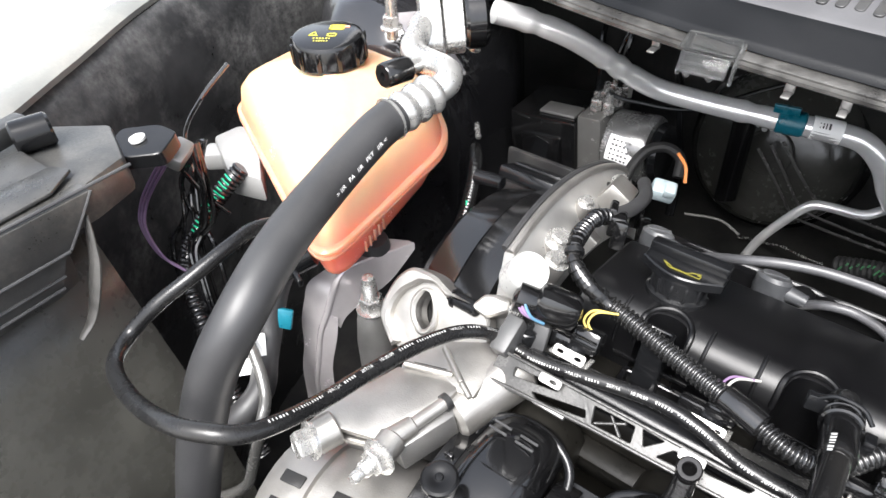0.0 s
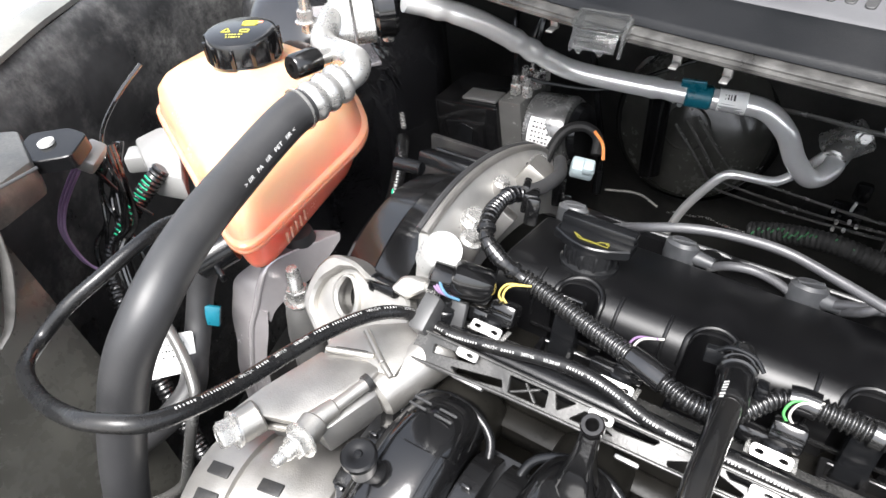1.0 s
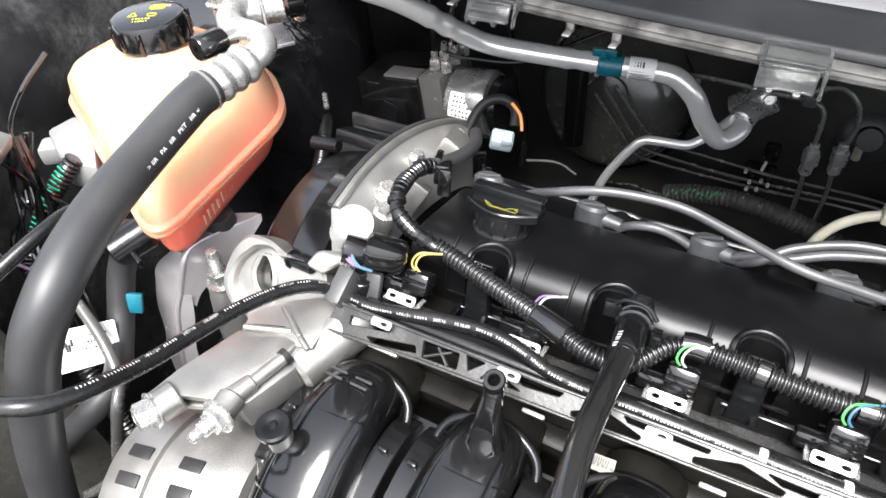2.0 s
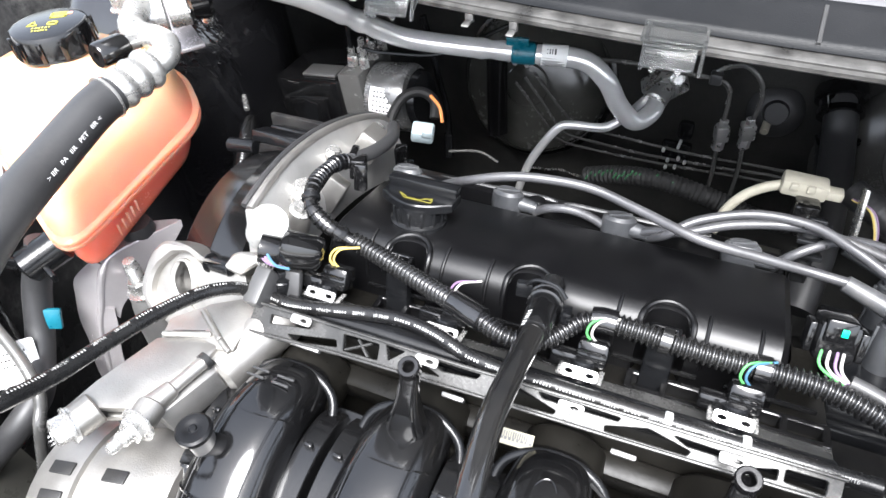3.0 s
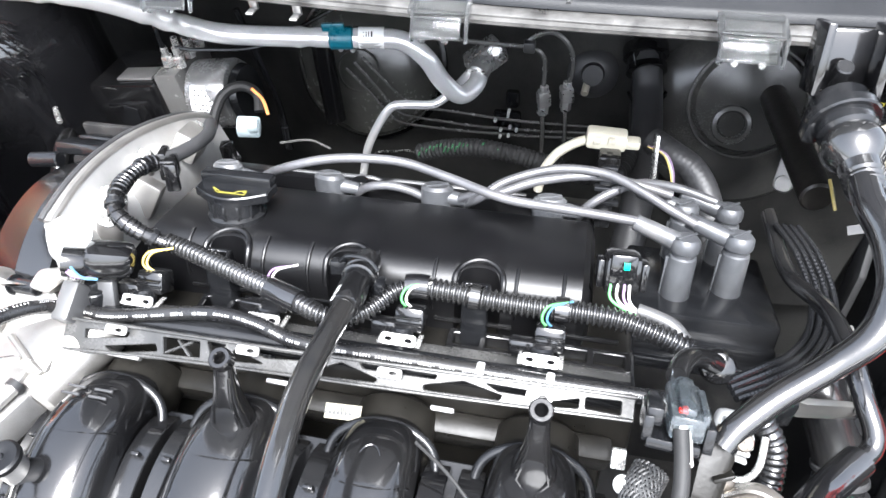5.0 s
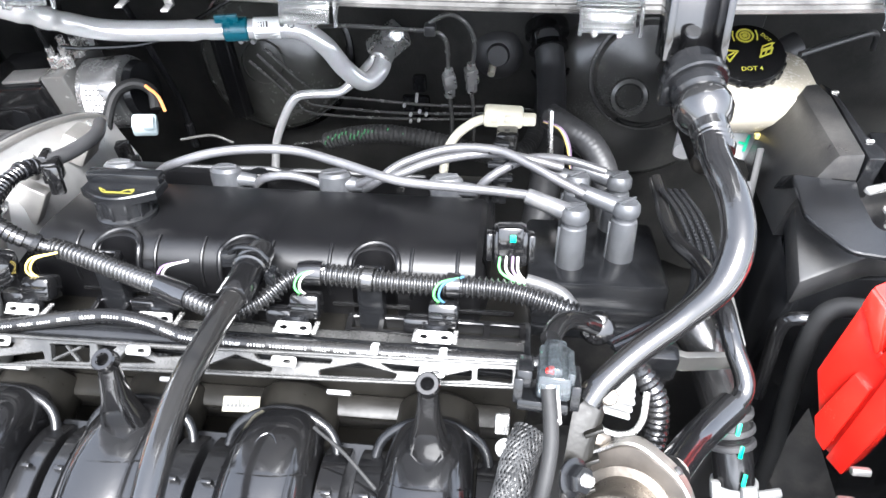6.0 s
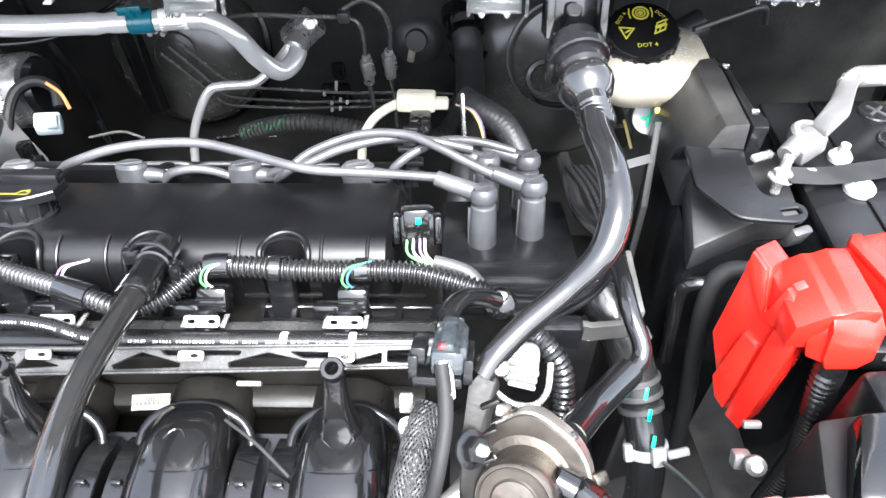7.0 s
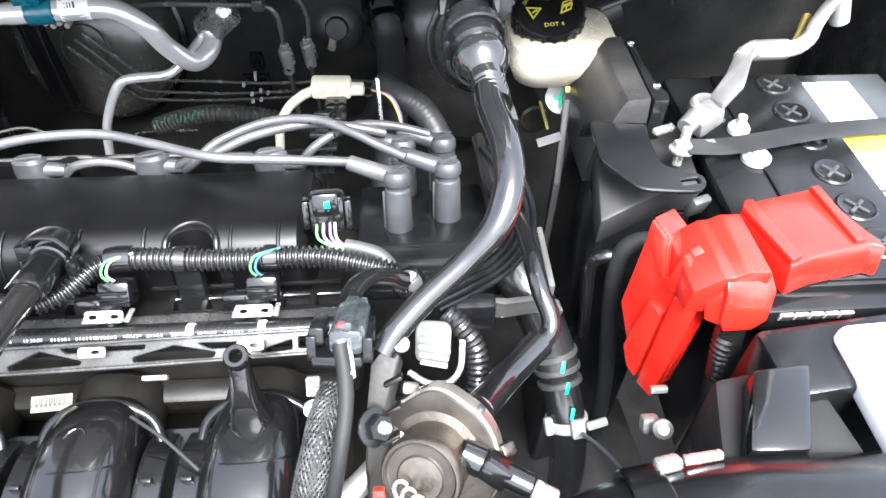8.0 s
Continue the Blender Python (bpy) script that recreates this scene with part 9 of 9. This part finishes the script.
# clear film strap over the battery
g = bmesh.new()
sweep(g, [(0.418, 0.331, 0.920), (0.445, 0.336, 0.9145), (0.475, 0.343, 0.9125), (0.52, 0.352, 0.912), (0.60, 0.362, 0.909)], 0.0085, 10, 0.006, flat=0.06)
solid("battery_strap", g, MATT, "black strap across the battery top", "strap")
tp = thing("strap_bolt", "bright zinc bolt with a nut holding the battery strap", "bolt", (0.417, 0.333, 0.905))
g = bmesh.new()
rod(g, (0.4165, 0.331, 0.905), (0.4195, 0.337, 0.930), 0.0032, None, 14)
part("shank", g, STEEL, tp)
g = bmesh.new()
hexbolt(g, (0.4165, 0.331, 0.9165), (0.1, 0.15, 1), 0.010, 0.006)
part("nut", g, STEEL, tp)
g = bmesh.new()
box(g, (0.409, 0.347, 0.921), (0.018, 0.005, 0.004), 0.001, (0, 10, 30))
box(g, (0.428, 0.338, 0.9155), (0.03, 0.004, 0.003), 0.0008, (0, 6, 14))
part("hook", g, STEEL, tp)
# earth lead and its terminal
el = thing("earth_lead", "thick silver-grey battery lead with a clamp terminal", "battery lead", (0.44, 0.36, 0.905))
g = bmesh.new()
box(g, (0.438, 0.356, 0.922), (0.022, 0.016, 0.014), 0.003, (0, -14, 30))
lathe(g, [(0.005, 0), (0.010, 0), (0.011, 0.003), (0.011, 0.010), (0.0095, 0.012), (0.006, 0.012), (0.005, 0)], Matrix.Translation((0.440, 0.362, 0.919)), 24)
rod(g, (0.420, 0.342, 0.926), (0.430, 0.352, 0.928), 0.006, None, 12)
part("clamp", g, ALUDARK, el)
g = bmesh.new()
prism(g, [(0.445, 0.352, 0.935), (0.462, 0.366, 0.942), (0.476, 0.392, 0.944), (0.484, 0.404, 0.944), (0.474, 0.410, 0.942), (0.456, 0.382, 0.938), (0.442, 0.368, 0.930)], (0.002, 0.001, -0.006), 0.002)
part("lug", g, ALUDARK, el)
g = bmesh.new()
sweep(g, [(0.474, 0.400, 0.938), (0.486, 0.412, 0.937), (0.505, 0.422, 0.930), (0.530, 0.434, 0.924), (0.550, 0.450, 0.922), (0.566, 0.472, 0.922), (0.590, 0.500, 0.922), (0.62, 0.53, 0.92), (0.66, 0.56, 0.90)], 0.0060, 16, 0.005)
part("cable", g, GREYPAINT, el)
g = bmesh.new()
rod(g, (0.486, 0.411, 0.937), (0.522, 0.430, 0.926), 0.0072, None, 18)
part("sleeve", g, ALUDARK, el)
g = bmesh.new()
rod(g, (0.604, 0.512, 0.925), (0.614, 0.512, 0.900), 0.008, None, 16)
part("tag", g, MILKY, el)
g = bmesh.new()
sweep(g, [(0.570, 0.492, 0.916), (0.556, 0.470, 0.914), (0.545, 0.455, 0.912)], 0.004, 10, 0.004)
part("yellow_tape", g, YELLOWWIRE, el)

rc1 = thing("red_terminal_cover", "bright red plastic cover over the battery's fuse terminal", "terminal cover", (0.39, 0.23, 0.81))
# darker copy of RED: the latch slot's shade is put into its colour
RECESS = material("shaded_red_recess", (0.25, 0.012, 0.01), (0.3, 0.02, 0.015), 0.5, 0.1)
RO, RN = Vector((0.378, 0.245, 0.870)), Vector((-0.817, -0.548, 0.179)).normalized()
RV = Vector((0.557, -0.830, 0.0)).normalized()
RU = RN.cross(RV).normalized() * (1 if RN.cross(RV).z > 0 else -1)


def shell_piece(outline, high, deep, bevel=0.0008):
    """A block on the cover's front: outline (across, up), its face high above the front plane, drawn back by deep."""
    return prism(bmesh.new(), [RO + RV * v + RU * u + RN * high for v, u in outline], -RN * deep, bevel)


part("front_shell", shell_piece([(-0.0151, 0.0577), (-0.0032, 0.0534), (0.0066, 0.0300), (0.0300, 0.0270), (0.0318, -0.0470), (0.0132, -0.0450), (-0.0119, -0.0070)], 0.0, 0.018, 0.0010), RED, rc1)
part("ridge", shell_piece([(0.0045, 0.0112), (0.0150, 0.0090), (0.0182, -0.0445), (0.0105, -0.0415), (0.0030, -0.0300)], 0.0036, 0.0060), RED, rc1)
part("ridge", shell_piece([(0.0165, 0.0270), (0.0300, 0.0256), (0.0325, -0.0475), (0.0212, -0.0462)], 0.0042, 0.0080), RED, rc1)
part("ridge", shell_piece([(-0.0147, 0.0565), (-0.0036, 0.0524), (0.0062, 0.0300), (0.0055, 0.0270), (-0.0140, 0.0462)], 0.0022, 0.0060), RED, rc1)
# stepped upper box: one profile drawn forwards
def upper_profile(pts, y0, y1, bevel):
    return prism(bmesh.new(), [(x, y0, z) for x, z in pts], (0.0016, y1 - y0, -0.0010), bevel)


part("upper_box", upper_profile([(0.3865, 0.900), (0.3875, 0.9165), (0.4010, 0.9268), (0.4062, 0.9270), (0.4120, 0.9306), (0.4232, 0.9306), (0.4255, 0.9280), (0.4255, 0.896)], 0.2600, 0.2190, 0.0010), RED, rc1)
g = bmesh.new()
prism(g, [(0.4050, 0.2215, 0.9250), (0.4285, 0.2215, 0.9250), (0.4300, 0.2140, 0.9190), (0.4303, 0.2098, 0.9000), (0.4240, 0.2090, 0.8930), (0.4080, 0.2088, 0.8930), (0.4050, 0.2098, 0.9000), (0.4045, 0.2140, 0.9190)], (0.0, 0.012, -0.002), 0.0012)
part("corner_box", g, RED, rc1)
g = bmesh.new()
prism(g, [(0.3960, 0.2230, 0.9160), (0.4060, 0.2225, 0.9235), (0.4060, 0.2150, 0.9150), (0.4060, 0.2110, 0.8960), (0.3990, 0.2150, 0.8960)], (0.004, 0.010, -0.002), 0.0010)
part("corner_web", g, RED, rc1)
ltch = part("latch", shell_piece([(0.0105, 0.0520), (0.0145, 0.0510), (0.0235, 0.0400), (0.0150, 0.0270), (0.0080, 0.0275)], 0.0040, 0.0060, 0.0006), RED, rc1)
part("latch_slot", upper_profile([(0.3925, 0.9196), (0.3928, 0.9216), (0.3972, 0.9250), (0.3975, 0.9232)], 0.2430, 0.2385, 0.0003), RECESS, ltch)
rc2 = thing("red_terminal_cover", "bright red plastic cover over the battery's positive post", "terminal cover", (0.46, 0.26, 0.885))
g = bmesh.new()
prism(g, [(0.4262, 0.2640, 0.9276), (0.4290, 0.2697, 0.9280), (0.4748, 0.2801, 0.9285), (0.4960, 0.2356, 0.9263), (0.4892, 0.2379, 0.9264), (0.4571, 0.2317, 0.9261), (0.4420, 0.2262, 0.9257), (0.4400, 0.2255, 0.9257)], (0.001, -0.004, -0.020), 0.0012)
part("shell", g, RED, rc2)
g = bmesh.new()
prism(g, [(0.4262, 0.2640, 0.9272), (0.4290, 0.2690, 0.9274), (0.4335, 0.2695, 0.9275), (0.4455, 0.2285, 0.9253), (0.4390, 0.2262, 0.9252)], (0, 0, 0.0046), 0.0008)
part("ridge", g, RED, rc2)
g = bmesh.new()
prism(g, [(0.4712, 0.2788, 0.9279), (0.4764, 0.2795, 0.9279), (0.4850, 0.2388, 0.9258), (0.4795, 0.2383, 0.9258)], (0, 0, 0.0034), 0.0007)
part("ridge", g, RED, rc2)
g = bmesh.new()
prism(g, [(0.4440, 0.2275, 0.9235), (0.4590, 0.2325, 0.9238), (0.4560, 0.2290, 0.9075), (0.4425, 0.2245, 0.9072)], (0.001, 0.008, 0.0), 0.0008)
part("front_tab", g, RED, rc2)
# thick lead under the cover, fuse carrier, black box, intake duct
ld = thing("positive_lead", "thick black ribbed lead under the red cover", "battery lead", (0.41, 0.215, 0.80))
g = bmesh.new()
sweep(g, [(0.4195, 0.222, 0.898), (0.420, 0.220, 0.885), (0.421, 0.216, 0.865), (0.4235, 0.213, 0.848), (0.4290, 0.213, 0.820), (0.433, 0.21, 0.79), (0.435, 0.21, 0.72)], lambda s, n: 0.0085 - 0.0012 * (0.5 + 0.5 * math.cos(s * 1500)) * (1 if 0.02 < s < 0.055 else 0.3), 16, 0.001)
part("sleeve", g, CONDUIT, ld)
g = bmesh.new()
sweep(g, [(0.396, 0.284, 0.884), (0.384, 0.284, 0.884), (0.3755, 0.282, 0.876), (0.374, 0.278, 0.85), (0.380, 0.274, 0.80), (0.386, 0.268, 0.75), (0.39, 0.26, 0.68)], 0.0060, 14, 0.004)
part("lead", g, DULL, ld)
fc = thing("fuse_carrier", "black plastic carrier with a row of slots under the battery", "carrier", (0.46, 0.215, 0.86))
g = bmesh.new()
box(g, (0.4900, 0.232, 0.888), (0.110, 0.030, 0.018), 0.003)
box(g, (0.500, 0.190, 0.860), (0.16, 0.04, 0.09), 0.004, (0, 0, 6))
part("body", g, PLASTIC, fc)
for k in range(5):
    g = bmesh.new()
    box(g, (0.4455 + 0.0084 * k, 0.2165, 0.8935), (0.0074, 0.002, 0.0060), 0.0005, (10, 0, 0))
    sl0 = part("slot", g, MILKY, fc, "pale slot frame")
    g = bmesh.new()
    box(g, (0.4457 + 0.0084 * k, 0.2160, 0.8938), (0.0056, 0.002, 0.0042), 0.0003, (10, 0, 0))
    part("opening", g, INK, sl0)
eb = thing("black_box", "glossy black plastic box lid near the front panel", "box", (0.42, 0.15, 0.80))
g = bmesh.new()
prism(g, [(0.392, 0.180, 0.896), (0.442, 0.186, 0.898), (0.452, 0.120, 0.898), (0.375, 0.112, 0.896)], (0.006, 0.004, -0.06), 0.005)
part("body", g, DULL, eb)
g = bmesh.new()
prism(g, [(0.404, 0.1750, 0.912), (0.435, 0.1770, 0.912), (0.416, 0.1320, 0.912), (0.387, 0.1330, 0.912)], (0.003, 0.003, -0.024), 0.004)
part("raised_lid", g, GLOSS, eb)
g = bmesh.new()
box(g, (0.374, 0.184, 0.842), (0.010, 0.008, 0.010), 0.002, (-30, 0, 0))
lathe(g, [(0, 0), (0.0055, 0), (0.0055, 0.004), (0.003, 0.006), (0, 0.006)], axis_pose((0.378, 0.178, 0.848), (0.36, 0.12, 0.92)), 14)
part("bolt_clip", g, ALUDARK, eb)
g = bmesh.new()
box(g, (0.380, 0.198, 0.855), (0.010, 0.004, 0.004), 0.001, (-30, 0, 0))
part("bright_tab", g, ALUDARK, eb)
du = thing("intake_duct", "glossy black air intake duct with a clamp band", "duct", (0.42, 0.10, 0.80))
g = bmesh.new()
DU = [(0.270, 0.075, 0.868), (0.300, 0.092, 0.872), (0.335, 0.102, 0.884), (0.375, 0.106, 0.890), (0.42, 0.107, 0.888), (0.47, 0.108, 0.880), (0.54, 0.11, 0.865), (0.60, 0.12, 0.85)]
sweep(g, DU, 0.032, 32, 0.006)
part("tube", g, PLASTIC, du)
for x0, x1, r in ((0.336, 0.352, 0.0345), (0.392, 0.398, 0.0345), (0.404, 0.409, 0.0340)):
    g = bmesh.new()
    rod(g, (x0, 0.1030, 0.8855), (x1, 0.1045, 0.8875), r, None, 36, 0.001)
    part("band", g, GLOSS if x0 > 0.38 else PLASTIC, du)
g = bmesh.new()
box(g, (0.350, 0.130, 0.912), (0.012, 0.007, 0.006), 0.002, (-30, 0, 10))
box(g, (0.366, 0.132, 0.912), (0.018, 0.004, 0.004), 0.001, (-30, 0, 6))
part("clamp_screw", g, STEEL, du)
g = bmesh.new()
prism(g, [(0.4560, 0.1960, 0.9150), (0.4560, 0.1500, 0.9150), (0.4560, 0.0700, 0.9150), (0.62, 0.0700, 0.9150), (0.62, 0.205, 0.9150)], (0.0, 0.0, -0.02), 0.004)
solid("slam_panel_cover", g, WHITEPAINT, "glossy white panel beside the headlamp", "panel")
g = bmesh.new()
sweep(g, [(0.352, 0.21, 0.78), (0.356, 0.19, 0.80), (0.360, 0.17, 0.815), (0.365, 0.15, 0.82)], 0.0016, 8, 0.004)
solid("thin_rod", g, BOOTGREY, "thin dark rod beside the radiator hose", "rod")
